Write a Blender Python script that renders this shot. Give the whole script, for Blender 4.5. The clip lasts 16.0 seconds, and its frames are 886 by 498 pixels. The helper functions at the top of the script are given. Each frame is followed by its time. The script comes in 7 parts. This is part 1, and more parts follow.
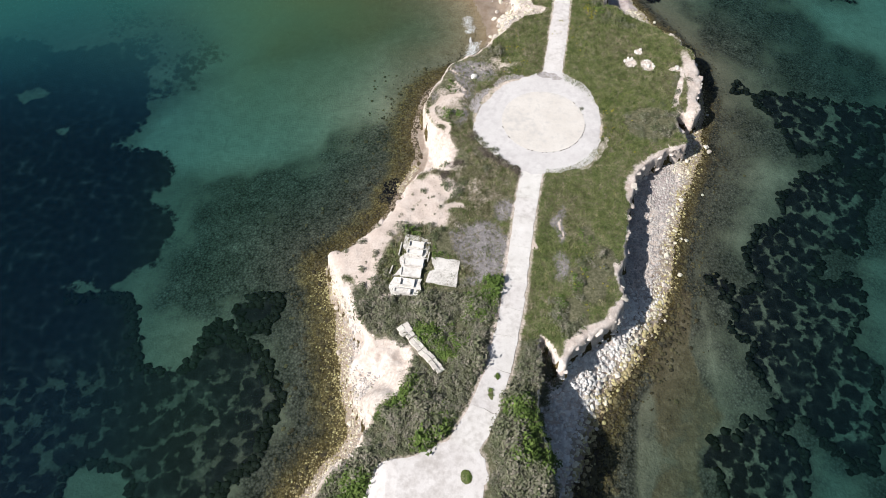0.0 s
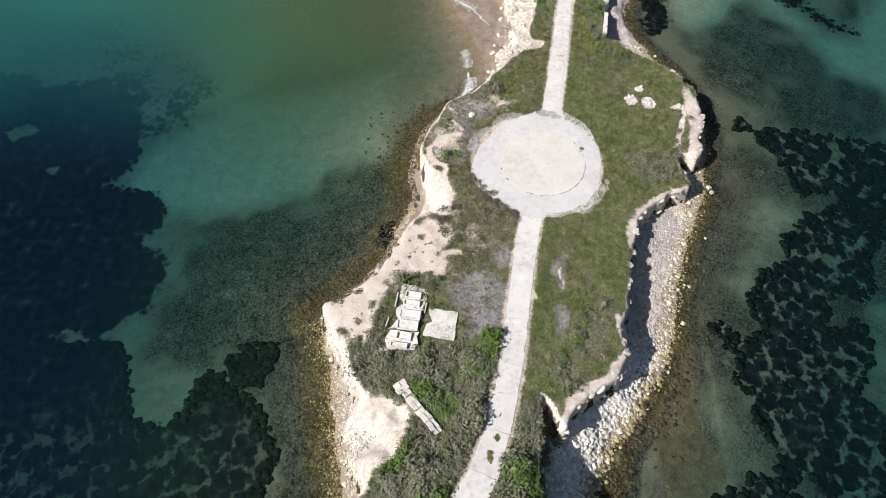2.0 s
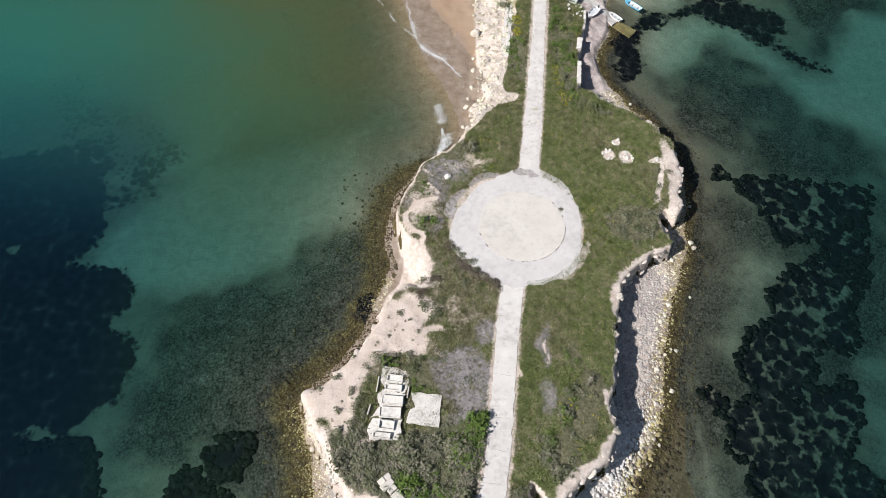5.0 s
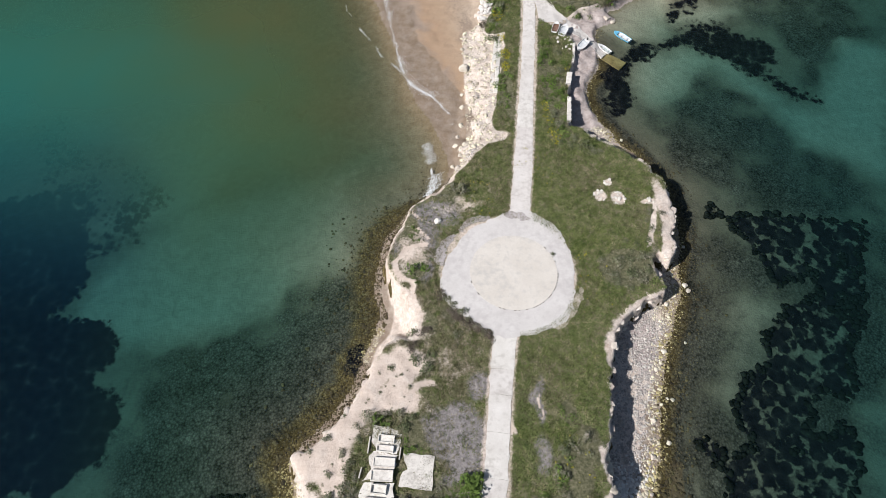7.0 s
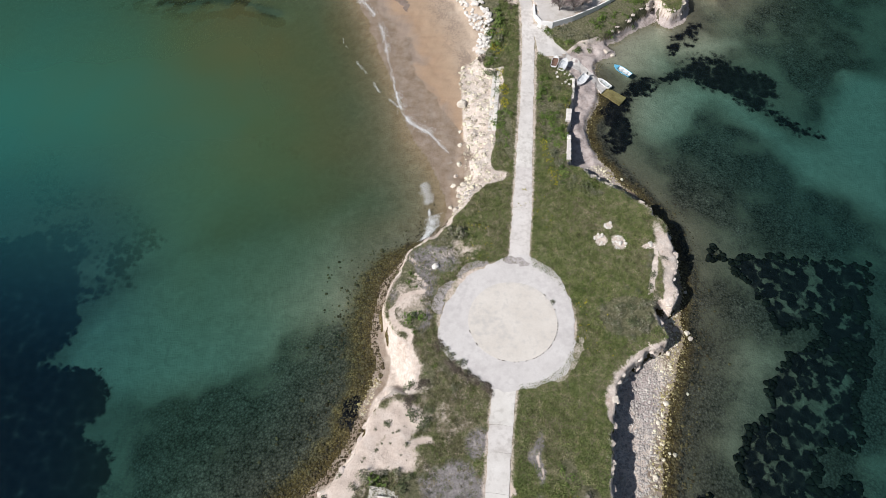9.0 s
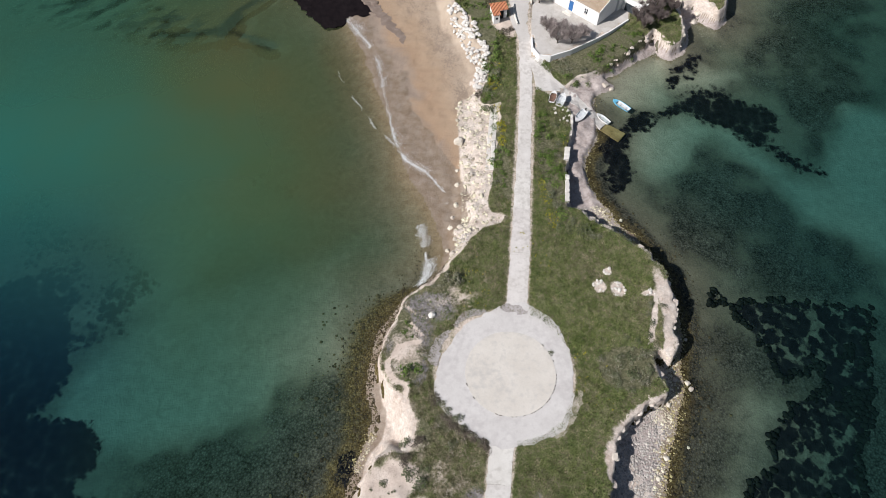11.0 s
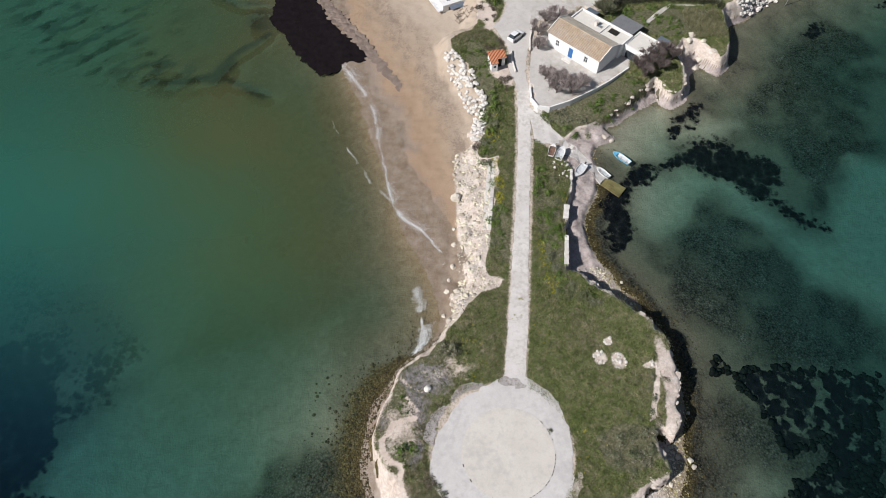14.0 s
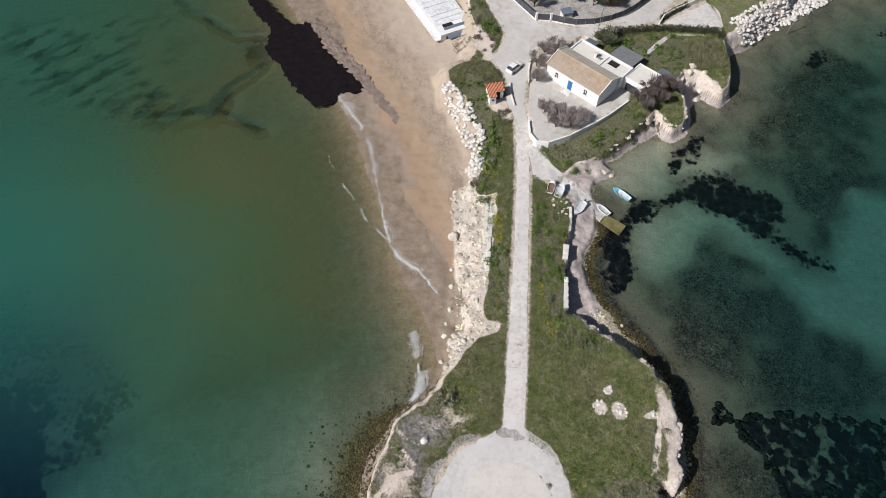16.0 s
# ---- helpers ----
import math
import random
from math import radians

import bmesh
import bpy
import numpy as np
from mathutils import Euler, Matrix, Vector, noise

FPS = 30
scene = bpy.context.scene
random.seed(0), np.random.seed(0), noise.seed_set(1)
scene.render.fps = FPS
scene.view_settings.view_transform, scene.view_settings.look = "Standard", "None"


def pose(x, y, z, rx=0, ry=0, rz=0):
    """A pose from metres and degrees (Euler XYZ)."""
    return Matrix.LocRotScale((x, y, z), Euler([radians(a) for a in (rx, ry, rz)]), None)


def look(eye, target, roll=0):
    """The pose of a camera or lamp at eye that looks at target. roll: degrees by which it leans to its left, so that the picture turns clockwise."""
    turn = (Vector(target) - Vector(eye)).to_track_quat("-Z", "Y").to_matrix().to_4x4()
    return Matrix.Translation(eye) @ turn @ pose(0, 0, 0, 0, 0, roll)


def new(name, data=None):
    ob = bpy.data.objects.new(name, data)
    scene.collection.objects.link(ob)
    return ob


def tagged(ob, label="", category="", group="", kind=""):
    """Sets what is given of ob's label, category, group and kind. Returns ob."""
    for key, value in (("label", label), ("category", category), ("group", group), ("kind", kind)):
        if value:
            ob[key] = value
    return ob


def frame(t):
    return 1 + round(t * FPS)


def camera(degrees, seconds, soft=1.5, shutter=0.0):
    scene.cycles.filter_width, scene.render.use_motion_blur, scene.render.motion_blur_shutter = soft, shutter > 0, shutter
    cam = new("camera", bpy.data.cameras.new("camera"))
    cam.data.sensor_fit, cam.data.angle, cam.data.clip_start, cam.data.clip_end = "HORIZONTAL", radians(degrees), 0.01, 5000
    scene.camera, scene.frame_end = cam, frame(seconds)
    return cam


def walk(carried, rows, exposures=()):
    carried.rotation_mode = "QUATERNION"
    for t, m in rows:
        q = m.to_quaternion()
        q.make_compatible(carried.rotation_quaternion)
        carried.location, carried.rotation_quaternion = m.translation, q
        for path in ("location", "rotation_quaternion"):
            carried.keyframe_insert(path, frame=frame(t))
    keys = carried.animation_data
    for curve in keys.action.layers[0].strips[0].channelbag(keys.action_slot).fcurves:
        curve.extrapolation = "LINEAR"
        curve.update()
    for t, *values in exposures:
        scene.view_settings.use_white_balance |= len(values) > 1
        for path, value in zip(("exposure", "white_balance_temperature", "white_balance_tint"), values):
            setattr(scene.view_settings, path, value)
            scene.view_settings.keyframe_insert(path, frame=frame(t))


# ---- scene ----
cam = camera(69.5, 16.0, soft=0.5)
# seconds, eye, point looked at, roll
PATH = [
    (0, (0.77, 2.51, 80.59), (1.35, 19.07, 53.22), 0.2),
    (0.5, (0.81, 4.13, 80.89), (1.44, 20.73, 53.53), 0.3),
    (1, (0.91, 5.79, 81.26), (1.55, 22.42, 53.93), 0.3),
    (1.5, (1.00, 7.40, 81.61), (1.66, 24.07, 54.30), 0.3),
    (2, (1.12, 9.00, 82.04), (1.78, 25.72, 54.76), 0.3),
    (2.5, (1.25, 10.61, 82.53), (1.92, 27.38, 55.27), 0.3),
    (3, (1.42, 12.25, 83.03), (2.09, 29.01, 55.76), 0.2),
    (3.5, (1.62, 13.83, 83.49), (2.36, 30.63, 56.27), 0.2),
    (4, (1.76, 15.35, 83.90), (2.77, 32.23, 56.72), 0.3),
    (6.5, (2.78, 23.64, 86.50), (4.74, 40.57, 59.41), 0.6),
    (7, (3.04, 25.22, 86.96), (4.98, 42.23, 59.92), 0.6),
    (7.5, (3.25, 26.92, 87.48), (5.21, 43.92, 60.44), 0.7),
    (8, (3.46, 28.54, 88.02), (5.43, 45.60, 61.03), 0.7),
    (8.5, (3.62, 30.14, 88.53), (5.63, 47.24, 61.57), 0.7),
    (9, (3.86, 31.78, 89.00), (5.88, 48.92, 62.06), 0.8),
    (11.5, (5.25, 40.51, 92.27), (7.32, 57.64, 65.34), 0.8),
    (12, (5.45, 42.17, 92.74), (7.53, 59.34, 65.83), 0.9),
    (12.5, (5.74, 43.87, 93.32), (7.82, 61.06, 66.41), 0.8),
    (13, (6.11, 45.52, 93.97), (8.19, 62.70, 67.06), 0.8),
    (13.5, (6.36, 47.25, 94.59), (8.44, 64.45, 67.68), 0.8),
    (14, (6.56, 49.07, 95.19), (8.67, 66.25, 68.29), 0.9),
    (14.5, (6.85, 50.88, 95.75), (8.96, 68.07, 68.84), 0.9),
    (15, (7.16, 52.58, 96.36), (9.29, 69.76, 69.44), 0.9),
    (15.5, (7.39, 54.25, 96.91), (9.52, 71.45, 70.00), 1.0),
    (16, (7.55, 55.99, 97.37), (9.73, 73.21, 70.49), 1.1),
]
walk(cam, [(t, look(eye, target, roll)) for t, eye, target, roll in PATH], exposures=[(0.0, 0.45), (4.0, 0.36), (8.0, 0.23), (16.0, 0.04)])

# ---- light ----
SUN_AZ, SUN_EL = math.atan2(-0.36, -0.88), radians(41)
world = bpy.data.worlds.new("world")
scene.world = world
world.use_nodes = True
sky = world.node_tree.nodes.new("ShaderNodeTexSky")
sky.sky_type, sky.sun_disc = "NISHITA", False
sky.sun_elevation, sky.sun_rotation = SUN_EL, math.pi / 2 - SUN_AZ
world.node_tree.links.new(sky.outputs[0], world.node_tree.nodes["Background"].inputs[0])
world.node_tree.nodes["Background"].inputs[1].default_value = 0.05
sun = new("sun", bpy.data.lights.new("sun", "SUN"))
sun.data.energy, sun.data.angle, sun.data.color = 5.0, radians(0.53), (1.0, 0.966, 0.962)
to_sun = Vector((math.cos(SUN_EL) * math.cos(SUN_AZ), math.cos(SUN_EL) * math.sin(SUN_AZ), math.sin(SUN_EL)))
sun.matrix_world = look(to_sun * 200, (0, 0, 0))


# ---- materials ----
def ramp(nt, fac, stops):
    """A colour ramp over fac; stops are (place, colour)."""
    r = nt.nodes.new("ShaderNodeValToRGB")
    while len(r.color_ramp.elements) < len(stops):
        r.color_ramp.elements.new(0.5)
    for e, (p, c) in zip(r.color_ramp.elements, stops):
        e.position, e.color = p, (*c, 1)
    nt.links.new(fac, r.inputs[0])
    return r.outputs[0]


def tex(nt, scale, detail=4.0, rough=0.6, distort=0.0, stretch=None):
    n = nt.nodes.new("ShaderNodeTexNoise")
    n.inputs["Scale"].default_value, n.inputs["Detail"].default_value = scale, detail
    n.inputs["Roughness"].default_value, n.inputs["Distortion"].default_value = rough, distort
    g = nt.nodes.new("ShaderNodeNewGeometry")
    vec = g.outputs["Position"]
    if stretch:
        m = nt.nodes.new("ShaderNodeVectorMath")
        m.operation = "MULTIPLY"
        m.inputs[1].default_value = stretch
        nt.links.new(vec, m.inputs[0])
        vec = m.outputs[0]
    nt.links.new(vec, n.inputs["Vector"])
    return n.outputs[0]


def mixc(nt, fac, a, b, mode="MIX"):
    m = nt.nodes.new("ShaderNodeMix")
    m.data_type, m.blend_type = "RGBA", mode
    for key, v in ((0, fac), (6, a), (7, b)):
        if isinstance(v, (int, float)):
            m.inputs[key].default_value = v
        elif isinstance(v, tuple):
            m.inputs[key].default_value = (*v, 1)
        else:
            nt.links.new(v, m.inputs[key])
    return m.outputs[2]


def calc(nt, op, a, b=0.0, clamp=False):
    m = nt.nodes.new("ShaderNodeMath")
    m.operation, m.use_clamp = op, clamp
    for i, v in enumerate((a, b)):
        if isinstance(v, (int, float)):
            m.inputs[i].default_value = v
        else:
            nt.links.new(v, m.inputs[i])
    return m.outputs[0]


def attr(nt, name):
    a = nt.nodes.new("ShaderNodeAttribute")
    a.attribute_name = name
    s = nt.nodes.new("ShaderNodeSeparateColor")
    nt.links.new(a.outputs["Color"], s.inputs[0])
    return s.outputs


def edge(nt, mask, noise_out, width=0.25, amount=0.5):
    """A mask whose border is frayed by noise."""
    v = calc(nt, "ADD", mask, calc(nt, "MULTIPLY", calc(nt, "SUBTRACT", noise_out, 0.5), amount * 2))
    return calc(nt, "DIVIDE", calc(nt, "SUBTRACT", v, 0.5 - width / 2), width, clamp=True)


def bump(nt, height, strength, distance):
    b = nt.nodes.new("ShaderNodeBump")
    b.inputs["Strength"].default_value, b.inputs["Distance"].default_value = strength, distance
    nt.links.new(height, b.inputs["Height"])
    return b.outputs[0]


def blank(name, rough=0.9, spec=0.25):
    m = bpy.data.materials.new(name)
    m.use_nodes = True
    p = m.node_tree.nodes["Principled BSDF"]
    p.inputs["Roughness"].default_value = rough
    p.inputs["Specular IOR Level"].default_value = spec
    return m, m.node_tree, p


def mottled(name, dark, light, scale=2.0, fine=14.0, rough=0.9, relief=0.02, per_object=0.0, per_island=0.0, metal=0.0, spec=0.25, stain=None):
    """A surface with stains at one scale and grain at another."""
    m, nt, p = blank(name, rough, spec)
    mixed = calc(nt, "ADD", calc(nt, "MULTIPLY", tex(nt, scale, 5), 0.6), calc(nt, "MULTIPLY", tex(nt, fine, 4), 0.4))
    c = ramp(nt, mixed, [(0.30, dark), (0.70, light)])
    if stain:
        c = mixc(nt, edge(nt, calc(nt, "MULTIPLY", tex(nt, scale * 0.35, 3), 0.8), tex(nt, scale * 3, 5), 0.3, 0.5), c, stain)
    if per_object or per_island:
        src = nt.nodes.new("ShaderNodeObjectInfo").outputs["Random"] if per_object else nt.nodes.new("ShaderNodeNewGeometry").outputs["Random Per Island"]
        k = per_object or per_island
        h = nt.nodes.new("ShaderNodeHueSaturation")
        nt.links.new(calc(nt, "ADD", calc(nt, "MULTIPLY", src, 2 * k), 1 - k), h.inputs["Value"])
        nt.links.new(calc(nt, "ADD", calc(nt, "MULTIPLY", src, 0.03), 0.485), h.inputs["Hue"])
        nt.links.new(c, h.inputs["Color"])
        c = h.outputs[0]
    nt.links.new(c, p.inputs["Base Color"])
    p.inputs["Metallic"].default_value = metal
    if relief:
        nt.links.new(bump(nt, tex(nt, fine, 6), 0.6, relief), p.inputs["Normal"])
    return m


def ground_material():
    m, nt, p = blank("ground", 0.95, 0.15)
    a, b, shelf_mask = attr(nt, "zone_a"), attr(nt, "zone_b"), attr(nt, "zone_c")
    big, mid, fine, grain = tex(nt, 0.12, 4), tex(nt, 0.55, 6, 0.65), tex(nt, 2.6, 6, 0.7), tex(nt, 9.0, 4, 0.7)
    green = ramp(nt, fine, [(0.28, (0.044, 0.064, 0.022)), (0.48, (0.112, 0.138, 0.050)), (0.68, (0.22, 0.225, 0.11))])
    lush = ramp(nt, fine, [(0.28, (0.036, 0.054, 0.016)), (0.48, (0.094, 0.120, 0.036)), (0.68, (0.18, 0.195, 0.078))])
    green = mixc(nt, ramp(nt, tex(nt, 0.20, 5, 0.65, 0.6), [(0.42, (0, 0, 0)), (0.60, (1, 1, 1))]), green, lush)
    dry = ramp(nt, fine, [(0.25, (0.070, 0.070, 0.040)), (0.5, (0.155, 0.146, 0.086)), (0.75, (0.27, 0.24, 0.16))])
    c = mixc(nt, edge(nt, calc(nt, "ADD", calc(nt, "MULTIPLY", mid, 0.55), calc(nt, "MULTIPLY", big, 0.45)), mid, 0.35, 0.8), green, dry)
    c = mixc(nt, edge(nt, calc(nt, "MULTIPLY", tex(nt, 0.3, 4, 0.6, 0.5), 0.78), fine, 0.3, 0.7), c, (0.20, 0.185, 0.115))
    heath = ramp(nt, fine, [(0.3, (0.105, 0.100, 0.088)), (0.5, (0.215, 0.200, 0.195)), (0.72, (0.36, 0.33, 0.315))])
    c = mixc(nt, edge(nt, a[0], mid, 0.3, 0.45), c, heath)
    scrub = ramp(nt, fine, [(0.3, (0.048, 0.052, 0.028)), (0.5, (0.11, 0.11, 0.062)), (0.75, (0.23, 0.20, 0.145))])
    c = mixc(nt, edge(nt, a[2], mid, 0.3, 0.4), c, scrub)
    soil = ramp(nt, calc(nt, "ADD", calc(nt, "MULTIPLY", mid, 0.55), calc(nt, "MULTIPLY", fine, 0.45)), [(0.25, (0.42, 0.335, 0.275)), (0.5, (0.575, 0.485, 0.415)), (0.8, (0.70, 0.635, 0.57))])
    c = mixc(nt, edge(nt, a[1], calc(nt, "ADD", calc(nt, "MULTIPLY", mid, 0.5), calc(nt, "MULTIPLY", fine, 0.5)), 0.42, 0.75), c, soil)
    rock = ramp(nt, calc(nt, "ADD", calc(nt, "MULTIPLY", mid, 0.55), calc(nt, "MULTIPLY", fine, 0.45)), [(0.32, (0.36, 0.27, 0.215)), (0.44, (0.55, 0.46, 0.39)), (0.55, (0.68, 0.60, 0.53)), (0.68, (0.76, 0.71, 0.65))])
    rock = mixc(nt, calc(nt, "MULTIPLY", edge(nt, tex(nt, 1.4, 5, 0.6, 0.4, (1, 1, 3.5)), grain, 0.3, 0.2), 0.5), rock, (0.33, 0.29, 0.255))
    c = mixc(nt, edge(nt, b[0], fine, 0.3, 0.3), c, rock)
    shelf = ramp(nt, calc(nt, "ADD", calc(nt, "MULTIPLY", mid, 0.5), calc(nt, "MULTIPLY", fine, 0.5)), [(0.34, (0.22, 0.18, 0.165)), (0.5, (0.40, 0.345, 0.32)), (0.68, (0.55, 0.49, 0.46))])
    c = mixc(nt, edge(nt, shelf_mask[0], fine, 0.3, 0.3), c, shelf)
    sand = ramp(nt, calc(nt, "ADD", calc(nt, "MULTIPLY", big, 0.55), calc(nt, "MULTIPLY", fine, 0.45)), [(0.35, (0.30, 0.215, 0.150)), (0.5, (0.375, 0.290, 0.215)), (0.68, (0.46, 0.385, 0.305))])
    litter = edge(nt, calc(nt, "MULTIPLY", tex(nt, 0.22, 3, 0.5, 1.5, (1.2, 0.55, 1)), 0.9), tex(nt, 2.2, 6, 0.78, 1.0), 0.12, 0.75)
    band = calc(nt, "ADD", shelf_mask[1], calc(nt, "MULTIPLY", calc(nt, "SUBTRACT", tex(nt, 0.09, 5, 0.6, 0.8), 0.5), 0.45))
    tone = ramp(nt, band, [(0.10, (0.22, 0.18, 0.15)), (0.22, (0.27, 0.215, 0.175)), (0.32, (0.33, 0.225, 0.145)), (0.46, (0.36, 0.26, 0.175)), (0.62, (0.36, 0.285, 0.215)), (0.85, (0.46, 0.39, 0.315))])
    sand = mixc(nt, 0.72, sand, tone)
    strip = ramp(nt, band, [(0.42, (0, 0, 0)), (0.55, (1, 1, 1)), (0.66, (1, 1, 1)), (0.78, (0.1, 0.1, 0.1))])
    sand = mixc(nt, calc(nt, "MULTIPLY", calc(nt, "MULTIPLY", litter, strip), 0.5), sand, (0.17, 0.13, 0.105))
    c = mixc(nt, edge(nt, b[1], fine, 0.25, 0.15), c, sand)
    wet = ramp(nt, mid, [(0.35, (0.17, 0.122, 0.082)), (0.5, (0.225, 0.175, 0.13)), (0.7, (0.28, 0.235, 0.19))])
    c = mixc(nt, calc(nt, "MULTIPLY", edge(nt, b[2], mid, 0.3, 0.2), 0.78), c, wet)
    nt.links.new(c, p.inputs["Base Color"])
    nt.links.new(calc(nt, "SUBTRACT", 0.96, calc(nt, "MULTIPLY", b[2], 0.35)), p.inputs["Roughness"])
    h = calc(nt, "ADD", fine, calc(nt, "MULTIPLY", grain, 0.5))
    nt.links.new(bump(nt, h, 0.9, 0.08), p.inputs["Normal"])
    return m


def cells(nt, scale, distort=0.0):
    """Distance to the middle of each of many irregular cells, a cell about 1 / scale metres wide."""
    n = nt.nodes.new("ShaderNodeTexVoronoi")
    n.inputs["Scale"].default_value = scale
    vec = nt.nodes.new("ShaderNodeNewGeometry").outputs["Position"]
    if distort:
        t = nt.nodes.new("ShaderNodeTexNoise")
        t.inputs["Scale"].default_value, t.inputs["Detail"].default_value = scale * 1.5, 3
        nt.links.new(vec, t.inputs["Vector"])
        m = nt.nodes.new("ShaderNodeVectorMath")
        m.operation = "MULTIPLY_ADD"
        m.inputs[1].default_value = (distort, distort, 0)
        nt.links.new(t.outputs["Color"], m.inputs[0])
        nt.links.new(vec, m.inputs[2])
        vec = m.outputs[0]
    nt.links.new(vec, n.inputs["Vector"])
    return n.outputs["Distance"]


def bed_material():
    m, nt, p = blank("sea_bed", 1.0, 0.0)
    a, n = attr(nt, "bed"), attr(nt, "near")
    broad, mid, fine, grain = tex(nt, 0.16, 5, 0.6, 0.6), tex(nt, 0.55, 7, 0.68, 0.8), tex(nt, 1.9, 6, 0.72, 0.4), tex(nt, 5.0, 4, 0.7)
    rubble, clump = cells(nt, 3.0, 0.3), cells(nt, 0.75, 0.9)
    both = calc(nt, "ADD", calc(nt, "MULTIPLY", mid, 0.6), calc(nt, "MULTIPLY", fine, 0.4))
    c = ramp(nt, both, [(0.32, (0.095, 0.090, 0.065)), (0.7, (0.21, 0.195, 0.145))])
    c = mixc(nt, calc(nt, "MULTIPLY", n[1], 0.8), c, ramp(nt, both, [(0.32, (0.24, 0.235, 0.18)), (0.7, (0.40, 0.385, 0.30))]))
    # shade between stones put into the colour: pale tops, dark gaps
    heap = calc(nt, "ADD", calc(nt, "MULTIPLY", calc(nt, "SUBTRACT", 0.75, rubble), 0.22), calc(nt, "ADD", calc(nt, "MULTIPLY", both, 0.62), calc(nt, "MULTIPLY", broad, 0.22)))
    reef = ramp(nt, heap, [(0.36, (0.013, 0.013, 0.010)), (0.46, (0.048, 0.046, 0.037)), (0.56, (0.098, 0.092, 0.074)), (0.68, (0.21, 0.195, 0.155))])
    c = mixc(nt, edge(nt, a[1], calc(nt, "ADD", calc(nt, "MULTIPLY", mid, 0.6), calc(nt, "MULTIPLY", broad, 0.4)), 0.45, 0.9), c, reef)
    c = mixc(nt, edge(nt, n[2], mid, 0.4, 0.5), c, ramp(nt, both, [(0.34, (0.060, 0.046, 0.028)), (0.52, (0.115, 0.090, 0.057)), (0.68, (0.20, 0.165, 0.115))]))
    stones = ramp(nt, calc(nt, "ADD", calc(nt, "MULTIPLY", heap, 0.7), calc(nt, "MULTIPLY", grain, 0.3)), [(0.36, (0.016, 0.012, 0.006)), (0.48, (0.070, 0.054, 0.024)), (0.58, (0.18, 0.145, 0.072)), (0.70, (0.38, 0.33, 0.20))])
    c = mixc(nt, edge(nt, a[2], mid, 0.35, 0.5), c, stones)
    tuft = calc(nt, "ADD", calc(nt, "MULTIPLY", clump, 0.5), calc(nt, "ADD", calc(nt, "MULTIPLY", fine, 0.3), calc(nt, "MULTIPLY", broad, 0.3)))
    weed = ramp(nt, tuft, [(0.36, (0.004, 0.004, 0.006)), (0.62, (0.011, 0.011, 0.013)), (0.74, (0.026, 0.025, 0.024)), (0.86, (0.07, 0.065, 0.055))])
    fleck = ramp(nt, calc(nt, "ADD", calc(nt, "MULTIPLY", cells(nt, 0.6, 0.8), 0.6), calc(nt, "MULTIPLY", tex(nt, 1.1, 3, 0.6), 0.6)), [(0.66, (0, 0, 0)), (0.76, (1, 1, 1))])
    weed = mixc(nt, calc(nt, "MULTIPLY", calc(nt, "MULTIPLY", fleck, attr(nt, "flecks")[0]), 0.8), weed, ramp(nt, both, [(0.35, (0.05, 0.045, 0.033)), (0.65, (0.26, 0.235, 0.175))]))
    frayed = calc(nt, "ADD", calc(nt, "MULTIPLY", calc(nt, "SUBTRACT", 1.0, clump), 0.32), calc(nt, "MULTIPLY", tex(nt, 0.9, 7, 0.74, 0.8), 0.68))
    c = mixc(nt, edge(nt, a[0], frayed, 0.22, 0.75), c, weed)
    c = mixc(nt, n[0], c, ramp(nt, both, [(0.35, (0.16, 0.115, 0.07)), (0.65, (0.26, 0.205, 0.14))]))
    nt.links.new(c, p.inputs["Base Color"])
    nt.links.new(bump(nt, heap, 0.8, 0.25), p.inputs["Normal"])
    return m


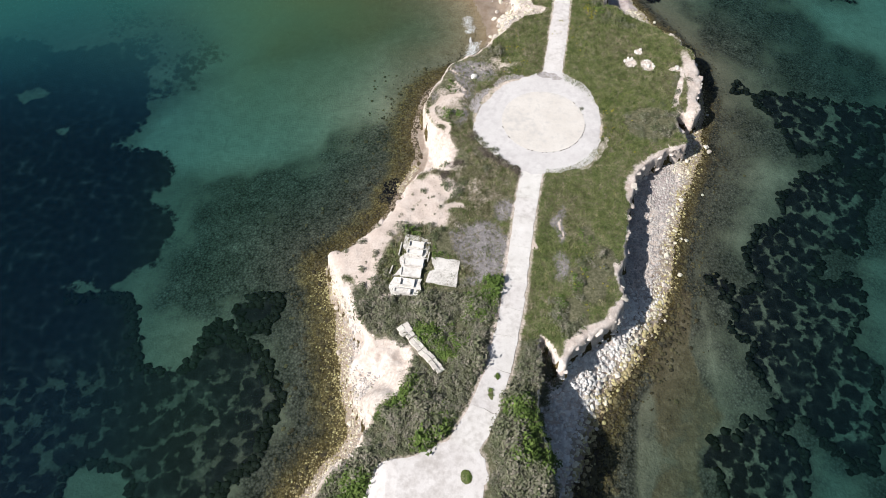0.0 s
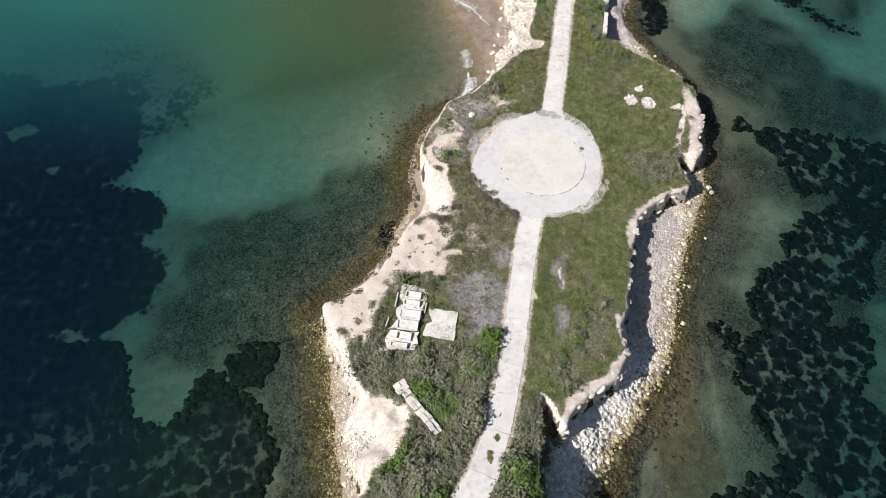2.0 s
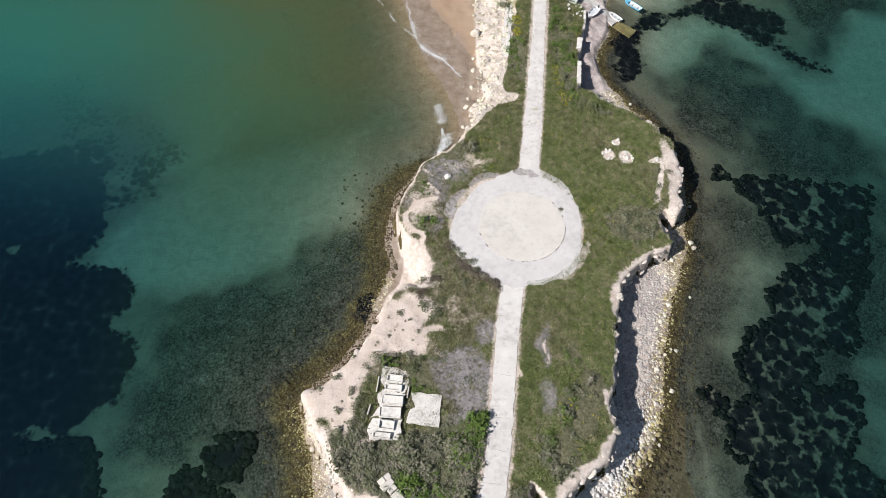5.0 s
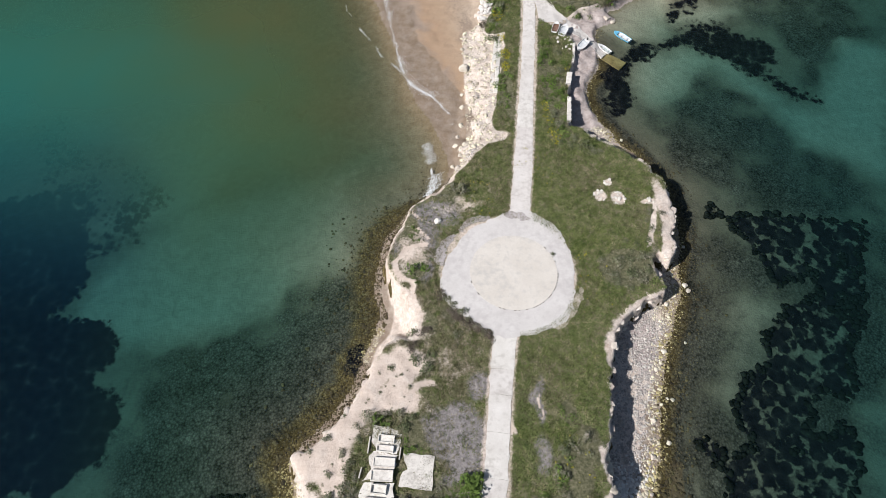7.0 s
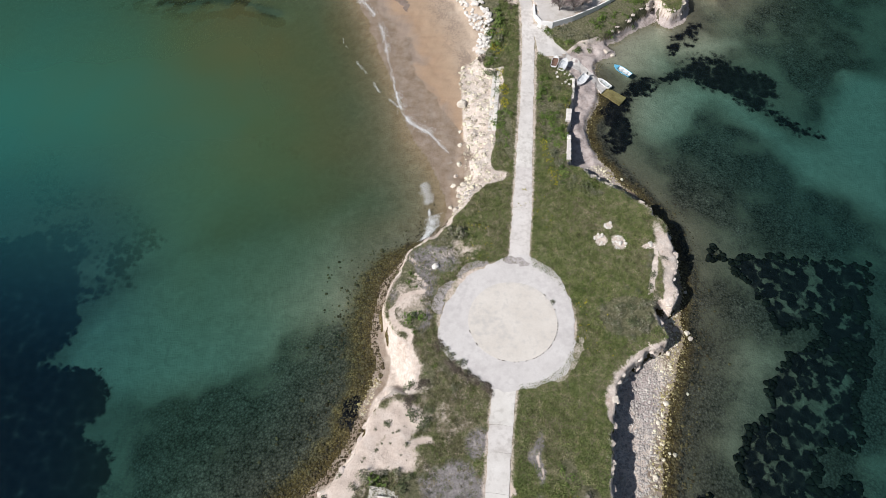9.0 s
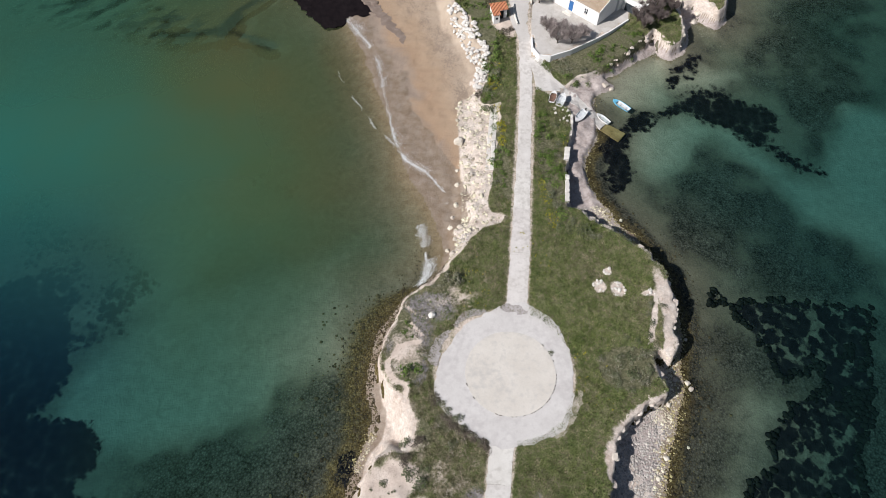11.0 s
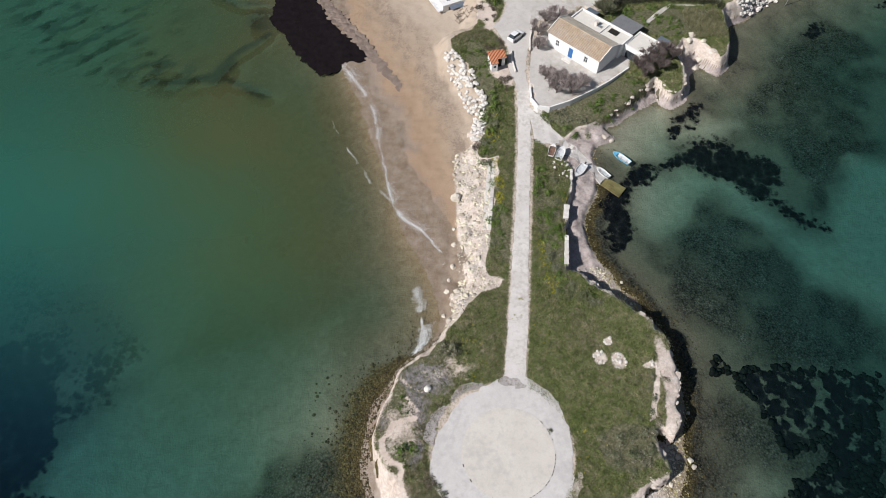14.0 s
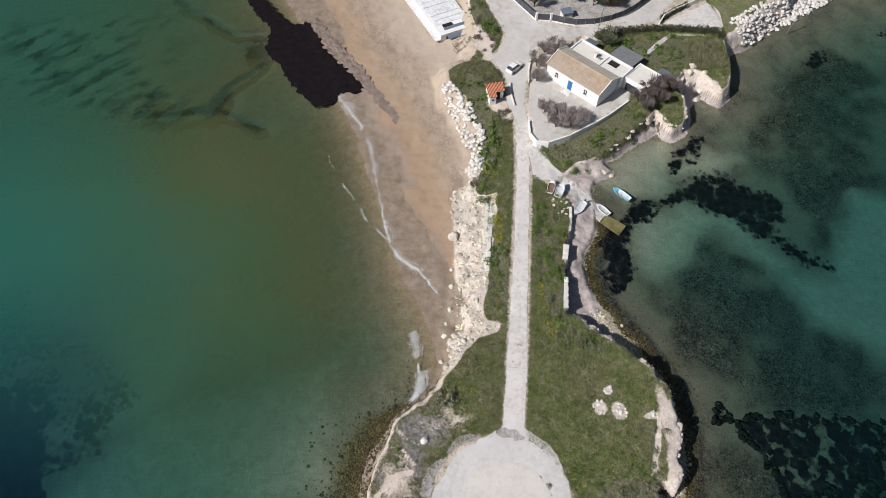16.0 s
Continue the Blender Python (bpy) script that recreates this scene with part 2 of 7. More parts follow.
def water_material():
    """Clear shallow water: the bed shows through, and the deeper or murkier it is the more its own colour does."""
    m, nt, p = blank("sea_water", 0.12, 0.5)
    a = attr(nt, "murk")
    big = tex(nt, 0.035, 3)
    clear = nt.nodes.new("ShaderNodeBsdfTransparent")
    nt.links.new(ramp(nt, attr(nt, "depth")[0], [(0.0, (0.96, 0.97, 0.95)), (0.25, (0.79, 0.87, 0.84)), (0.6, (0.49, 0.71, 0.70)), (1.0, (0.26, 0.53, 0.56))]), clear.inputs[0])
    tone = calc(nt, "ADD", attr(nt, "depth")[1], calc(nt, "MULTIPLY", calc(nt, "SUBTRACT", big, 0.5), 0.8), clamp=True)
    body = mixc(nt, tone, (0.023, 0.128, 0.100), (0.046, 0.106, 0.052))
    body = mixc(nt, a[1], body, (0.098, 0.094, 0.036))
    body = mixc(nt, a[2], body, (0.006, 0.044, 0.082))
    nt.links.new(body, p.inputs["Base Color"])
    wave = calc(nt, "ADD", tex(nt, 1.1, 4, 0.55, 0.4, (0.7, 1.3, 1)), calc(nt, "MULTIPLY", tex(nt, 5.0, 3, 0.5, 0.2, (0.8, 1.2, 1)), 0.35))
    nt.links.new(bump(nt, wave, 0.35, 0.10), p.inputs["Normal"])
    mix = nt.nodes.new("ShaderNodeMixShader")
    nt.links.new(a[0], mix.inputs[0])
    nt.links.new(clear.outputs[0], mix.inputs[1])
    nt.links.new(p.outputs[0], mix.inputs[2])
    gloss = nt.nodes.new("ShaderNodeBsdfGlossy")
    gloss.inputs["Roughness"].default_value = 0.10
    nt.links.new(bump(nt, wave, 0.35, 0.10), gloss.inputs["Normal"])
    out = nt.nodes.new("ShaderNodeMixShader")
    out.inputs[0].default_value = 0.022
    nt.links.new(mix.outputs[0], out.inputs[1])
    nt.links.new(gloss.outputs[0], out.inputs[2])
    p.inputs["Specular IOR Level"].default_value = 0.0
    nt.links.new(out.outputs[0], nt.nodes["Material Output"].inputs["Surface"])
    return m


M_GROUND, M_BED, M_WATER = ground_material(), bed_material(), water_material()
M_CONCRETE = mottled("pale_concrete", (0.53, 0.50, 0.465), (0.67, 0.645, 0.61), 0.5, 7.0, 0.9, 0.01, per_object=0.035, stain=(0.44, 0.41, 0.375))
M_SCREED = mottled("worn_screed", (0.53, 0.49, 0.435), (0.64, 0.605, 0.55), 0.35, 5.0, 0.9, 0.01, stain=(0.47, 0.45, 0.42))
M_APRON = mottled("worn_asphalt_edge", (0.50, 0.475, 0.455), (0.62, 0.60, 0.575), 0.4, 6.0, 0.92, 0.012, stain=(0.47, 0.445, 0.43))
M_SLAB = mottled("old_cement", (0.44, 0.41, 0.36), (0.64, 0.60, 0.54), 0.9, 8.0, 0.9, 0.012, per_object=0.06)
M_STONE = mottled("limestone", (0.40, 0.345, 0.275), (0.66, 0.61, 0.53), 0.8, 6.0, 0.92, 0.03, per_object=0.14)
M_WHITESTONE = mottled("white_limestone", (0.52, 0.49, 0.44), (0.72, 0.69, 0.65), 0.9, 6.0, 0.92, 0.03, per_object=0.08)
M_PEBBLE = mottled("beach_stones", (0.36, 0.315, 0.225), (0.66, 0.61, 0.49), 0.6, 6.0, 0.92, 0.02, per_island=0.35)
M_WETSTONE = mottled("wet_stones", (0.17, 0.135, 0.06), (0.46, 0.40, 0.22), 0.6, 6.0, 0.8, 0.02, per_island=0.45)


# ---- helpers for shapes ----
def lattice(ix, iy, seed):
    h = (ix.astype(np.int64) * 374761393 + iy.astype(np.int64) * 668265263 + seed * 974634777) & 0x7FFFFFFF
    h = ((h ^ (h >> 13)) * 1274126177) & 0x7FFFFFFF
    return ((h ^ (h >> 16)) & 0xFFFF) / 65535.0


def fbm(x, y, size, octaves=4, seed=0):
    """Smooth noise from 0 to 1 over arrays x and y; size is the widest feature in metres."""
    total, weight = np.zeros_like(x, dtype=float), 0.0
    for o in range(octaves):
        s, w = size / 2 ** o, 0.5 ** o
        px, py = x / s + 17.3 * o, y / s - 9.1 * o
        ix, iy = np.floor(px), np.floor(py)
        fx, fy = px - ix, py - iy
        fx, fy = fx * fx * (3 - 2 * fx), fy * fy * (3 - 2 * fy)
        a, b = lattice(ix, iy, seed + o), lattice(ix + 1, iy, seed + o)
        c, d = lattice(ix, iy + 1, seed + o), lattice(ix + 1, iy + 1, seed + o)
        total += w * ((a * (1 - fx) + b * fx) * (1 - fy) + (c * (1 - fx) + d * fx) * fy)
        weight += w
    return total / weight


def seg_dist(x, y, line, closed=False):
    """Distance from each point to a polyline."""
    best = np.full(x.shape, 1e9)
    pts = list(line) + ([line[0]] if closed else [])
    for (ax, ay), (bx, by) in zip(pts, pts[1:]):
        dx, dy = bx - ax, by - ay
        u = np.clip(((x - ax) * dx + (y - ay) * dy) / (dx * dx + dy * dy + 1e-12), 0, 1)
        best = np.minimum(best, np.hypot(x - ax - u * dx, y - ay - u * dy))
    return best


def inside(x, y, poly):
    odd = np.zeros(x.shape, bool)
    for (ax, ay), (bx, by) in zip(poly, poly[1:] + poly[:1]):
        if ay != by:
            odd ^= ((ay > y) != (by > y)) & (x < (bx - ax) * (y - ay) / (by - ay) + ax)
    return odd


def signed(x, y, poly):
    return np.where(inside(x, y, poly), 1, -1) * seg_dist(x, y, poly, True)


def step(v):
    v = np.clip(v, 0, 1)
    return v * v * (3 - 2 * v)


def blob(x, y, cx, cy, rx, ry):
    """1 at the middle of an ellipse, 0.5 on its rim."""
    return 1 / (1 + (((x - cx) / rx) ** 2 + ((y - cy) / ry) ** 2) ** 2)


# ---- plan of the headland: the brow of the land and the waterline, south to north ----
BROW_W = [(-7, 4), (-13, 11), (-13, 15.6), (-11.5, 17.4), (-10.6, 18.8), (-8.8, 19.8), (-8.1, 20.9), (-7.7, 23.1), (-7.1, 24.4), (-5.2, 26.4), (-3.6, 26.8), (-2.9, 28.3),
          (-2.2, 30.5), (-2.1, 32.1), (-2.6, 33.5), (-4, 33.9), (-5.4, 34.4), (-6.6, 34.4), (-7.2, 35.4), (-8.2, 36.7), (-9, 38.4), (-9.6, 40.1), (-10.2, 41.8),
          (-10.8, 43.4), (-11.9, 45), (-12.6, 46.4), (-13.1, 48), (-11.6, 48.2), (-10.3, 49.5), (-9, 50.6), (-7.8, 51.6), (-5.9, 53.6), (-4.3, 56.1),
          (-3.3, 57.7), (-2.8, 59.8), (-1.4, 61.8), (-0.1, 62.3), (1.6, 63), (3.2, 62.6), (4.2, 64.1), (4.6, 67.3), (4, 68.8), (3.6, 70.6), (2.3, 71.8), (0.8, 73.4)]
BROW_NW = [(0.1, 75), (0.1, 77.3), (1.6, 81), (3.4, 84.2), (5.1, 86.6), (7.4, 88.3), (9.8, 89.8), (11.7, 91.4), (12.8, 92.9), (14.4, 94.5), (15.6, 95.8), (17.1, 97.9),
           (18.7, 98.6), (21.7, 99.6), (22.3, 100.7), (20.6, 101.8), (20.3, 103.3), (20.8, 105.6), (22, 109.2), (22.9, 113), (24.2, 118.2), (25.7, 123.7), (26.9, 128.7),
           (25, 128.2), (23.3, 128.2), (23, 131), (25.1, 135.4), (26.4, 139.1), (25.5, 142.2), (24, 148), (24, 152.5), (21.3, 154.4), (20.9, 156), (21.1, 160),
           (22.7, 161.5), (25.9, 162.9), (27.4, 164.6), (28.2, 168.9), (28.5, 174.5), (28.2, 182), (27, 215), (20, 300)]
BROW_E = [(4, 1), (11.5, 8), (11.7, 14.8), (12.6, 16), (13.2, 19.6), (13, 20.9), (12.6, 23.5), (12.9, 26.3), (13.6, 30.8), (14.3, 34.4), (15.9, 32.3), (16.5, 30.3), (18, 32.4),
          (19.7, 33.8), (21.7, 34.9), (23.7, 36.1), (25.1, 37.7), (26.1, 38.9), (25.8, 41.1), (26.2, 43.8), (27.3, 46.1), (28.5, 51.4), (29.2, 53.5), (30.2, 56.1),
          (31.1, 58.8), (32.3, 61.5), (33.6, 63.2), (36.1, 64.8), (38.6, 66.3), (41, 67), (41.7, 68.8), (41, 70.6), (40.6, 73.1), (41.4, 75.4), (42.5, 73.6), (43.7, 72.2),
          (45.2, 75.5), (46.4, 79.4), (47, 82.8), (46.8, 87), (45.3, 90.2), (43.7, 91.8), (42, 94.1), (40.6, 95.9), (39.4, 97.2), (37.5, 99.1)]
BROW_NE = [(36, 101), (34.3, 102), (34.7, 104.2), (35.9, 110.3), (36.7, 114.2), (38.4, 118.1), (39.9, 123.7), (39.6, 125.2), (38.8, 126.2), (38.3, 128.2), (38.3, 130.4), (40.4, 131.8), (43.0, 133.4), (45.6, 134.7),
           (49.8, 136.8), (54.0, 139.2), (57.8, 142.2), (60.5, 143.8), (62.2, 145.4), (63.6, 143.2), (64.8, 141.2), (67, 142), (68.5, 144.2), (68.7, 147.6), (68, 152.5), (71, 155.8), (74.6, 155),
           (76, 152.8), (77.9, 149.8), (80, 151.4), (81.6, 156), (83, 164.5), (87.5, 167.5), (92.5, 171.5), (99.5, 177), (110, 183), (150, 196), (260, 215)]
SHORE_W = [(-9, 3), (-15.5, 10), (-15.7, 17.1), (-14.8, 18.5), (-13.3, 20.4), (-11.3, 22), (-10.2, 24.4), (-10.5, 26.5), (-11.3, 29.5), (-11.9, 33.4), (-12.3, 37.4), (-12.7, 40.8), (-13.6, 44.4),
           (-14.9, 48.5), (-13.6, 50.2), (-11.4, 51.6), (-8.8, 54.0), (-6.0, 57.5), (-4.2, 61.3), (-3.3, 63.5), (-1.9, 66.2), (-1.4, 69.7), (-2.0, 72.7), (-1.6, 76.4),
           (-0.9, 79.6), (0.5, 82.9), (3.9, 86.9), (7, 89.4), (9.9, 91.4), (11.3, 93.7), (11.9, 96.9), (11.7, 100.2), (11.0, 104.9), (9.6, 108.7), (7.9, 112.6),
           (7.0, 116.6), (6.2, 122), (4.9, 128), (3.0, 135), (0.8, 147), (-1.9, 156.8), (-4.2, 162.1), (-9.1, 179.3), (-12.4, 188.9), (-17, 198), (-40, 300)]
SHORE_E = [(6, -1), (14.5, 7), (16.9, 16.1), (18.8, 19.4), (19.6, 22.8), (21.6, 26.3), (24.4, 29.9), (27.2, 33), (30.3, 37), (32.4, 39.4), (33.9, 42.9), (35.7, 47.5), (37.2, 52.3),
           (38.9, 56.3), (40.8, 60.5), (42.4, 63.8), (44.6, 67.1), (45.6, 71.9), (47.2, 76.8), (48.2, 82.1), (48.6, 87.6), (47.6, 91.2), (46.2, 93.6), (45, 96.8), (42.8, 99.9),
           (41.6, 103), (40.6, 105.5), (40.4, 108.7), (40.1, 111.9), (40.7, 114.5), (42.7, 117), (44.4, 119.6), (45.2, 124), (45.4, 127.5), (46.7, 130.4), (49.9, 131.7),
           (50.8, 133.1), (49.6, 134.9), (52.2, 136.2), (56.6, 139.1), (60.8, 141.2), (62.6, 142.2)]
SHORE_NE = [(63.2, 140.4), (64.9, 138.9), (68.6, 140.8), (70.2, 144.6), (71.4, 148.4), (73.4, 150.6), (75.4, 150.6), (77.7, 147.6), (81, 150.2), (83.2, 156.2), (85.5, 163.3), (88.8, 165.2), (93.9, 168.4),
            (101.1, 172.8), (108.6, 177.2), (115, 181), (155, 192), (265, 208)]
BROW = BROW_W + BROW_NW + (BROW_E + BROW_NE)[::-1]
SHORE = SHORE_W + (SHORE_E + SHORE_NE)[::-1]

# road: middle line and half width
ROAD = [(3.6, 20.4), (5.6, 23.4), (7.0, 26.3), (8.6, 30.0), (9.6, 33.6), (10.6, 37.0), (11.5, 41.0), (12.6, 46.0), (13.7, 51.2), (15.0, 57.0), (16.4, 62.4)]
ROAD_N = [(21.9, 83.0), (23.2, 88.2), (24.4, 93.8), (25.6, 99.3), (26.8, 105.0), (28.1, 111.2), (29.5, 117.7), (30.9, 124.6), (32.3, 131.5), (33.4, 138.5), (34.4, 146.0)]
FORK = [(-7.4, 15.4), (-6, 18.7), (-5.1, 19.3), (-2.6, 19.4), (-0.4, 20.2), (2.3, 21.5), (5.3, 20.5), (6.2, 18.6), (6.2, 16.8), (5.6, 15), (6.5, 9), (3, 5), (-5, 6), (-8.5, 10)]
ROUND, ROUND_R, INNER, INNER_R = (18.3, 72.6), 10.3, (19.2, 72.5), 6.6
HEIGHTS = [(-40, 8.4), (0, 8.4), (18, 8.2), (25, 7.7), (34, 6.2), (46, 5.2), (58, 4.2), (66, 3.8), (80, 3.5), (100, 2.9), (120, 2.35), (132, 2.2), (142, 3.2), (150, 3.9), (162, 4.6), (200, 5.4), (400, 6)]
SPUR = [(33.6, 137.0), (35.3, 134.4), (37.5, 131.9), (40.3, 128.8), (43.5, 125.0), (47.6, 119.0)]
TERRACE = [(35.6, 144.5), (35.2, 141.1), (36.1, 138.8), (38.3, 138.2), (42.8, 139.6), (48.6, 142.4), (52.1, 144.4), (57.0, 147.8), (60, 156), (52, 168), (41, 160), (37.6, 155.5)]

JUNCTION_AREA = [(33, 143), (32, 150), (32.6, 157), (30, 163), (33, 166), (34.5, 170), (32, 184), (40, 186), (52, 186), (66, 186), (82, 186), (84, 168), (74, 168.5), (62, 168.5), (52, 165), (60, 156), (57, 151), (47, 145.5), (36, 143.5)]


def top_height(x, y):
    """The height of the land's top at a place, without its small bumps."""
    z = np.interp(y, *zip(*HEIGHTS))
    z = z + 0.035 * np.clip(x - 22, -22, 22) * np.exp(-((y - 92) / 14) ** 2)
    east = step((x - 22) / 8) * step((52 - y) / 16)
    z = z - 0.4 * east * np.clip(z - 4.6, 0, 9)
    z = z - 0.35 * step((-4 - x) / 6) * step((60 - y) / 8) * np.clip(z - 4.6, 0, 9)
    z = np.where(inside(x, y, TERRACE), 3.8, z)
    ramp_w = np.exp(-(seg_dist(x, y, SPUR[2:]) / 3.2) ** 4)
    z_ramp = np.interp(x, [34, 37.5, 41, 44, 48], [2.2, 2.0, 1.35, 0.75, -0.55])
    return z * (1 - ramp_w) + z_ramp * ramp_w


def relief(x, y):
    """The whole surface: land, cliff, beach and sea bed, with masks for its cover."""
    wob = (fbm(x, y, 2.4, 4, 5) - 0.5) * (1 - 0.5 * step((y - 130) / 6))
    d_top = signed(x, y, BROW) + 1.5 * wob
    d_sea = signed(x, y, SHORE) + 1.2 * (fbm(x, y, 3.0, 4, 11) - 0.5)
    spur_d = seg_dist(x, y, SPUR)
    road_d = np.minimum(np.minimum(seg_dist(x, y, ROAD) - 1.8, seg_dist(x, y, ROAD_N) - 1.7), np.hypot(x - ROUND[0], y - ROUND[1]) - ROUND_R)
    road_d = np.minimum(np.minimum(road_d, -signed(x, y, FORK)), -signed(x, y, TERRACE))
    road_d = np.minimum(np.minimum(road_d, spur_d - 2.2), -signed(x, y, JUNCTION_AREA) )
    off_road = step((road_d - 0.2) / 2.5)
    ztop = top_height(x, y)
    ztop = ztop + off_road * (0.9 * (fbm(x, y, 14, 4, 2) - 0.5) + 0.35 * (fbm(x, y, 1.6, 3, 3) - 0.5))
    ztop = ztop - 0.14 * np.exp(-np.clip(d_top, 0, 9) / 0.7) * off_road
    # how wide the face below the brow is: sheer in most places, a slope in some
    face = np.full(x.shape, 0.6)
    for cx, cy, rx, ry, w in [(-7, 30.5, 4.5, 4.5, 7.5), (17, 112, 9, 16, 7.0), (22, 146, 6, 14, 4.5), (3, 67, 5, 5, 3.2), (9, 88, 6, 6, 1.6), (-11, 42, 4, 5, 2.4), (55, 138, 12, 6, 1.5), (-12, 18, 4, 5, 2.4), (95, 172, 16, 10, 4.5), (73, 149, 9, 7, 1.9), (40, 99, 6, 5, 1.6), (20, 172, 9, 14, 4.0)]:
        face = face + (w - 0.6) * np.minimum(1, 1.6 * blob(x, y, cx, cy, rx, ry) ** 2)
    slope = 0.09 + 0.20 * blob(x, y, -9, 32, 6, 9) + 0.44 * blob(x, y, 18.5, 29, 5, 7) + 0.42 * blob(x, y, 26, 37, 5, 4) + 0.02 * blob(x, y, 38, 50, 8, 14) - 0.05 * blob(x, y, 8, 150, 16, 50)
    foot = np.minimum(np.maximum(slope, 0.035) * np.clip(d_sea, 0, 40), 3.5) + np.where(d_sea > 0, (0.22 + 0.5 * step((y - 98) / 4) * step((x - 30) / 4)) * (fbm(x, y, 2.0, 4, 21) - 0.4) * np.clip(d_sea, 0, 1.5), 0)
    foot = foot + 0.5 * step((d_sea - 0.1) / 0.5) * step((x - 36) / 2) * step((66 - x) / 3) * step((y - 104) / 4) * (0.5 + fbm(x, y, 3.0, 3, 23))
    open_sea = np.clip(-d_sea, 0, 400)
    bed = -(0.10 * open_sea + 0.7 * (1 - np.exp(-open_sea / 6))) * (0.8 + 0.4 * fbm(x, y, 18, 3, 31))
    bed = np.maximum(bed, -3.0 - 1.0 * fbm(x, y, 25, 3, 8))
    low = np.where(d_sea > 0, foot, bed)
    drop = np.clip(-d_top / face, 0, 1)
    ledge = np.where(x > 58, 0.03, 0.16) * np.sin(drop * 14 + 9 * fbm(x, y, 3, 2, 44)) * drop * (1 - drop) * np.clip(ztop - low, 0, 6)
    crag = np.where(face > 2.2, 1.3, 0.5) * (fbm(x, y, 1.8, 4, 47) - 0.5) * 4 * drop * (1 - drop)
    z = np.where(d_top > 0, ztop, low + (ztop - low) * (1 - step(drop)) + ledge + crag)
    return z, d_top, d_sea, drop, road_d


def cover(x, y, z, d_top, d_sea, drop, road_d):
    """Masks for the cover of the land: heath, soil, scrub; rock, sand, wet."""
    n = fbm(x, y, 5, 4, 51)
    px, py = x, y
    x, y = x + 3.0 * (fbm(px, py, 4, 4, 52) - 0.5), y + 3.0 * (fbm(px, py, 4, 4, 53) - 0.5)
    heath = np.zeros_like(x)
    for e in [(6.5, 49, 3.4, 3.5), (9.6, 46.5, 2.8, 5), (7.5, 41.5, 2.5, 2.6), (18.3, 44.6, 1.1, 2.3), (11.5, 55, 1.6, 2.5), (4.6, 80.5, 3.6, 5.0), (8.6, 85.2, 3.4, 2.6), (5.2, 74.5, 2.0, 3.0), (19.4, 52, 0.8, 4)]:
        heath = np.maximum(heath, 1.15 * blob(x, y, *e))
    soil = np.zeros_like(x)
    for line, w in [([(-11.9, 46.4), (-8.9, 48.7), (-5.1, 53), (-1.8, 58.2), (0.7, 60)], 2.3), ([(-4.3, 54), (2.4, 53.8)], 1.5), ([(2.4, 54.4), (6.0, 56.1)], 0.6),
                    ([(0.5, 55.5), (3, 59)], 2.0), ([(-8.4, 40.2), (-4.7, 40.7), (-2.6, 42.5)], 0.6), ([(-12, 47.2), (-8.6, 46.6), (-7.4, 48.2), (-5.6, 51.4)], 2.4), ([(-9.6, 45.4), (-7.4, 44)], 1.2), ([(13.5, 51.5), (14.4, 48)], 0.4), ([(3.6, 68.5), (2.6, 72.5), (1.6, 75.6), (3.6, 78.0), (6.4, 78.6)], 0.42), ([(5.6, 82.0), (7.0, 80.0)], 0.25), ([(5.0, 85.6), (8.0, 82.4)], 0.2), ([(19.9, 53), (19.5, 49)], 0.2),
                    ([(20.8, 101), (21.4, 100.4)], 0.9), ([(30, 150), (32, 147)], 1.2), ([(29, 172), (30, 163)], 1.8)]:
        soil = np.maximum(soil, np.clip(1.25 - 0.75 * seg_dist(x, y, line) / w, 0, 1))
    for e in [(5, 78, 3, 5), (8, 59, 6, 4), (2, 63, 4, 3), (11, 62, 3, 3), (13, 86, 4, 3)]:
        soil = np.maximum(soil, 0.40 * blob(x, y, *e))
    x, y = px, py
    soil = np.clip(soil + 0.9 * (fbm(x, y, 2.6, 4, 54) - 0.5), 0, 1) * (soil > 0.02)
    brow = np.exp(-np.clip(d_top, 0, 50) / 0.8) * (0.75 * step((90 - y) / 12) * step((12 - x) / 5) + (0.30 + 0.3 * step((y - 58) / 4)) * step((100 - y) / 6) * step((x - 22) / 6))
    soil = np.maximum(soil, brow)
    soil = np.maximum(soil, 0.6 * np.exp(-np.clip(road_d, 0, 9) / 0.35))
    scrub = step((44 - y + 5 * (n - 0.5)) / 4) * step((13 - x) / 3) * step((x + 12) / 2)
    scrub = np.maximum(scrub, step((36 - y) / 5) * step((17 - x) / 3))
    for e in [(3.5, 59, 2.4, 1.8), (4.5, 65, 2.5, 2.5), (10.5, 66.5, 3, 1.6), (36.5, 71.4, 4.4, 3.4), (21.5, 42, 2.6, 3.2), (18.6, 37.2, 2.2, 2.6), (24.4, 45.5, 1.6, 2.6), (22.6, 50, 1.2, 1.6), (-9, 41, 1.2, 2.2), (-3, 52, 2.4, 1.0), (33, 111, 1.9, 13), (24.3, 117, 1.6, 13), (4.2, 76.5, 2.2, 4), (3.6, 82, 2, 3), (11, 88.5, 2.5, 1.5), (26, 148, 2.6, 12), (46, 138, 8, 5), (53, 142, 7, 4), (69, 161, 7, 4.5), (75, 162, 4, 3.5), (61, 162.5, 4, 3), (30, 176, 3, 9), (2, 48, 1.5, 3.5)]:
        scrub = np.maximum(scrub, 1.2 * blob(x, y, *e))
    rock = step((0.35 + 1.3 * (fbm(x, y, 2.2, 3, 58) - 0.5) * step((x - 24) / 6) - d_top) / 0.5)
    grassy = np.maximum(0.95 * blob(x, y, 54, 139, 10, 5), blob(x, y, 25, 150, 3.0, 14))
    rock = rock * (1 - 0.8 * step((grassy - 0.3) / 0.3) * np.where(drop < 0.8, 1, 0))
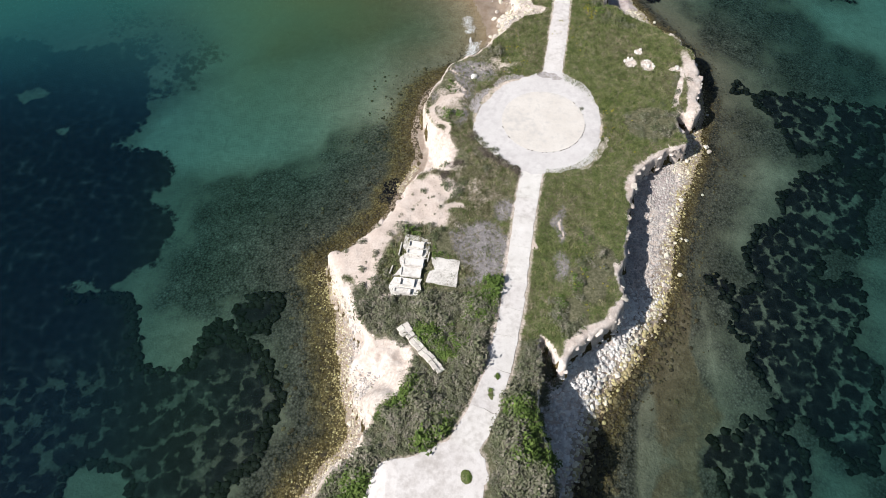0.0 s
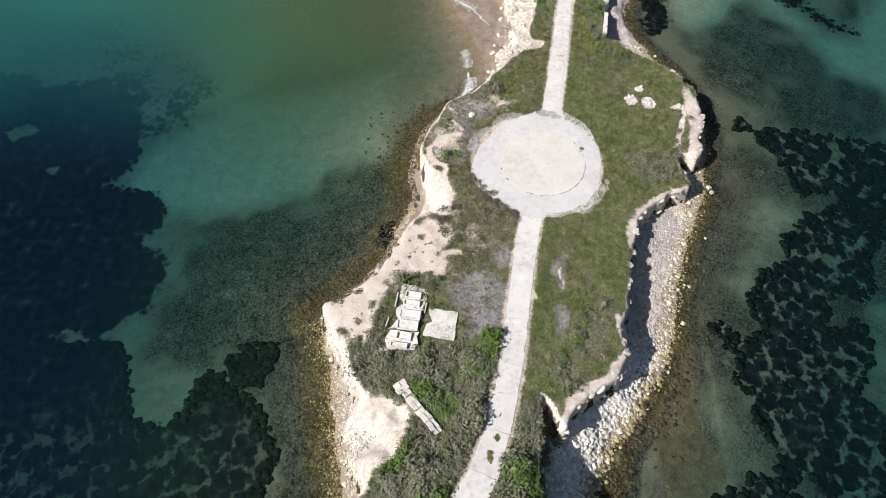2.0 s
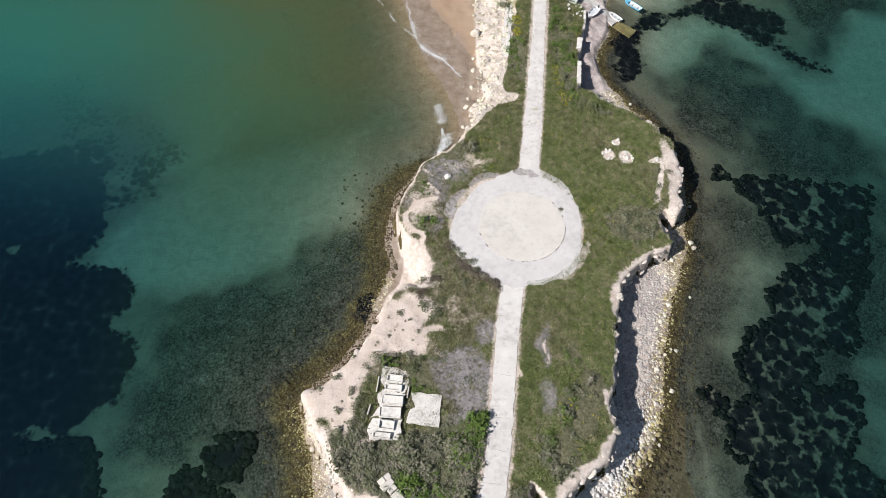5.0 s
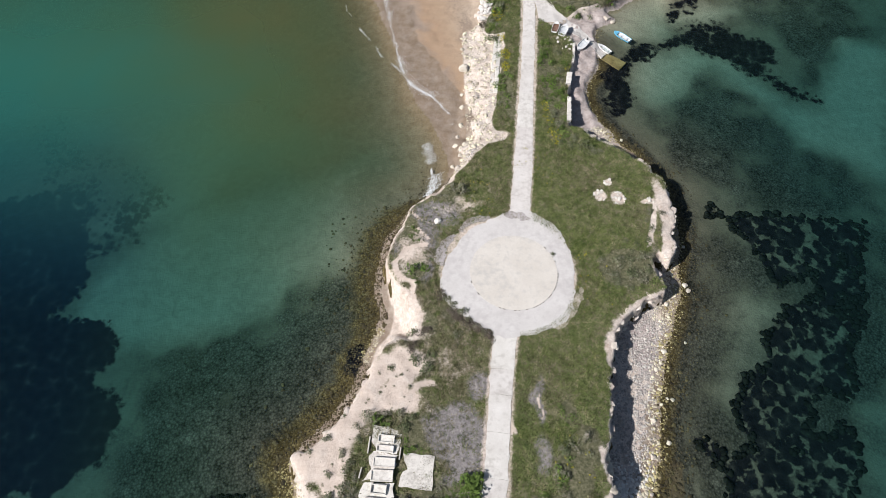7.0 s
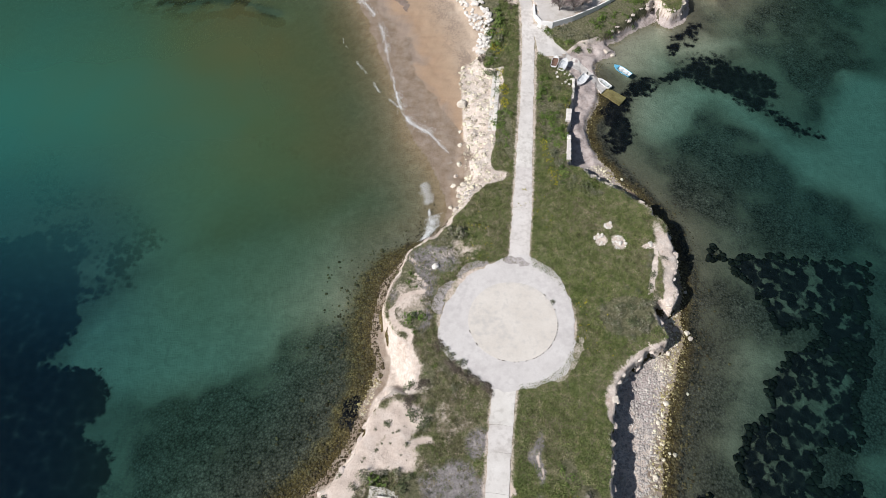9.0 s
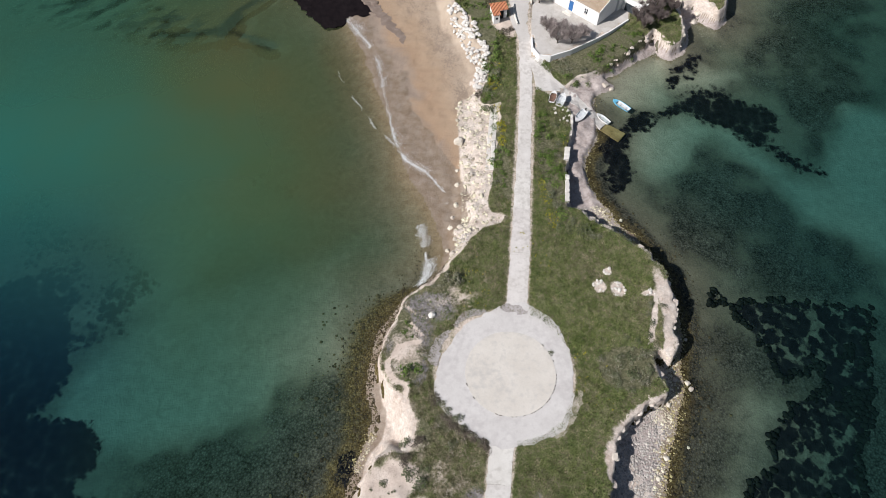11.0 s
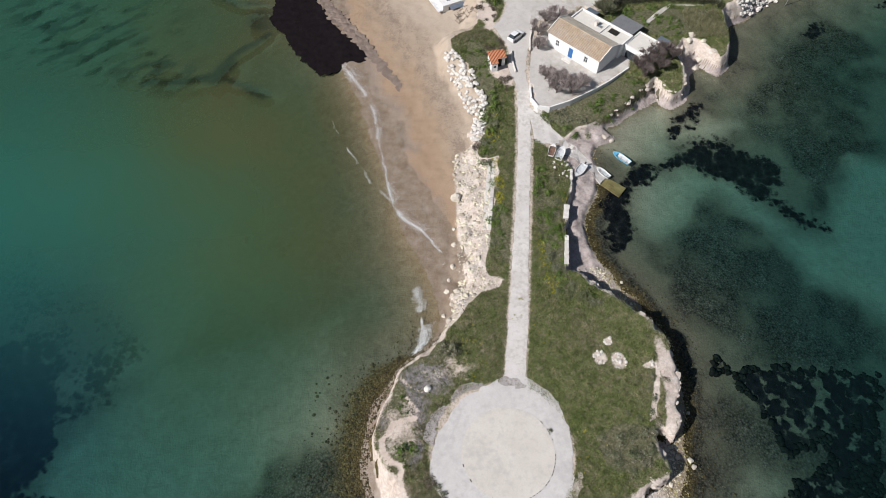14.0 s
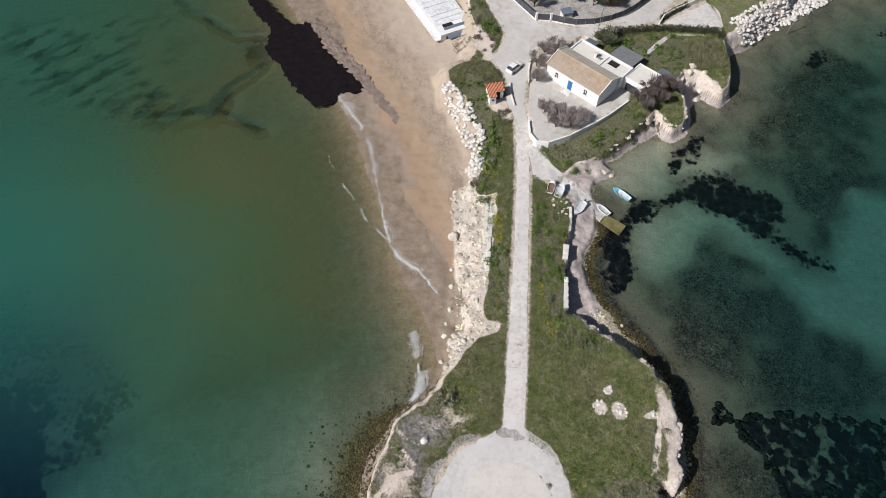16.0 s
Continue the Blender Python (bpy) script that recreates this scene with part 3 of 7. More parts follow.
    rock = np.maximum(rock, 1.0 * blob(x, y, 45.2, 80, 1.2, 7) * np.where(d_top < 3.2, 1, 0))
    for line, w in [([(30.6, 57), (31.6, 59.6), (33.6, 62.8), (36.1, 64.0), (38.6, 65.2), (40.6, 66)], 1.3), ([(46.6, 84.6), (45.6, 80.5), (44.0, 76.5), (43.2, 73)], 0.8), ([(16.5, 30.3), (18, 32.4), (19.7, 33.8), (23.7, 36.1), (26.0, 38.9)], 1.15), ([(26.1, 41), (26.3, 44.5)], 0.8), ([(41.2, 75.6), (42.6, 79), (43.6, 82)], 0.5)]:
        rock = np.maximum(rock, np.clip(1.5 - seg_dist(x, y, line) / w - 1.2 * (fbm(x, y, 1.6, 3, 59) - 0.4), 0, 1))
    for e in [(35.6, 85.2, 1.0, 1.1), (38.3, 84.4, 1.1, 1.4), (37.5, 87.7, 0.6, 0.7), (42.9, 83.1, 1.2, 0.5), (44.2, 82.6, 0.7, 0.6)]:
        rock = np.maximum(rock, blob(x, y, *e))
    sand = step((d_sea + 2.0) / 1.0) * step((y - 91) / 4) * step((24 - x) / 2) * np.where(z < 1.35, 1, 0) * (1 - step((x - 14.5 - 0.09 * (y - 100)) / 2.5) * step((133 - y) / 4))
    sand = np.maximum(sand, step((d_sea + 1) / 1.0) * step((y - 134) / 3) * step((30 - x) / 3) * np.where(d_top < 0, 1, 0))
    beach = step((y - 88) / 6) * step((24 - x) / 3)
    n = fbm(x, y, 14, 5, 57)
    wet = step((3.4 - d_sea + 12 * (n - 0.5) * beach + 5.0 * beach) / 3.0) * (0.35 + 0.65 * beach)
    wet = np.maximum(wet, 0.95 * (1 - beach) * step((2.8 - d_sea + 4 * (n - 0.5)) / 1.5))
    shelf = step((0.2 - d_top) / 0.6) * np.where((x > 30) & (y > 98), 1, 0) * step((d_sea + 0.9) / 0.8)
    shelf = np.maximum(shelf, step((0.2 - d_top) / 0.6) * 0.8 * blob(x, y, 37, 60, 3.0, 6))
    shelf = shelf * np.where(z < 1.25, 1, 0)
    wet = wet * (1 - 0.75 * shelf)
    wet = np.where(z < 1.6, wet, 0) * np.where(d_top > 0, 0, 1)
    return np.clip(heath, 0, 1), np.clip(soil, 0, 1), np.clip(scrub, 0, 1), np.clip(rock, 0, 1), np.clip(sand, 0, 1), np.clip(wet, 0, 1), np.clip(shelf, 0, 1)


# outlines of the seagrass meadows and one painted cove shadow, the reefs and the bare sand on the sea bed
MEADOWS_AND_SHADE = [
    [(-110, 112), (-80.8, 103.7), (-74.0, 102.5), (-69.0, 99.7), (-63.4, 98.5), (-59.6, 100.2), (-55.6, 98.9), (-52.3, 95.7), (-50.7, 92.4), (-49.4, 88.1), (-50.1, 85.4), (-48.6, 84.0), (-49.9, 79.8), (-52.1, 77.8), (-52.4, 76.0),
     (-48.3, 74.7), (-44.7, 73.3), (-42.4, 71.1), (-42.1, 67.8), (-44.1, 65.9), (-46.3, 64.5), (-43.0, 62.5), (-40.5, 60.3), (-39.9, 57.6), (-40.6, 54.5), (-42.6, 51.8), (-45.5, 49.8), (-48.3, 47.8), (-52.9, 47.6), (-110, 48.8)],
    [(-110, 49), (-58.2, 49.2), (-52.9, 47.9), (-47.3, 47.0), (-43.9, 46.4), (-42.0, 43.2), (-41.0, 38.8), (-38.5, 36.2), (-34.9, 35.3), (-32.7, 36.0), (-32.2, 37.7), (-30.0, 41.0), (-27.8, 40.1), (-24.4, 38.3), (-22.2, 35.7),
     (-21.0, 31.6), (-20.1, 27.0), (-20.1, 23.4), (-21.7, 21.3), (-25.4, 17.9), (-26, 4), (-110, -10)],
    [(-27.2, 43.3), (-24.9, 44.4), (-22.9, 44.8), (-21.7, 44.9), (-21.2, 43.4), (-22.1, 40.5), (-24.5, 40.8), (-26.5, 41.3)],
    [(58.1, 80.5), (60.2, 82.7), (67.4, 82.9), (66.7, 80.2), (71.7, 80.7), (75.4, 79.9), (78.1, 81.6), (81.5, 80.4), (75.5, 65.5), (69.7, 66.9), (68.7, 69.9), (62.0, 69.2), (61.6, 72.6), (61.4, 75.1)],
    [(75.5, 65.5), (69.7, 66.9), (62.4, 64.7), (58.5, 61.4), (55.0, 57.2), (51.7, 55.2), (47.2, 50.2), (47.8, 47.7), (48.8, 45.3), (44.6, 43.6), (44.3, 45.5), (40.7, 46.3), (40.7, 44.7), (42.9, 43.7), (43.5, 40.9), (42.1, 37.5), (43.6, 35.7),
     (43.1, 32.4), (44.6, 30.8), (45.8, 28.4), (44.5, 25.4), (46.8, 24.5), (47.8, 26.4), (50.3, 26.1), (51.7, 23.7), (53.6, 20.8), (54.2, 18.6), (56.7, 18.1), (62.5, 32.6), (60.0, 36.1), (62.9, 39.4), (65.0, 44.8), (62.4, 46.8), (60.8, 44.8),
     (56.5, 45.9), (58.7, 48.4), (59.5, 50.8), (63.3, 51.7), (66.0, 49.6), (68.0, 52.6), (69.5, 58.9), (74.0, 61.5)],
    [(40.4, 22.6), (42.5, 25.1), (45.0, 23.6), (48.2, 22.0), (48.5, 19.6), (46.7, 17.6), (48, 6), (36, 6), (35.7, 18.6), (34.1, 19.3), (34.1, 20.7), (35.5, 22.1), (38.4, 23.4)],
    # black shadow in the west cove, painted with the seagrass colour
    [(-6.6, 64.9), (-4.2, 65.2), (-2.9, 62.8), (-4.6, 60.6), (-7.2, 61.9)],
    [(55.5, 84.1), (56.8, 84.4), (57.8, 83.5), (56.7, 82.3), (55.3, 82.5)],
    [(44.5, 116.8), (47.8, 120.5), (51.5, 125.0), (58.0, 125.9), (64.8, 129.5), (69.7, 131.9), (74.5, 132.1), (76.1, 128.3), (81.4, 127.1), (84.2, 124.0), (81.0, 117.5), (85.5, 112.5), (89.2, 108.7), (87.3, 108.0), (81.2, 110.2), (79.6, 114.2),
     (74.8, 116.2), (72.2, 121.1), (68.1, 122.2), (65.5, 124.5), (59.8, 124.4), (55.5, 121.5), (51.4, 120.6), (49.2, 116.3), (49.4, 111.3), (46.9, 105.8), (43.9, 106.1), (42.5, 110.9)],
    [(63.4, 136.2), (67.4, 139.4), (72.2, 141.1), (67.9, 133.5), (63.4, 132.2)],
    [(105.7, 165.4), (110.7, 165.7), (109.5, 161.5), (105.0, 159.1), (103.4, 161.7)], [(126.0, 169.9), (129.6, 171.8), (128.6, 166.4)],
    [(65.4, 82.3), (71.0, 82.2), (72.4, 81.1), (75.3, 81.3), (79.6, 80.4), (82.5, 81.0), (76.4, 68.9), (65.6, 70.1), (68.5, 76.6), (63.6, 78.0)],
]
# thinner seagrass seen dimly through cloudy water
DIM_MEADOWS = [
    [(-66.5, 119.4), (-60.3, 119.5), (-56.4, 113.5), (-48.2, 110.0), (-43.6, 105.9), (-39.6, 102.6), (-38.3, 99.9), (-35.5, 97.2), (-35.1, 94.8), (-37.5, 93.9), (-38.9, 90.0), (-39.9, 87.3), (-43.9, 87.2), (-46.4, 83.2), (-52.0, 89.1), (-55.1, 95.0), (-59.7, 99.1), (-58.8, 101.4), (-63.4, 110.8), (-67.5, 115.3)],
    [(-29.1, 138.8), (-25.0, 137.7), (-19.7, 134.9), (-20.2, 132.8), (-24.3, 134.9), (-28.4, 137.0)],
    [(-23.5, 121.6), (-19.8, 122.0), (-17.5, 118.8), (-13.1, 115.4), (-12.3, 112.4), (-15.2, 112.7), (-17.9, 115.1), (-22.2, 116.3)],
]
CLEARINGS = [
    [(-74.1, 87.5), (-69.8, 91.6), (-67.4, 88.7), (-70.7, 84.6)], [(-63.5, 79.4), (-60.9, 81.2), (-60.6, 78.3), (-62.8, 77.6)], [(-53.4, 49.8), (-50.1, 49.9), (-49.1, 47.8), (-51.7, 47.9)],
    [(-40.3, 39.2), (-37.3, 40.0), (-34.2, 38.1), (-33.8, 35.6), (-36.4, 35.3), (-39.0, 36.6)], [(-45.9, 22.1), (-41.9, 23.0), (-38.4, 21.8), (-37.0, 18), (-37, 10), (-47, 10)],
]
REEFS = [
    [(-38.5, 69.6), (-32.4, 68.2), (-28.8, 69.3), (-26.3, 71.6), (-22.6, 72.1), (-17.8, 69.5), (-15.3, 75.5), (-9.8, 81.8), (-4.8, 75.2), (-4.7, 65.6), (-13.2, 53.1), (-15.6, 38.4), (-14.1, 6), (-25, 4), (-20.2, 30.5), (-24.9, 37.9), (-34.3, 42.5), (-40.6, 46.3), (-38.1, 54.9), (-36.9, 60.0)],
    [(-22, 123), (-16.5, 120), (-17, 114), (-22.5, 116.5)],
    [(61.8, 120.1), (70.6, 116.6), (75.6, 109.8), (76.3, 103.8), (78.5, 99.1), (82.4, 96.5), (84.4, 92.0), (86.5, 88.7), (88, 80.5), (69.0, 81.9), (55.0, 87.2), (53.8, 92.2), (51.6, 97.6), (48.5, 104.5), (51.8, 108.7), (57.6, 110.5)],
    [(75.4, 132.8), (85.8, 147.6), (101.8, 164.2), (113.1, 171.1), (121.1, 156.6), (105.2, 125.4), (97.4, 124.7), (91.0, 117.1), (92.7, 106.8), (87.5, 107.4), (85.1, 124.6)],
    [(40, 64), (47, 60), (45, 50), (41, 48), (40, 36), (36, 2), (24, 2), (27, 20), (34, 34), (38, 50)],
]
# flat brown rock under shallow water, and seagrass torn into streaks
BROWN_FLAT = [(33.1, 45.3), (37.6, 43.3), (34.8, 36.4), (36.0, 29.9), (39.2, 25.3), (37.0, 22.5), (33.8, 21.2), (32.5, 6), (25.0, 6), (28.9, 24.9), (30.5, 36.5)]
STREAKS = [(-81.0, 190.0), (-68.9, 192.9), (-55.9, 193.8), (-42.5, 192.5), (-36.1, 181.6), (-36.0, 168.4), (-28.2, 162.4), (-30.1, 156.7), (-39.1, 153.6), (-50.2, 158.7), (-62.3, 161.6), (-75.2, 167.1)]
DRIFT = [([(-39.8, 195.1), (-32.5, 188.1), (-26.9, 183.1), (-19.0, 180.7)], 0.9), ([(-18.7, 171.1), (-22.2, 167.8), (-26.8, 163.8), (-28.2, 158.8)], 0.9), ([(-27.0, 161.5), (-29.2, 157.6)], 1.8), ([(-28.2, 158.8), (-34.6, 157.8), (-43.9, 157.9)], 1.1),
         ([(-28.2, 158.8), (-22.6, 154.2)], 0.6), ([(-22.6, 154.2), (-17.9, 152.1)], 1.1), ([(-15, 176), (-21, 176)], 3.0)]
SANDS = [
    [(-47.6, 81.0), (-41.9, 86.2), (-34.0, 93.8), (-5.0, 100.5), (-5.8, 80.4), (-14.4, 76.8), (-21.7, 72.3), (-28.9, 70.1), (-37.2, 70.1), (-41.0, 70.2), (-49.3, 74.7)],
    [(51.3, 65.1), (54.8, 67.3), (60.0, 66.0), (61.5, 64.8), (55.7, 58.2), (50.1, 54.2), (46.4, 50.2), (46.3, 53.3), (49.2, 57.4)],
    [(39.9, 41.5), (37.6, 36.8), (37.1, 31.8), (39.0, 28.6), (40.6, 26.3), (43.2, 24.7), (46.8, 24.5), (49.3, 23.1), (51.5, 20.9), (53.1, 17.4), (52.3, 6), (49, 6), (48.6, 18.9), (46.2, 22.4), (42.7, 25.5), (40.7, 29.3), (41.0, 33.3), (40.5, 37.5)],
    [(67.3, 49.6), (74, 52), (70, 30), (62.8, 34), (63.3, 39.4)],
    [(53.5, 122.1), (57.6, 122.6), (64.1, 123.7), (69.7, 120.4), (62.7, 116.2), (58.0, 111.7), (52.2, 109.9), (50.4, 114.9)],
    [(63.9, 132.2), (71.6, 137.4), (77.6, 135.6), (75.4, 132.8), (70.3, 131.8)], [(48.0, 131.2), (58.3, 139.1), (64.6, 140.0), (60.5, 128.5), (51.9, 126.3)],
    [(78.1, 108.1), (86.4, 107.3), (93.1, 116.9), (99.8, 125.9), (108, 122), (92, 88.5), (86, 93.5), (79.4, 99.0)], [(69, 121.5), (72.8, 120.4), (77.2, 112.6), (79, 109), (75.6, 110.6), (72, 117)],
    [(-48, 92), (-38, 100), (-44, 108), (-52, 112), (-62, 120), (-110, 122), (-110, 142), (-40, 142), (-20, 118), (-34, 92)],
]


def drift_mask(x, y):
    """Where torn seagrass drifts: narrow trails and a field of streaks."""
    m = np.zeros_like(x)
    jx, jy = x + 2.4 * (fbm(x, y, 5, 4, 95) - 0.5), y + 2.4 * (fbm(x, y, 5, 4, 96) - 0.5)
    for line, w in DRIFT:
        m = np.maximum(m, np.exp(-(seg_dist(jx, jy, line) / w) ** 2))
    u, v = 0.80 * x + 0.60 * y, -0.60 * x + 0.80 * y
    torn = 0.56 * step((fbm(u / 2.4, v, 1.7, 3, 97) - 0.44) / 0.22) * (0.6 + 0.4 * step((fbm(x, y, 15, 3, 98) - 0.36) / 0.2))
    return np.clip(np.maximum(m, torn * step(0.45 + signed(x, y, STREAKS) / 16)), 0, 1)


def bed_masks(x, y, z, d_sea):
    """Masks for the cover of the sea bed: seagrass with one painted cove shadow, reef, stones; sandy shallows, bare
    sand, brown rock.
    """
    wx, wy = x + 3.4 * (fbm(x, y, 5, 5, 71) - 0.5), y + 3.4 * (fbm(x, y, 5, 5, 72) - 0.5)

    def spread(outlines, soft):
        m = np.full(x.shape, -99.0)
        for e in outlines:
            m = np.maximum(m, signed(wx, wy, e))
        return step(0.5 + m / soft)

    west = step((10 - x) / 20)
    bare, open_gap = spread(SANDS, 6.0), spread(CLEARINGS, 3.0)
    bare = bare * (1 - 0.6 * step((x - 34) / 4) * step((88 - y) / 6)) * (1 - 0.35 * west * step((x + 34) / 16))
    rocky = spread(REEFS, 13.0) * (1 - 0.18 * step((y - 84) / 8) * step((x - 30) / 8))
    loose = np.maximum(west, 0.8 * step((y - 98) / 6))
    meadow = spread(MEADOWS_AND_SHADE, 2.6) * (1 - loose) + spread(MEADOWS_AND_SHADE, 6.0) * loose
    patchy = fbm(x, y, 4, 5, 76) - 0.5
    gaps = step((fbm(x, y, 9, 4, 77) - 0.60) / 0.12)
    weed = np.clip((1.25 - 0.42 * step((y - 98) / 6) * step((x - 30) / 4)) * meadow * (1 - 0.85 * open_gap) * (1 - (0.26 - 0.08 * west) * gaps) + (0.5 - 0.2 * west) * patchy * (meadow > 0.05), 0, 1)
    weed = np.maximum(weed, 0.66 * spread(DIM_MEADOWS, 6.0) * np.clip(0.75 + 1.2 * patchy, 0, 1))
    weed = np.maximum(weed, np.clip(1.7 * drift_mask(x, y), 0, 1))
    reef = np.clip(0.9 * rocky + 0.9 * patchy - 0.7 * bare, 0, 1) * (rocky > 0.02)
    reef = np.maximum(reef, (0.34 + 0.34 * step((84 - y) / 12) + 0.7 * patchy) * step((x - 36) / 4) * (1 - bare))
    stony_shore = np.clip(1 - step((y - 88) / 5) * step((22 - x) / 3), 0, 1)
    cove = step((y - 122) / 4) * step((x - 40) / 4)
    east = step((x - 24) / 4)
    stony = np.clip(1.2 - np.clip(-d_sea, 0, 99) / (5.5 - 3.5 * np.maximum(cove, 0.8 * east)), 0, 1) * stony_shore * (1 - 0.6 * cove)
    kelp = np.clip(1.25 - np.abs(-d_sea - 5.0 + 2.8 * east) / (4.5 - 2.3 * east), 0, 1) * stony_shore * (1 - 0.85 * step((y - 72) / 8) * step((20 - x) / 4)) * (1 - 0.8 * cove)
    reef = np.maximum(reef, np.clip(kelp * (0.4 + fbm(x, y, 7, 4, 78)), 0, 1))
    brown = step(0.5 + signed(wx, wy, BROWN_FLAT) / 2.0) * np.clip(0.75 + 1.4 * patchy, 0, 1)
    flecks = np.clip(step((x - 34) / 6) * step((104 - y) / 10) + 0.55 * step((40 - y) / 8), 0, 1)
    near = step((y - 90) / 6) * step((16 - x) / 4) * np.clip(np.exp((d_sea + 1.5) / 9), 0, 1)
    return {"bed": (weed, reef, stony), "near": (near, bare, np.clip(1.2 * brown, 0, 1)), "flecks": (flecks, flecks, flecks)}


def sheet(name, xs, ys, z, keep, material, layers, label, smooth=True):
    """One mesh over a regular grid of places, with colour layers for masks."""
    nx, ny = len(xs), len(ys)
    gx, gy = np.meshgrid(xs, ys)
    idx = np.arange(nx * ny).reshape(ny, nx)
    quads = np.stack([idx[:-1, :-1], idx[:-1, 1:], idx[1:, 1:], idx[1:, :-1]], -1)[keep].reshape(-1, 4)
    used = np.unique(quads)
    remap = np.zeros(nx * ny, int)
    remap[used] = np.arange(len(used))
    me = bpy.data.meshes.new(name)
    me.vertices.add(len(used))
    me.vertices.foreach_set("co", np.stack([gx.ravel()[used], gy.ravel()[used], z.ravel()[used]], -1).astype(np.float32).ravel())
    me.loops.add(quads.size)
    me.loops.foreach_set("vertex_index", remap[quads].astype(np.int32).ravel())
    me.polygons.add(len(quads))
    me.polygons.foreach_set("loop_start", np.arange(0, quads.size, 4, dtype=np.int32))
    me.polygons.foreach_set("use_smooth", np.full(len(quads), smooth))
    me.update()
    me.validate()
    for key, (r, g, b) in layers.items():
        a = me.color_attributes.new(key, "FLOAT_COLOR", "POINT")
        a.data.foreach_set("color", np.stack([r.ravel()[used], g.ravel()[used], b.ravel()[used], np.ones(len(used))], -1).astype(np.float32).ravel())
    me.materials.append(material)
    return tagged(new(name, me), label, name, "", "structure")


LX, LY, STEP = np.arange(-20, 124.01, 0.32), np.arange(-2, 202.01, 0.32), 0.32
GX, GY = np.meshgrid(LX, LY)
GZ, D_TOP, D_SEA, DROP, D_ROAD = relief(GX, GY)
HEATH, SOIL, SCRUB, ROCK, SAND, WET, SHELF = cover(GX, GY, GZ, D_TOP, D_SEA, DROP, D_ROAD)
quad_z = np.maximum.reduce([GZ[:-1, :-1], GZ[1:, :-1], GZ[:-1, 1:], GZ[1:, 1:]])
ground = sheet("ground", LX, LY, GZ, quad_z > -1.2, M_GROUND, {**bed_masks(GX, GY, GZ, D_SEA), "zone_a": (HEATH, SOIL, SCRUB), "zone_b": (ROCK, SAND, WET), "zone_c": (SHELF, np.clip(D_SEA / 26, 0, 1), step(-GZ / 0.25))}, "grassy limestone headland with pale cliffs, bare soil and sand beach")
ground.data.materials.append(M_BED)
mean_z = (0.25 * (GZ[:-1, :-1] + GZ[1:, :-1] + GZ[:-1, 1:] + GZ[1:, 1:]))[quad_z > -1.2]
ground.data.polygons.foreach_set("material_index", (mean_z < -0.03).astype(np.int32))


def sample(field, x, y):
    """A field of the land's grid at a place."""
    fx, fy = np.clip((x - LX[0]) / STEP, 0, len(LX) - 1.001), np.clip((y - LY[0]) / STEP, 0, len(LY) - 1.001)
    ix, iy = int(fx), int(fy)
    u, v = fx - ix, fy - iy
    return float((field[iy, ix] * (1 - u) + field[iy, ix + 1] * u) * (1 - v) + (field[iy + 1, ix] * (1 - u) + field[iy + 1, ix + 1] * u) * v)


def land(x, y):
    return sample(GZ, x, y)


# far land behind the village, out to the horizon
far_x, far_y = np.array([-900.0, -300, -120, -60, -20, 30, 80, 130, 200, 400, 900]), np.array([201.0, 230, 300, 500, 1200])
fgx, fgy = np.meshgrid(far_x, far_y)
fz = np.where(inside(fgx, fgy, SHORE) & (fgy < 290) | (fgy > 290), 5.2 + (fgy - 201) * 0.01, -6.0)
flat = np.zeros_like(fgx)
sheet("far_ground", far_x, far_y, fz, np.ones((len(far_y) - 1, len(far_x) - 1), bool), M_GROUND, {"zone_a": (flat, flat, flat), "zone_b": (flat, flat, flat), "zone_c": (flat, flat, flat)}, "distant green coastal land behind the village")

# sea bed with seagrass meadows, reef and sand
BX, BY = np.arange(-140, 170.01, 0.8), np.arange(-50, 240.01, 0.8)
bx, by = np.meshgrid(BX, BY)
bz, b_top, b_sea, b_drop, b_road = relief(bx, by)
bed_layers = bed_masks(bx, by, bz, b_sea)
sheet("sea_bed", BX, BY, np.where(bz > -0.9, bz - 0.4, bz - 0.04), np.ones((len(BY) - 1, len(BX) - 1), bool), M_BED, bed_layers, "sea bed of sand, reef and dark seagrass meadows")

# the sea's surface, out to the horizon
depth = np.clip(-bz, 0, 9)
bay = step((by - 62 + 0.14 * (bx + 20) + 14 * (fbm(bx, by, 30, 3, 93) - 0.5)) / 62) * step((14 - bx) / 26)
west = step((6 - bx) / 40) * (1 - bay)
drifting = drift_mask(bx, by)
turbid = depth * (0.016 + 0.012 * west + 0.25 * bay * (1 - 0.5 * step((by - 138) / 22))) + 0.40 * bay * (1 - np.exp(-1.5 * depth))
murk = (1 - np.exp(-turbid)) * (1 - 0.6 * step(1.5 * drifting))
plume = np.zeros_like(bx)
for line, w in [([(-22, 185), (-26, 160), (-22, 140), (-12, 122), (-4, 106)], 15.0), ([(-4, 150), (0, 130), (5, 112), (8, 97)], 8.0)]:
    plume = np.maximum(plume, np.exp(-(seg_dist(bx + 8 * (fbm(bx, by, 22, 3, 92) - 0.5), by, line) / w) ** 2))
brown = np.clip(plume * (0.05 + 0.95 * fbm(bx, by, 16, 4, 91)) + 0.72 * bay * np.exp(np.minimum(b_sea, 0) / 13), 0, 1)
deep = np.clip(depth / 4.0, 0, 1)
gloom = np.maximum(step((-28 - bx) / 22) * (1 - bay), 0.55 * step((bx - 36) / 8) * step((150 - by) / 60))
wmin = np.minimum.reduce([bz[:-1, :-1], bz[1:, :-1], bz[:-1, 1:], bz[1:, 1:]])
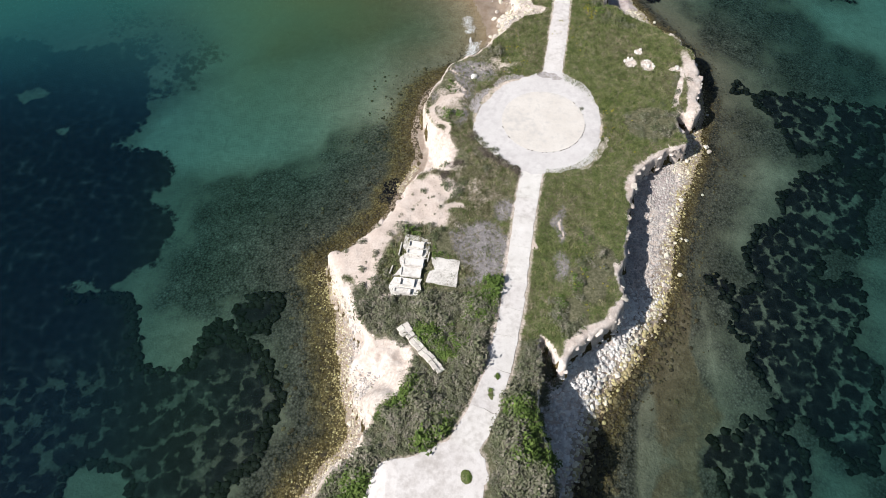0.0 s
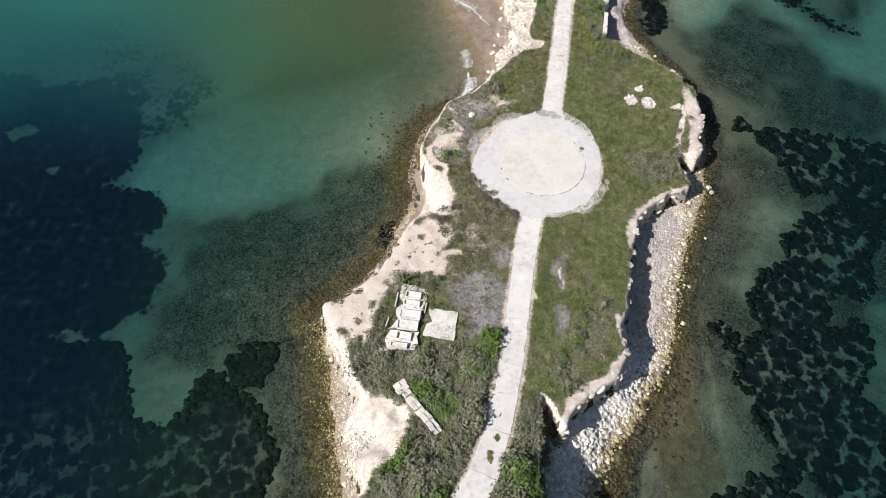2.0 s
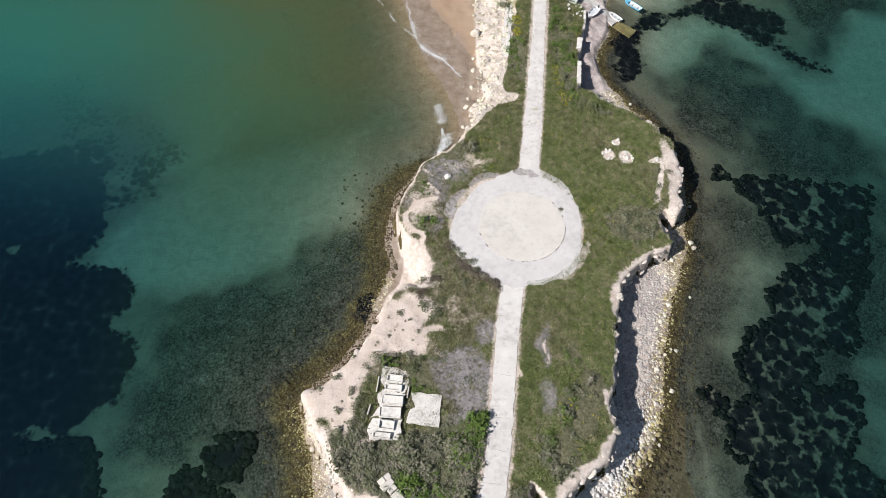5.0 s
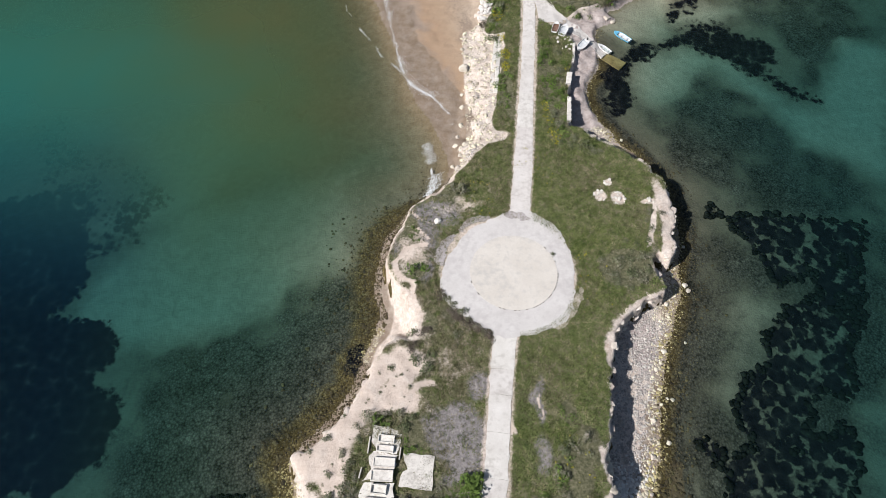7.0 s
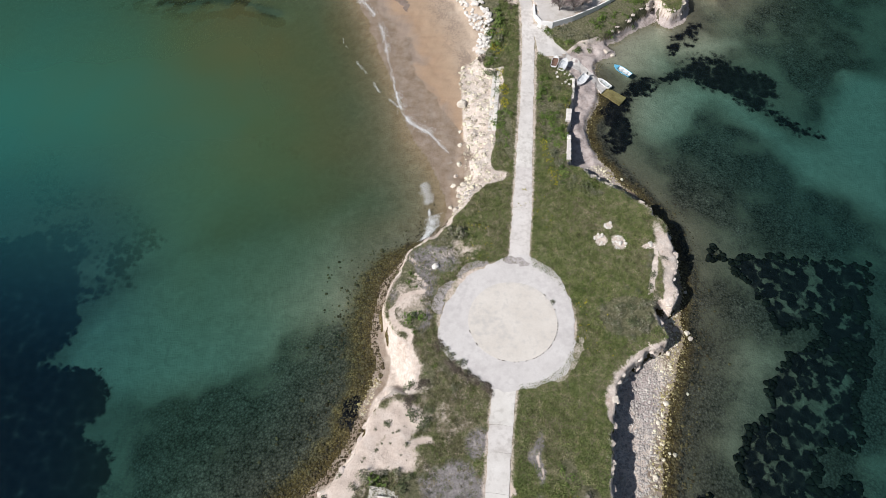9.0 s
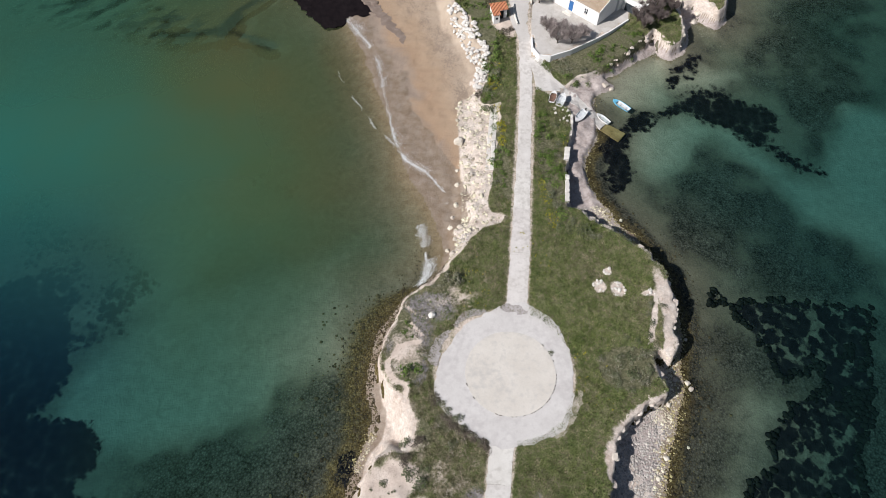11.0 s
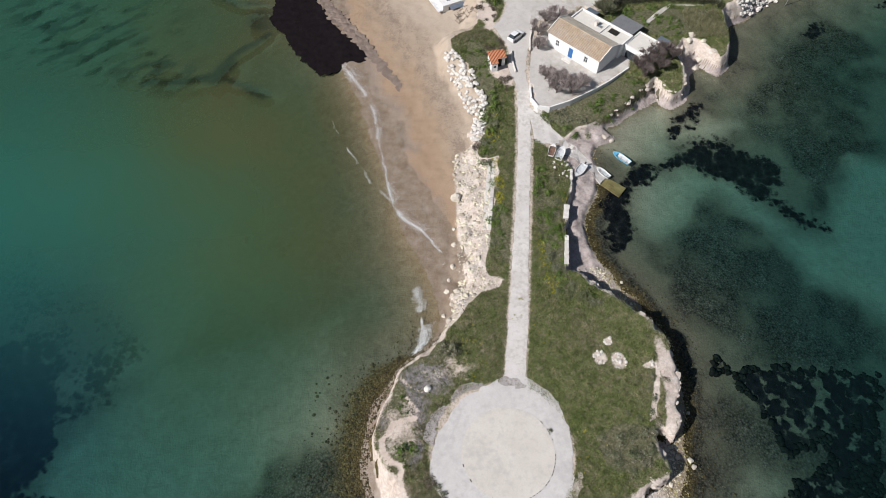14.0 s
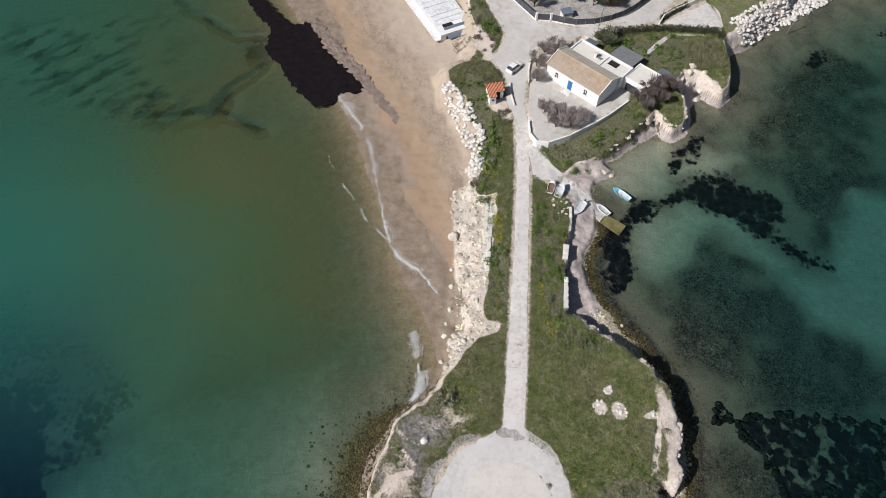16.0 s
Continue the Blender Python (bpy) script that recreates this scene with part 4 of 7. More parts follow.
sheet("sea", BX, BY, np.zeros_like(bx), wmin < 0.3, M_WATER, {"murk": (np.clip(murk, 0, 1), brown, gloom), "depth": (deep, np.clip(step((bx + 75) / 60) + 0.45 * step((by - 115) / 45), 0, 1), deep)}, "calm green sea, clear over the shallows")
OX, OY = np.array([-3000.0, -140, 170, 3000]), np.array([-3000.0, -50, 240, 3000])
one = np.ones((4, 4))
hole = np.ones((3, 3), bool)
hole[1, 1] = False
sheet("open_sea", OX, OY, np.zeros((4, 4)), hole, M_WATER, {"murk": (0.9 * one, 0 * one, 0.5 * one), "depth": (one, one, one)}, "open green sea out to the horizon")


# ---- shape tools ----
def mesh_from(name, verts, faces, material, smooth=False):
    me = bpy.data.meshes.new(name)
    me.from_pydata([tuple(v) for v in verts], [], [tuple(f) for f in faces])
    me.update()
    if smooth:
        me.polygons.foreach_set("use_smooth", [True] * len(me.polygons))
    me.materials.append(material)
    return me


def thing(name, label, category, at=(0, 0, 0), turn=0.0, group="", kind=""):
    """An Empty at the base of a thing that parents its parts."""
    e = new(name)
    e.empty_display_size = 0.2
    e.matrix_world = pose(*at, 0, 0, turn)
    return tagged(e, label, category, group, kind)


def part(name, bm, material, parent, label="", smooth=False):
    """Link a bmesh as one mesh object under a thing or a part."""
    me = bpy.data.meshes.new(name)
    bmesh.ops.recalc_face_normals(bm, faces=bm.faces)
    bm.to_mesh(me)
    bm.free()
    if smooth:
        me.polygons.foreach_set("use_smooth", [True] * len(me.polygons))
    me.materials.append(material)
    ob = new(name, me)
    ob.parent = parent
    return tagged(ob, label)


def box(bm, x0, y0, z0, x1, y1, z1, bevel=0.0, m=None):
    """A box, with its edges broken where bevel is given."""
    r = bmesh.ops.create_cube(bm, size=1.0)
    vs = r["verts"]
    for v in vs:
        v.co = Vector((x0 + (v.co.x + 0.5) * (x1 - x0), y0 + (v.co.y + 0.5) * (y1 - y0), z0 + (v.co.z + 0.5) * (z1 - z0)))
    if bevel:
        es = list({e for v in vs for e in v.link_edges})
        out = bmesh.ops.bevel(bm, geom=es, offset=bevel, segments=1, affect="EDGES", profile=0.5)
        vs = list({v for f in out["faces"] for v in f.verts} | {v for v in vs if v.is_valid})
    if m:
        bmesh.ops.transform(bm, matrix=m, verts=vs)
    return vs


def boxed(*dims, bevel=0.0, m=None):
    bm = bmesh.new()
    box(bm, *dims[:6], bevel=dims[6] if len(dims) > 6 else bevel, m=m)
    return bm


def tube(bm, a, b, ra, rb, sides=6):
    """A tapered round bar from a to b."""
    a, b = Vector(a), Vector(b)
    q = (b - a).to_track_quat("Z", "Y")
    rings = []
    for p, r in ((a, ra), (b, rb)):
        rings.append([bm.verts.new(p + q @ Vector((r * math.cos(k * math.tau / sides), r * math.sin(k * math.tau / sides), 0))) for k in range(sides)])
    for k in range(sides):
        bm.faces.new((rings[0][k], rings[0][(k + 1) % sides], rings[1][(k + 1) % sides], rings[1][k]))
    bm.faces.new(rings[0][::-1])
    bm.faces.new(rings[1])


def smooth_line(pts, gap):
    """A polyline rounded by Catmull-Rom and cut at even gaps."""
    p = [Vector(q) for q in pts]
    p = [2 * p[0] - p[1]] + p + [2 * p[-1] - p[-2]]
    fine = []
    for a, b, c, d in zip(p, p[1:], p[2:], p[3:]):
        for k in range(16):
            u = k / 16
            fine.append(0.5 * (2 * b + (c - a) * u + (2 * a - 5 * b + 4 * c - d) * u * u + (3 * b - a - 3 * c + d) * u ** 3))
    fine.append(p[-2])
    out, run = [fine[0]], 0.0
    for a, b in zip(fine, fine[1:]):
        run += (b - a).length
        if run >= gap:
            out.append(b)
            run = 0.0
    return out


def pave(name, outline, lift, material, label, category="pavement", ragged=0.2, thick=0.12, gap=0.5, inner=1.2, height=None, kind="structure", parent=None):
    """A paved patch with a worn edge that lies on the land; its rim goes down into the ground."""
    from mathutils.geometry import delaunay_2d_cdt
    rim = []
    for a, b in zip(outline, outline[1:] + outline[:1]):
        n = max(1, int(math.dist(a, b) / gap))
        for k in range(n):
            x, y = a[0] + (b[0] - a[0]) * k / n, a[1] + (b[1] - a[1]) * k / n
            w = noise.noise_vector(Vector((x * 0.9, y * 0.9, 3.3))) * ragged + noise.noise_vector(Vector((x * 3.1, y * 3.1, 7.7))) * ragged * 0.5
            rim.append((x + w.x, y + w.y))
    xs, ys = [p[0] for p in outline], [p[1] for p in outline]
    gx, gy = np.meshgrid(np.arange(min(xs), max(xs), inner), np.arange(min(ys), max(ys), inner))
    ok = inside(gx, gy, rim) & (seg_dist(gx, gy, rim, True) > inner * 0.4)
    pts = [Vector(p) for p in rim] + [Vector((float(a), float(b))) for a, b in zip(gx[ok], gy[ok])]
    n = len(rim)
    co, _, faces, _, _, _ = delaunay_2d_cdt(pts, [], [list(range(n))], 1, 1e-5)
    f = height or (lambda x, y: float(top_height(np.array([x]), np.array([y]))[0]))
    verts = [(p.x, p.y, f(p.x, p.y) + lift) for p in co]
    m = len(verts)
    verts += [(v[0], v[1], v[2] - thick - lift) for v in verts[:n]]
    quads = [(k, m + k, m + (k + 1) % n, (k + 1) % n) for k in range(n)]
    me = mesh_from(name, verts, list(faces) + quads, material)
    bm = bmesh.new()
    bm.from_mesh(me)
    bmesh.ops.recalc_face_normals(bm, faces=bm.faces)
    bm.to_mesh(me)
    bm.free()
    ob = new(name, me)
    if parent:
        ob.parent = parent
        return tagged(ob, label)
    return tagged(ob, label, category, "", kind)


# ---- road of cast slabs, turning circle and fork ----
M_BASE = mottled("road_base", (0.20, 0.18, 0.15), (0.34, 0.31, 0.27), 1.2, 8.0, 0.95, 0.02)


def ribbon(line, half, grow):
    left, right = [], []
    for i, p in enumerate(line):
        d = (line[min(i + 1, len(line) - 1)] - line[max(i - 1, 0)]).normalized()
        n = Vector((-d.y, d.x))
        w = half(p) + grow
        left.append((p + n * w)[:])
        right.append((p - n * w)[:])
    return left + right[::-1]


def slab_road(name, pts, half, length, label):
    line = smooth_line(pts, 0.7)
    base = pave(name, ribbon(line, half, -0.05), 0.012, M_BASE, label, "road", 0.16, 0.05, 0.6)
    per = max(2, int(length / 0.72))
    k = 0
    rng = random.Random(len(line))
    while k < len(line) - 2:
        take = per + rng.choice((-1, 0, 0, 1))
        piece = line[k:k + take + 1]
        if len(piece) < 3:
            break
        a, b = piece[0], piece[-1]
        piece = [a + (piece[1] - a).normalized() * 0.02] + piece[1:-1] + [b - (b - piece[-2]).normalized() * 0.02]
        pave("slab", ribbon(piece, half, 0.0), 0.055 + rng.uniform(-0.008, 0.008), M_CONCRETE, "", ragged=0.2, thick=0.02, gap=0.55, parent=base)
        k += take
    return base


slab_road("road", ROAD, lambda p: 1.5 + 0.25 * step((30 - p.y) / 8) + 0.12 * step((p.y - 50) / 8), 4.6, "pale cracked concrete road of cast slabs across the headland")
slab_road("road", ROAD_N, lambda p: 1.58 - 0.36 * step((p.y - 88) / 30), 9.0, "pale dusty concrete road leading towards the house")
pave("road_fork", FORK, 0.05, M_CONCRETE, "wide pale concrete forecourt where the road ends", "road", 0.3, 0.1, 0.5)

CIRCLE_RIM = [(8.9, 75.2), (8.0, 71.0), (8.4, 68.4), (10.1, 66.4), (12.8, 63.7), (15.0, 62.2), (18.2, 61.6), (22.8, 62.3), (25.8, 63.8), (27.2, 66.8), (28.0, 70.1), (28.5, 73.5), (28.1, 77.4), (26.8, 80.5), (23.8, 83.5), (20.5, 83.6), (16.4, 82.3), (13.0, 80.3), (10.7, 77.5)]
circle = [p[:] for p in smooth_line(CIRCLE_RIM + CIRCLE_RIM[:1], 0.7)[:-1]]
turning = pave("turning_circle", circle, 0.075, M_APRON, "round pale paved turning circle with a worn broken edge", "pavement", 0.42, 0.12, 0.4)
pave("inner_disc", [(INNER[0] + INNER_R * math.cos(a), INNER[1] + INNER_R * math.sin(a)) for a in (k * math.tau / 64 for k in range(64))], 0.10, M_SCREED, "cream worn screed", ragged=0.06, thick=0.02, gap=0.5, parent=turning)
M_KERB = mottled("broken_kerb", (0.10, 0.09, 0.075), (0.24, 0.21, 0.18), 3.0, 12.0, 0.9, 0.02, per_object=0.3)
rng = random.Random(4)
for k in range(74):
    a = k * math.tau / 74
    deg = math.degrees(a) % 360
    left_out = 45 < deg < 172 or (12 < deg < 30) or rng.random() < (0.3 if deg > 262 or deg < 15 else 0.68)
    if left_out:
        continue
    bm = boxed(-0.19 * rng.uniform(0.5, 1.15), -0.04, -0.05, 0.24 * rng.uniform(0.4, 1.1), 0.04, 0.05, bevel=0.015)
    ob = part("kerb", bm, M_KERB, turning)
    x, y = INNER[0] + (INNER_R + 0.06) * math.cos(a), INNER[1] + (INNER_R + 0.06) * math.sin(a)
    ob.matrix_world = pose(x, y, float(top_height(np.array([x]), np.array([y]))[0]) + 0.11, 0, 0, math.degrees(a) + 90 + rng.uniform(-5, 5))
M_BROKEN = mottled("crumbled_asphalt", (0.30, 0.275, 0.265), (0.47, 0.44, 0.425), 1.3, 7.0, 0.95, 0.02, stain=(0.19, 0.17, 0.13))
for a0, a1, w in [(96, 128, 0.7), (133, 168, 0.8), (62, 84, 0.6)]:
    arc = [(radians(a0 + (a1 - a0) * k / 14)) for k in range(15)]
    rim = [(ROUND[0] + (ROUND_R + 0.3 + w * math.sin(math.pi * k / 14)) * math.cos(a), ROUND[1] + (ROUND_R + 0.5 + w * math.sin(math.pi * k / 14)) * math.sin(a)) for k, a in enumerate(arc)]
    rim += [(ROUND[0] + (ROUND_R - 0.35) * math.cos(a), ROUND[1] + (ROUND_R - 0.1) * math.sin(a)) for a in arc[::-1]]
    pave("broken_edge", rim, 0.082, M_BROKEN, "grey crumbled asphalt edge", ragged=0.5, thick=0.05, gap=0.3, parent=turning)

pave("broken_edge", [(23.6, 62.2), (25.4, 62.9), (27.2, 64.6), (28.6, 66.8), (29.0, 68.4), (28.2, 68.6), (27.0, 66.6), (25.6, 64.1)], 0.06, mottled("crumbled_screed", (0.34, 0.29, 0.235), (0.60, 0.55, 0.485), 1.4, 6.0, 0.95, 0.03, stain=(0.16, 0.15, 0.085)), "crumbled pale rubble edge", ragged=0.6, thick=0.1, gap=0.3, parent=turning)
pave("boat_ramp", [(34.4, 139.4), (35.6, 139.6), (37.0, 138.6), (38.4, 134.5), (40.2, 132.1), (42.4, 130.2), (44.1, 127.3), (46.3, 124.6), (46.9, 122.9), (45.2, 121.3), (43.1, 125.8), (40.2, 128.2), (37.2, 130.7), (34.4, 131.0)],
     0.05, M_CONCRETE, "pale concrete slip running down into the water", "ramp", 0.1, 0.25, 0.5, 0.8, height=lambda x, y: max(land(x, y), 0.70 - 0.22 * (x - 43.0)) if x > 43.0 else max(land(x, y), 0.7))
JUNCTION = [(33.1, 144.2), (32.4, 150), (33.0, 157), (30.8, 163), (33.4, 166), (34.9, 170), (32.4, 183), (37.9, 182.5), (42.3, 173.8), (45.6, 172.8), (51, 170.4), (58.8, 171.2), (65, 174.2), (70, 178.2), (76, 183),
            (80, 181), (74, 176.4), (69.6, 171.2), (62.4, 169.7), (54, 167.8), (51.4, 166.3), (46, 164.5), (40.2, 164), (38.4, 158), (36.9, 155), (35.4, 149), (35.6, 144.0)]
M_DUST = mottled("dusty_asphalt", (0.44, 0.415, 0.385), (0.58, 0.555, 0.525), 0.3, 5.0, 0.95, 0.012, stain=(0.40, 0.37, 0.33))
pave("junction", JUNCTION, 0.05, M_DUST, "dusty pale road junction beside the white house", "road", 0.3, 0.15, 0.6)
M_ALGAE = mottled("algae_concrete", (0.13, 0.095, 0.035), (0.40, 0.32, 0.15), 0.6, 5.0, 0.9, 0.01)
pave("sunken_slip", [(47.0, 123.1), (50.3, 120.4), (48.4, 118.4), (45.3, 121.4)], 0.02, M_ALGAE, "yellow algae-covered foot of the slip under water", "ramp", 0.1, 0.3, 0.5, 0.8, height=lambda x, y: 0.0 - 0.10 * (x - 44.0))


# ---- stones ----
def stone_shape(seed, rough=0.28, flat=0.7, detail=1, boxy=0.0):
    """Vertices and triangles of one weathered stone about 1 m across."""
    bm = bmesh.new()
    bmesh.ops.create_icosphere(bm, subdivisions=detail, radius=0.5)
    off = Vector((seed * 3.7, seed * 1.3, seed * 7.1))
    for v in bm.verts:
        d = v.co.normalized()
        if boxy:
            k = max(abs(d.x), abs(d.y), abs(d.z))
            v.co = v.co.lerp(d * 0.45 / k, boxy)
        v.co *= 1 + rough * (noise.noise(d * 1.3 + off) + 0.5 * noise.noise(d * 3.1 + off))
        v.co.z *= flat
    bm.verts.index_update()
    vs = np.array([v.co[:] for v in bm.verts])
    fs = np.array([[v.index for v in f.verts] for f in bm.faces])
    bm.free()
    return vs, fs


def scatter(name, shapes, rows, material, label, category, smooth=False):
    """Many small pieces as one mesh; rows are shape, x, y, z, turn, tilt, sizes."""
    V, T, base = [], [], 0
    for k, x, y, z, turn, tilt, sx, sy, sz in rows:
        vs, fs = shapes[int(k)]
        p = vs * (sx, sy, sz)
        c, s = math.cos(tilt), math.sin(tilt)
        p = np.stack([p[:, 0], c * p[:, 1] - s * p[:, 2], s * p[:, 1] + c * p[:, 2]], -1)
        c, s = math.cos(turn), math.sin(turn)
        V.append(np.stack([c * p[:, 0] - s * p[:, 1] + x, s * p[:, 0] + c * p[:, 1] + y, p[:, 2] + z], -1))
        T.append(fs + base)
        base += len(vs)
    V, T = np.concatenate(V).astype(np.float32), np.concatenate(T).astype(np.int32)
    me = bpy.data.meshes.new(name)
    me.vertices.add(len(V))
    me.vertices.foreach_set("co", V.ravel())
    me.loops.add(T.size)
    me.loops.foreach_set("vertex_index", T.ravel())
    me.polygons.add(len(T))
    me.polygons.foreach_set("loop_start", np.arange(0, T.size, T.shape[1], dtype=np.int32))
    me.polygons.foreach_set("use_smooth", np.full(len(T), smooth))
    me.update()
    me.validate()
    me.materials.append(material)
    return tagged(new(name, me), label, category, "", "stuff")


STONES = [stone_shape(k, 0.35, 0.62, 1) for k in range(6)]
rng = random.Random(11)
upper, grey_st, dry, wetst, brown_st = [], [], [], [], []
cells_on = np.argwhere((D_SEA > -5) & (D_SEA < 12) & (D_TOP < -0.4) & (GZ < 3.9) & (GY < 130) & ((GX > 26) | (GY < 98)) & (SAND < 0.35))
for k in range(66000):
    iy, ix = cells_on[rng.randrange(len(cells_on))]
    x, y = LX[ix] + rng.uniform(-0.2, 0.2), LY[iy] + rng.uniform(-0.2, 0.2)
    ds = D_SEA[iy, ix]
    if y > 103 and x > 30 and (ds > 0.4 or ds < -2.5 or rng.random() > 0.5):
        continue
    if ds < 0 and rng.random() > math.exp(ds / 1.8):
        continue
    fan = 14 < x < 42 and y < 64
    if fan and rng.random() > 0.55:
        continue
    s = (0.16 + (0.62 if y < 42 else 0.34) * rng.random() ** 2.2) if fan else 0.10 + (0.36 if ds > 0.5 else 0.22) * rng.random() ** 3
    row = [rng.randrange(6), x, y, land(x, y) + 0.03, rng.uniform(0, 6.28), rng.uniform(-0.3, 0.3), s * rng.uniform(0.8, 1.4), s, s * rng.uniform(0.7, 1.1)]
    rise = ds + 1.6 * (rng.random() - 0.5)
    if not fan and x < 12 and ds > 1.0 and y > 48:
        continue
    if not fan and x < 12 and (y > 67 or 48.5 < y < 61.5):
        brown_st.append(row)
    elif rise > (1.5 if fan else 2.8 if x > 10 else 1.6):
        (upper if y < 40 + 5 * rng.random() and x > 10 else grey_st).append(row)
    elif rise > (0.5 if fan else 0.9 if x > 10 else 0.4):
        dry.append(row)
    elif rise > (-2.4 if x < 0 and y < 50 else -0.5):
        wetst.append(row)
    else:
        brown_st.append(row)
M_TOPSTONE = mottled("white_cobbles", (0.50, 0.47, 0.43), (0.74, 0.715, 0.675), 0.6, 6.0, 0.92, 0.02, per_island=0.2)
M_SUNKEN = mottled("sunken_stones", (0.022, 0.017, 0.009), (0.115, 0.092, 0.048), 0.6, 6.0, 0.9, 0.02, per_island=0.55)
scatter("upper_beach_stones", STONES, upper, M_TOPSTONE, "white rounded limestone cobbles under the cliff foot", "stones")
M_GREYSTONE = mottled("grey_cobbles", (0.27, 0.245, 0.225), (0.50, 0.465, 0.43), 0.6, 6.0, 0.92, 0.02, per_island=0.25)
scatter("grey_beach_stones", STONES, grey_st, M_GREYSTONE, "pale grey shingle and cobbles below the cliff", "stones")
scatter("beach_stones", STONES, dry, M_PEBBLE, "pale yellowish limestone cobbles on the lower beach", "stones")
scatter("shore_stones", STONES, wetst, M_WETSTONE, "yellowish algae-covered wet stones along the waterline", "stones")
scatter("brown_stones", STONES, brown_st, M_SUNKEN, "dark brown algae-covered stones at the cliff foot", "stones")

# sunken rubble off the shore, and rounded clumps of seagrass on the bed
M_CLUMP = mottled("seagrass", (0.004, 0.005, 0.005), (0.018, 0.020, 0.015), 1.2, 7.0, 0.95, 0.05, per_island=0.5, spec=0.0)
rows = []
cells_off = np.argwhere((D_SEA > -11) & (D_SEA < -1.0) & (GY < 104) & ((GX > 26) | (GY < 90)))
for _ in range(9000):
    iy, ix = cells_off[rng.randrange(len(cells_off))]
    x, y, ds = LX[ix] + rng.uniform(-0.2, 0.2), LY[iy] + rng.uniform(-0.2, 0.2), D_SEA[iy, ix]
    if rng.random() > math.exp((ds + 1) / (1.3 if x > 24 else 2.6)):
        continue
    s = 0.18 + 0.55 * rng.random() ** 3
    rows.append([rng.randrange(6), x, y, land(x, y) + 0.05, rng.uniform(0, 6.28), rng.uniform(-0.3, 0.3), s * rng.uniform(0.8, 1.4), s, s * rng.uniform(0.5, 0.8)])
scatter("sunken_stones", STONES, rows, M_SUNKEN, "brown algae-covered stones under the shallow water", "stones")
LUMPY = [stone_shape(120 + k, 0.5, 0.5, 1) for k in range(6)]
weed_cells = np.argwhere((bed_layers["bed"][0] > 0.40) & (bed_layers["bed"][0] < 0.90) & ((bx > 36) | (bx < -18) & (by < 47)) & (by < 96) & (b_sea < -1.5))
rows = []
for _ in range(3600):
    iy, ix = weed_cells[rng.randrange(len(weed_cells))]
    s = rng.uniform(0.5, 1.2)
    rows.append([rng.randrange(6), BX[ix] + rng.uniform(-0.4, 0.4), BY[iy] + rng.uniform(-0.4, 0.4), bz[iy, ix] + 0.06 * s, rng.uniform(0, 6.28), rng.uniform(-0.2, 0.2), s * rng.uniform(0.9, 1.4), s, s * rng.uniform(0.5, 0.9)])
scatter("seagrass_clumps", LUMPY, rows, M_CLUMP, "dark rounded clumps of seagrass on the sea bed", "seagrass", True)

# single boulders that stand out
BOULDER_MESH = []
for k in range(7):
    vs, fs = stone_shape(20 + k, 0.38, 0.72, 2, 0.35)
    BOULDER_MESH.append(mesh_from("boulder", vs, fs, M_STONE))
RIP_MESH = []
for k in range(7):
    vs, fs = stone_shape(40 + k, 0.34, 0.75, 1, 0.75)
    RIP_MESH.append(mesh_from("armour_stone", vs, fs, M_WHITESTONE))


def lay(meshes, x, y, size, label, category, group="", lift=0.12, name="boulder", stretch=1.0, rnd=rng):
    ob = new(name, meshes[rnd.randrange(len(meshes))])
    z = max(land(x, y), -0.5)
    ob.matrix_world = pose(x, y, z + lift * size, rnd.uniform(-14, 14), rnd.uniform(-14, 14), rnd.uniform(0, 360)) @ Matrix.Diagonal((size * stretch, size, size * rnd.uniform(0.8, 1.05), 1))
    return tagged(ob, label, category, group)


for x, y, s in [(17.6, 120.3, 1.9), (13.5, 94.9, 1.5), (13.7, 100.9, 1.0), (15.3, 105.5, 1.1), (15.3, 100.2, 1.0), (14.2, 98.0, 0.9), (14.4, 103.2, 0.8), (12.7, 96.6, 0.8), (16.0, 110.0, 0.9), (16.4, 113.5, 0.7)]:
    lay(BOULDER_MESH, x, y, s, "pale fallen limestone boulder on wet sand", "boulder", "boulders on the beach")
for x, y, s in [(25.9, 39.8, 1.3), (26.2, 42.6, 1.9), (26.8, 44.2, 1.2), (32.6, 60.4, 0.9), (34.4, 62.9, 1.0), (24.6, 36.6, 1.0)]:
    lay(BOULDER_MESH, x, y, s, "cream limestone block split from the cliff edge", "boulder", "cliff edge blocks", -0.12)
for x, y, s in [(73.4, 156.4, 1.6), (72.6, 155.2, 1.4), (74.8, 152.2, 1.5), (73.8, 150.9, 1.7), (75.4, 154.4, 1.2), (77.0, 151.6, 1.3), (49.0, 132.6, 1.3), (50.2, 132.0, 1.1)]:
    lay(BOULDER_MESH, x, y, s, "large pale eroded rock at the water's edge", "rock", "rocks below the house", -0.05, "rock")
for _ in range(900):
    x, y = rng.uniform(-14, 50), rng.uniform(12, 104)
    ds, dt = sample(D_SEA, x, y), sample(D_TOP, x, y)
    if dt < -0.8 and -2.5 < ds < 6 and (x > 12 or 24 < y < 47 and ds > 0) and sample(SAND, x, y) < 0.2 and rng.random() < 0.35:
        lay(BOULDER_MESH, x, y, rng.uniform(0.45, 0.85), "pale limestone boulder among the beach cobbles", "boulder", "boulders below the cliff")

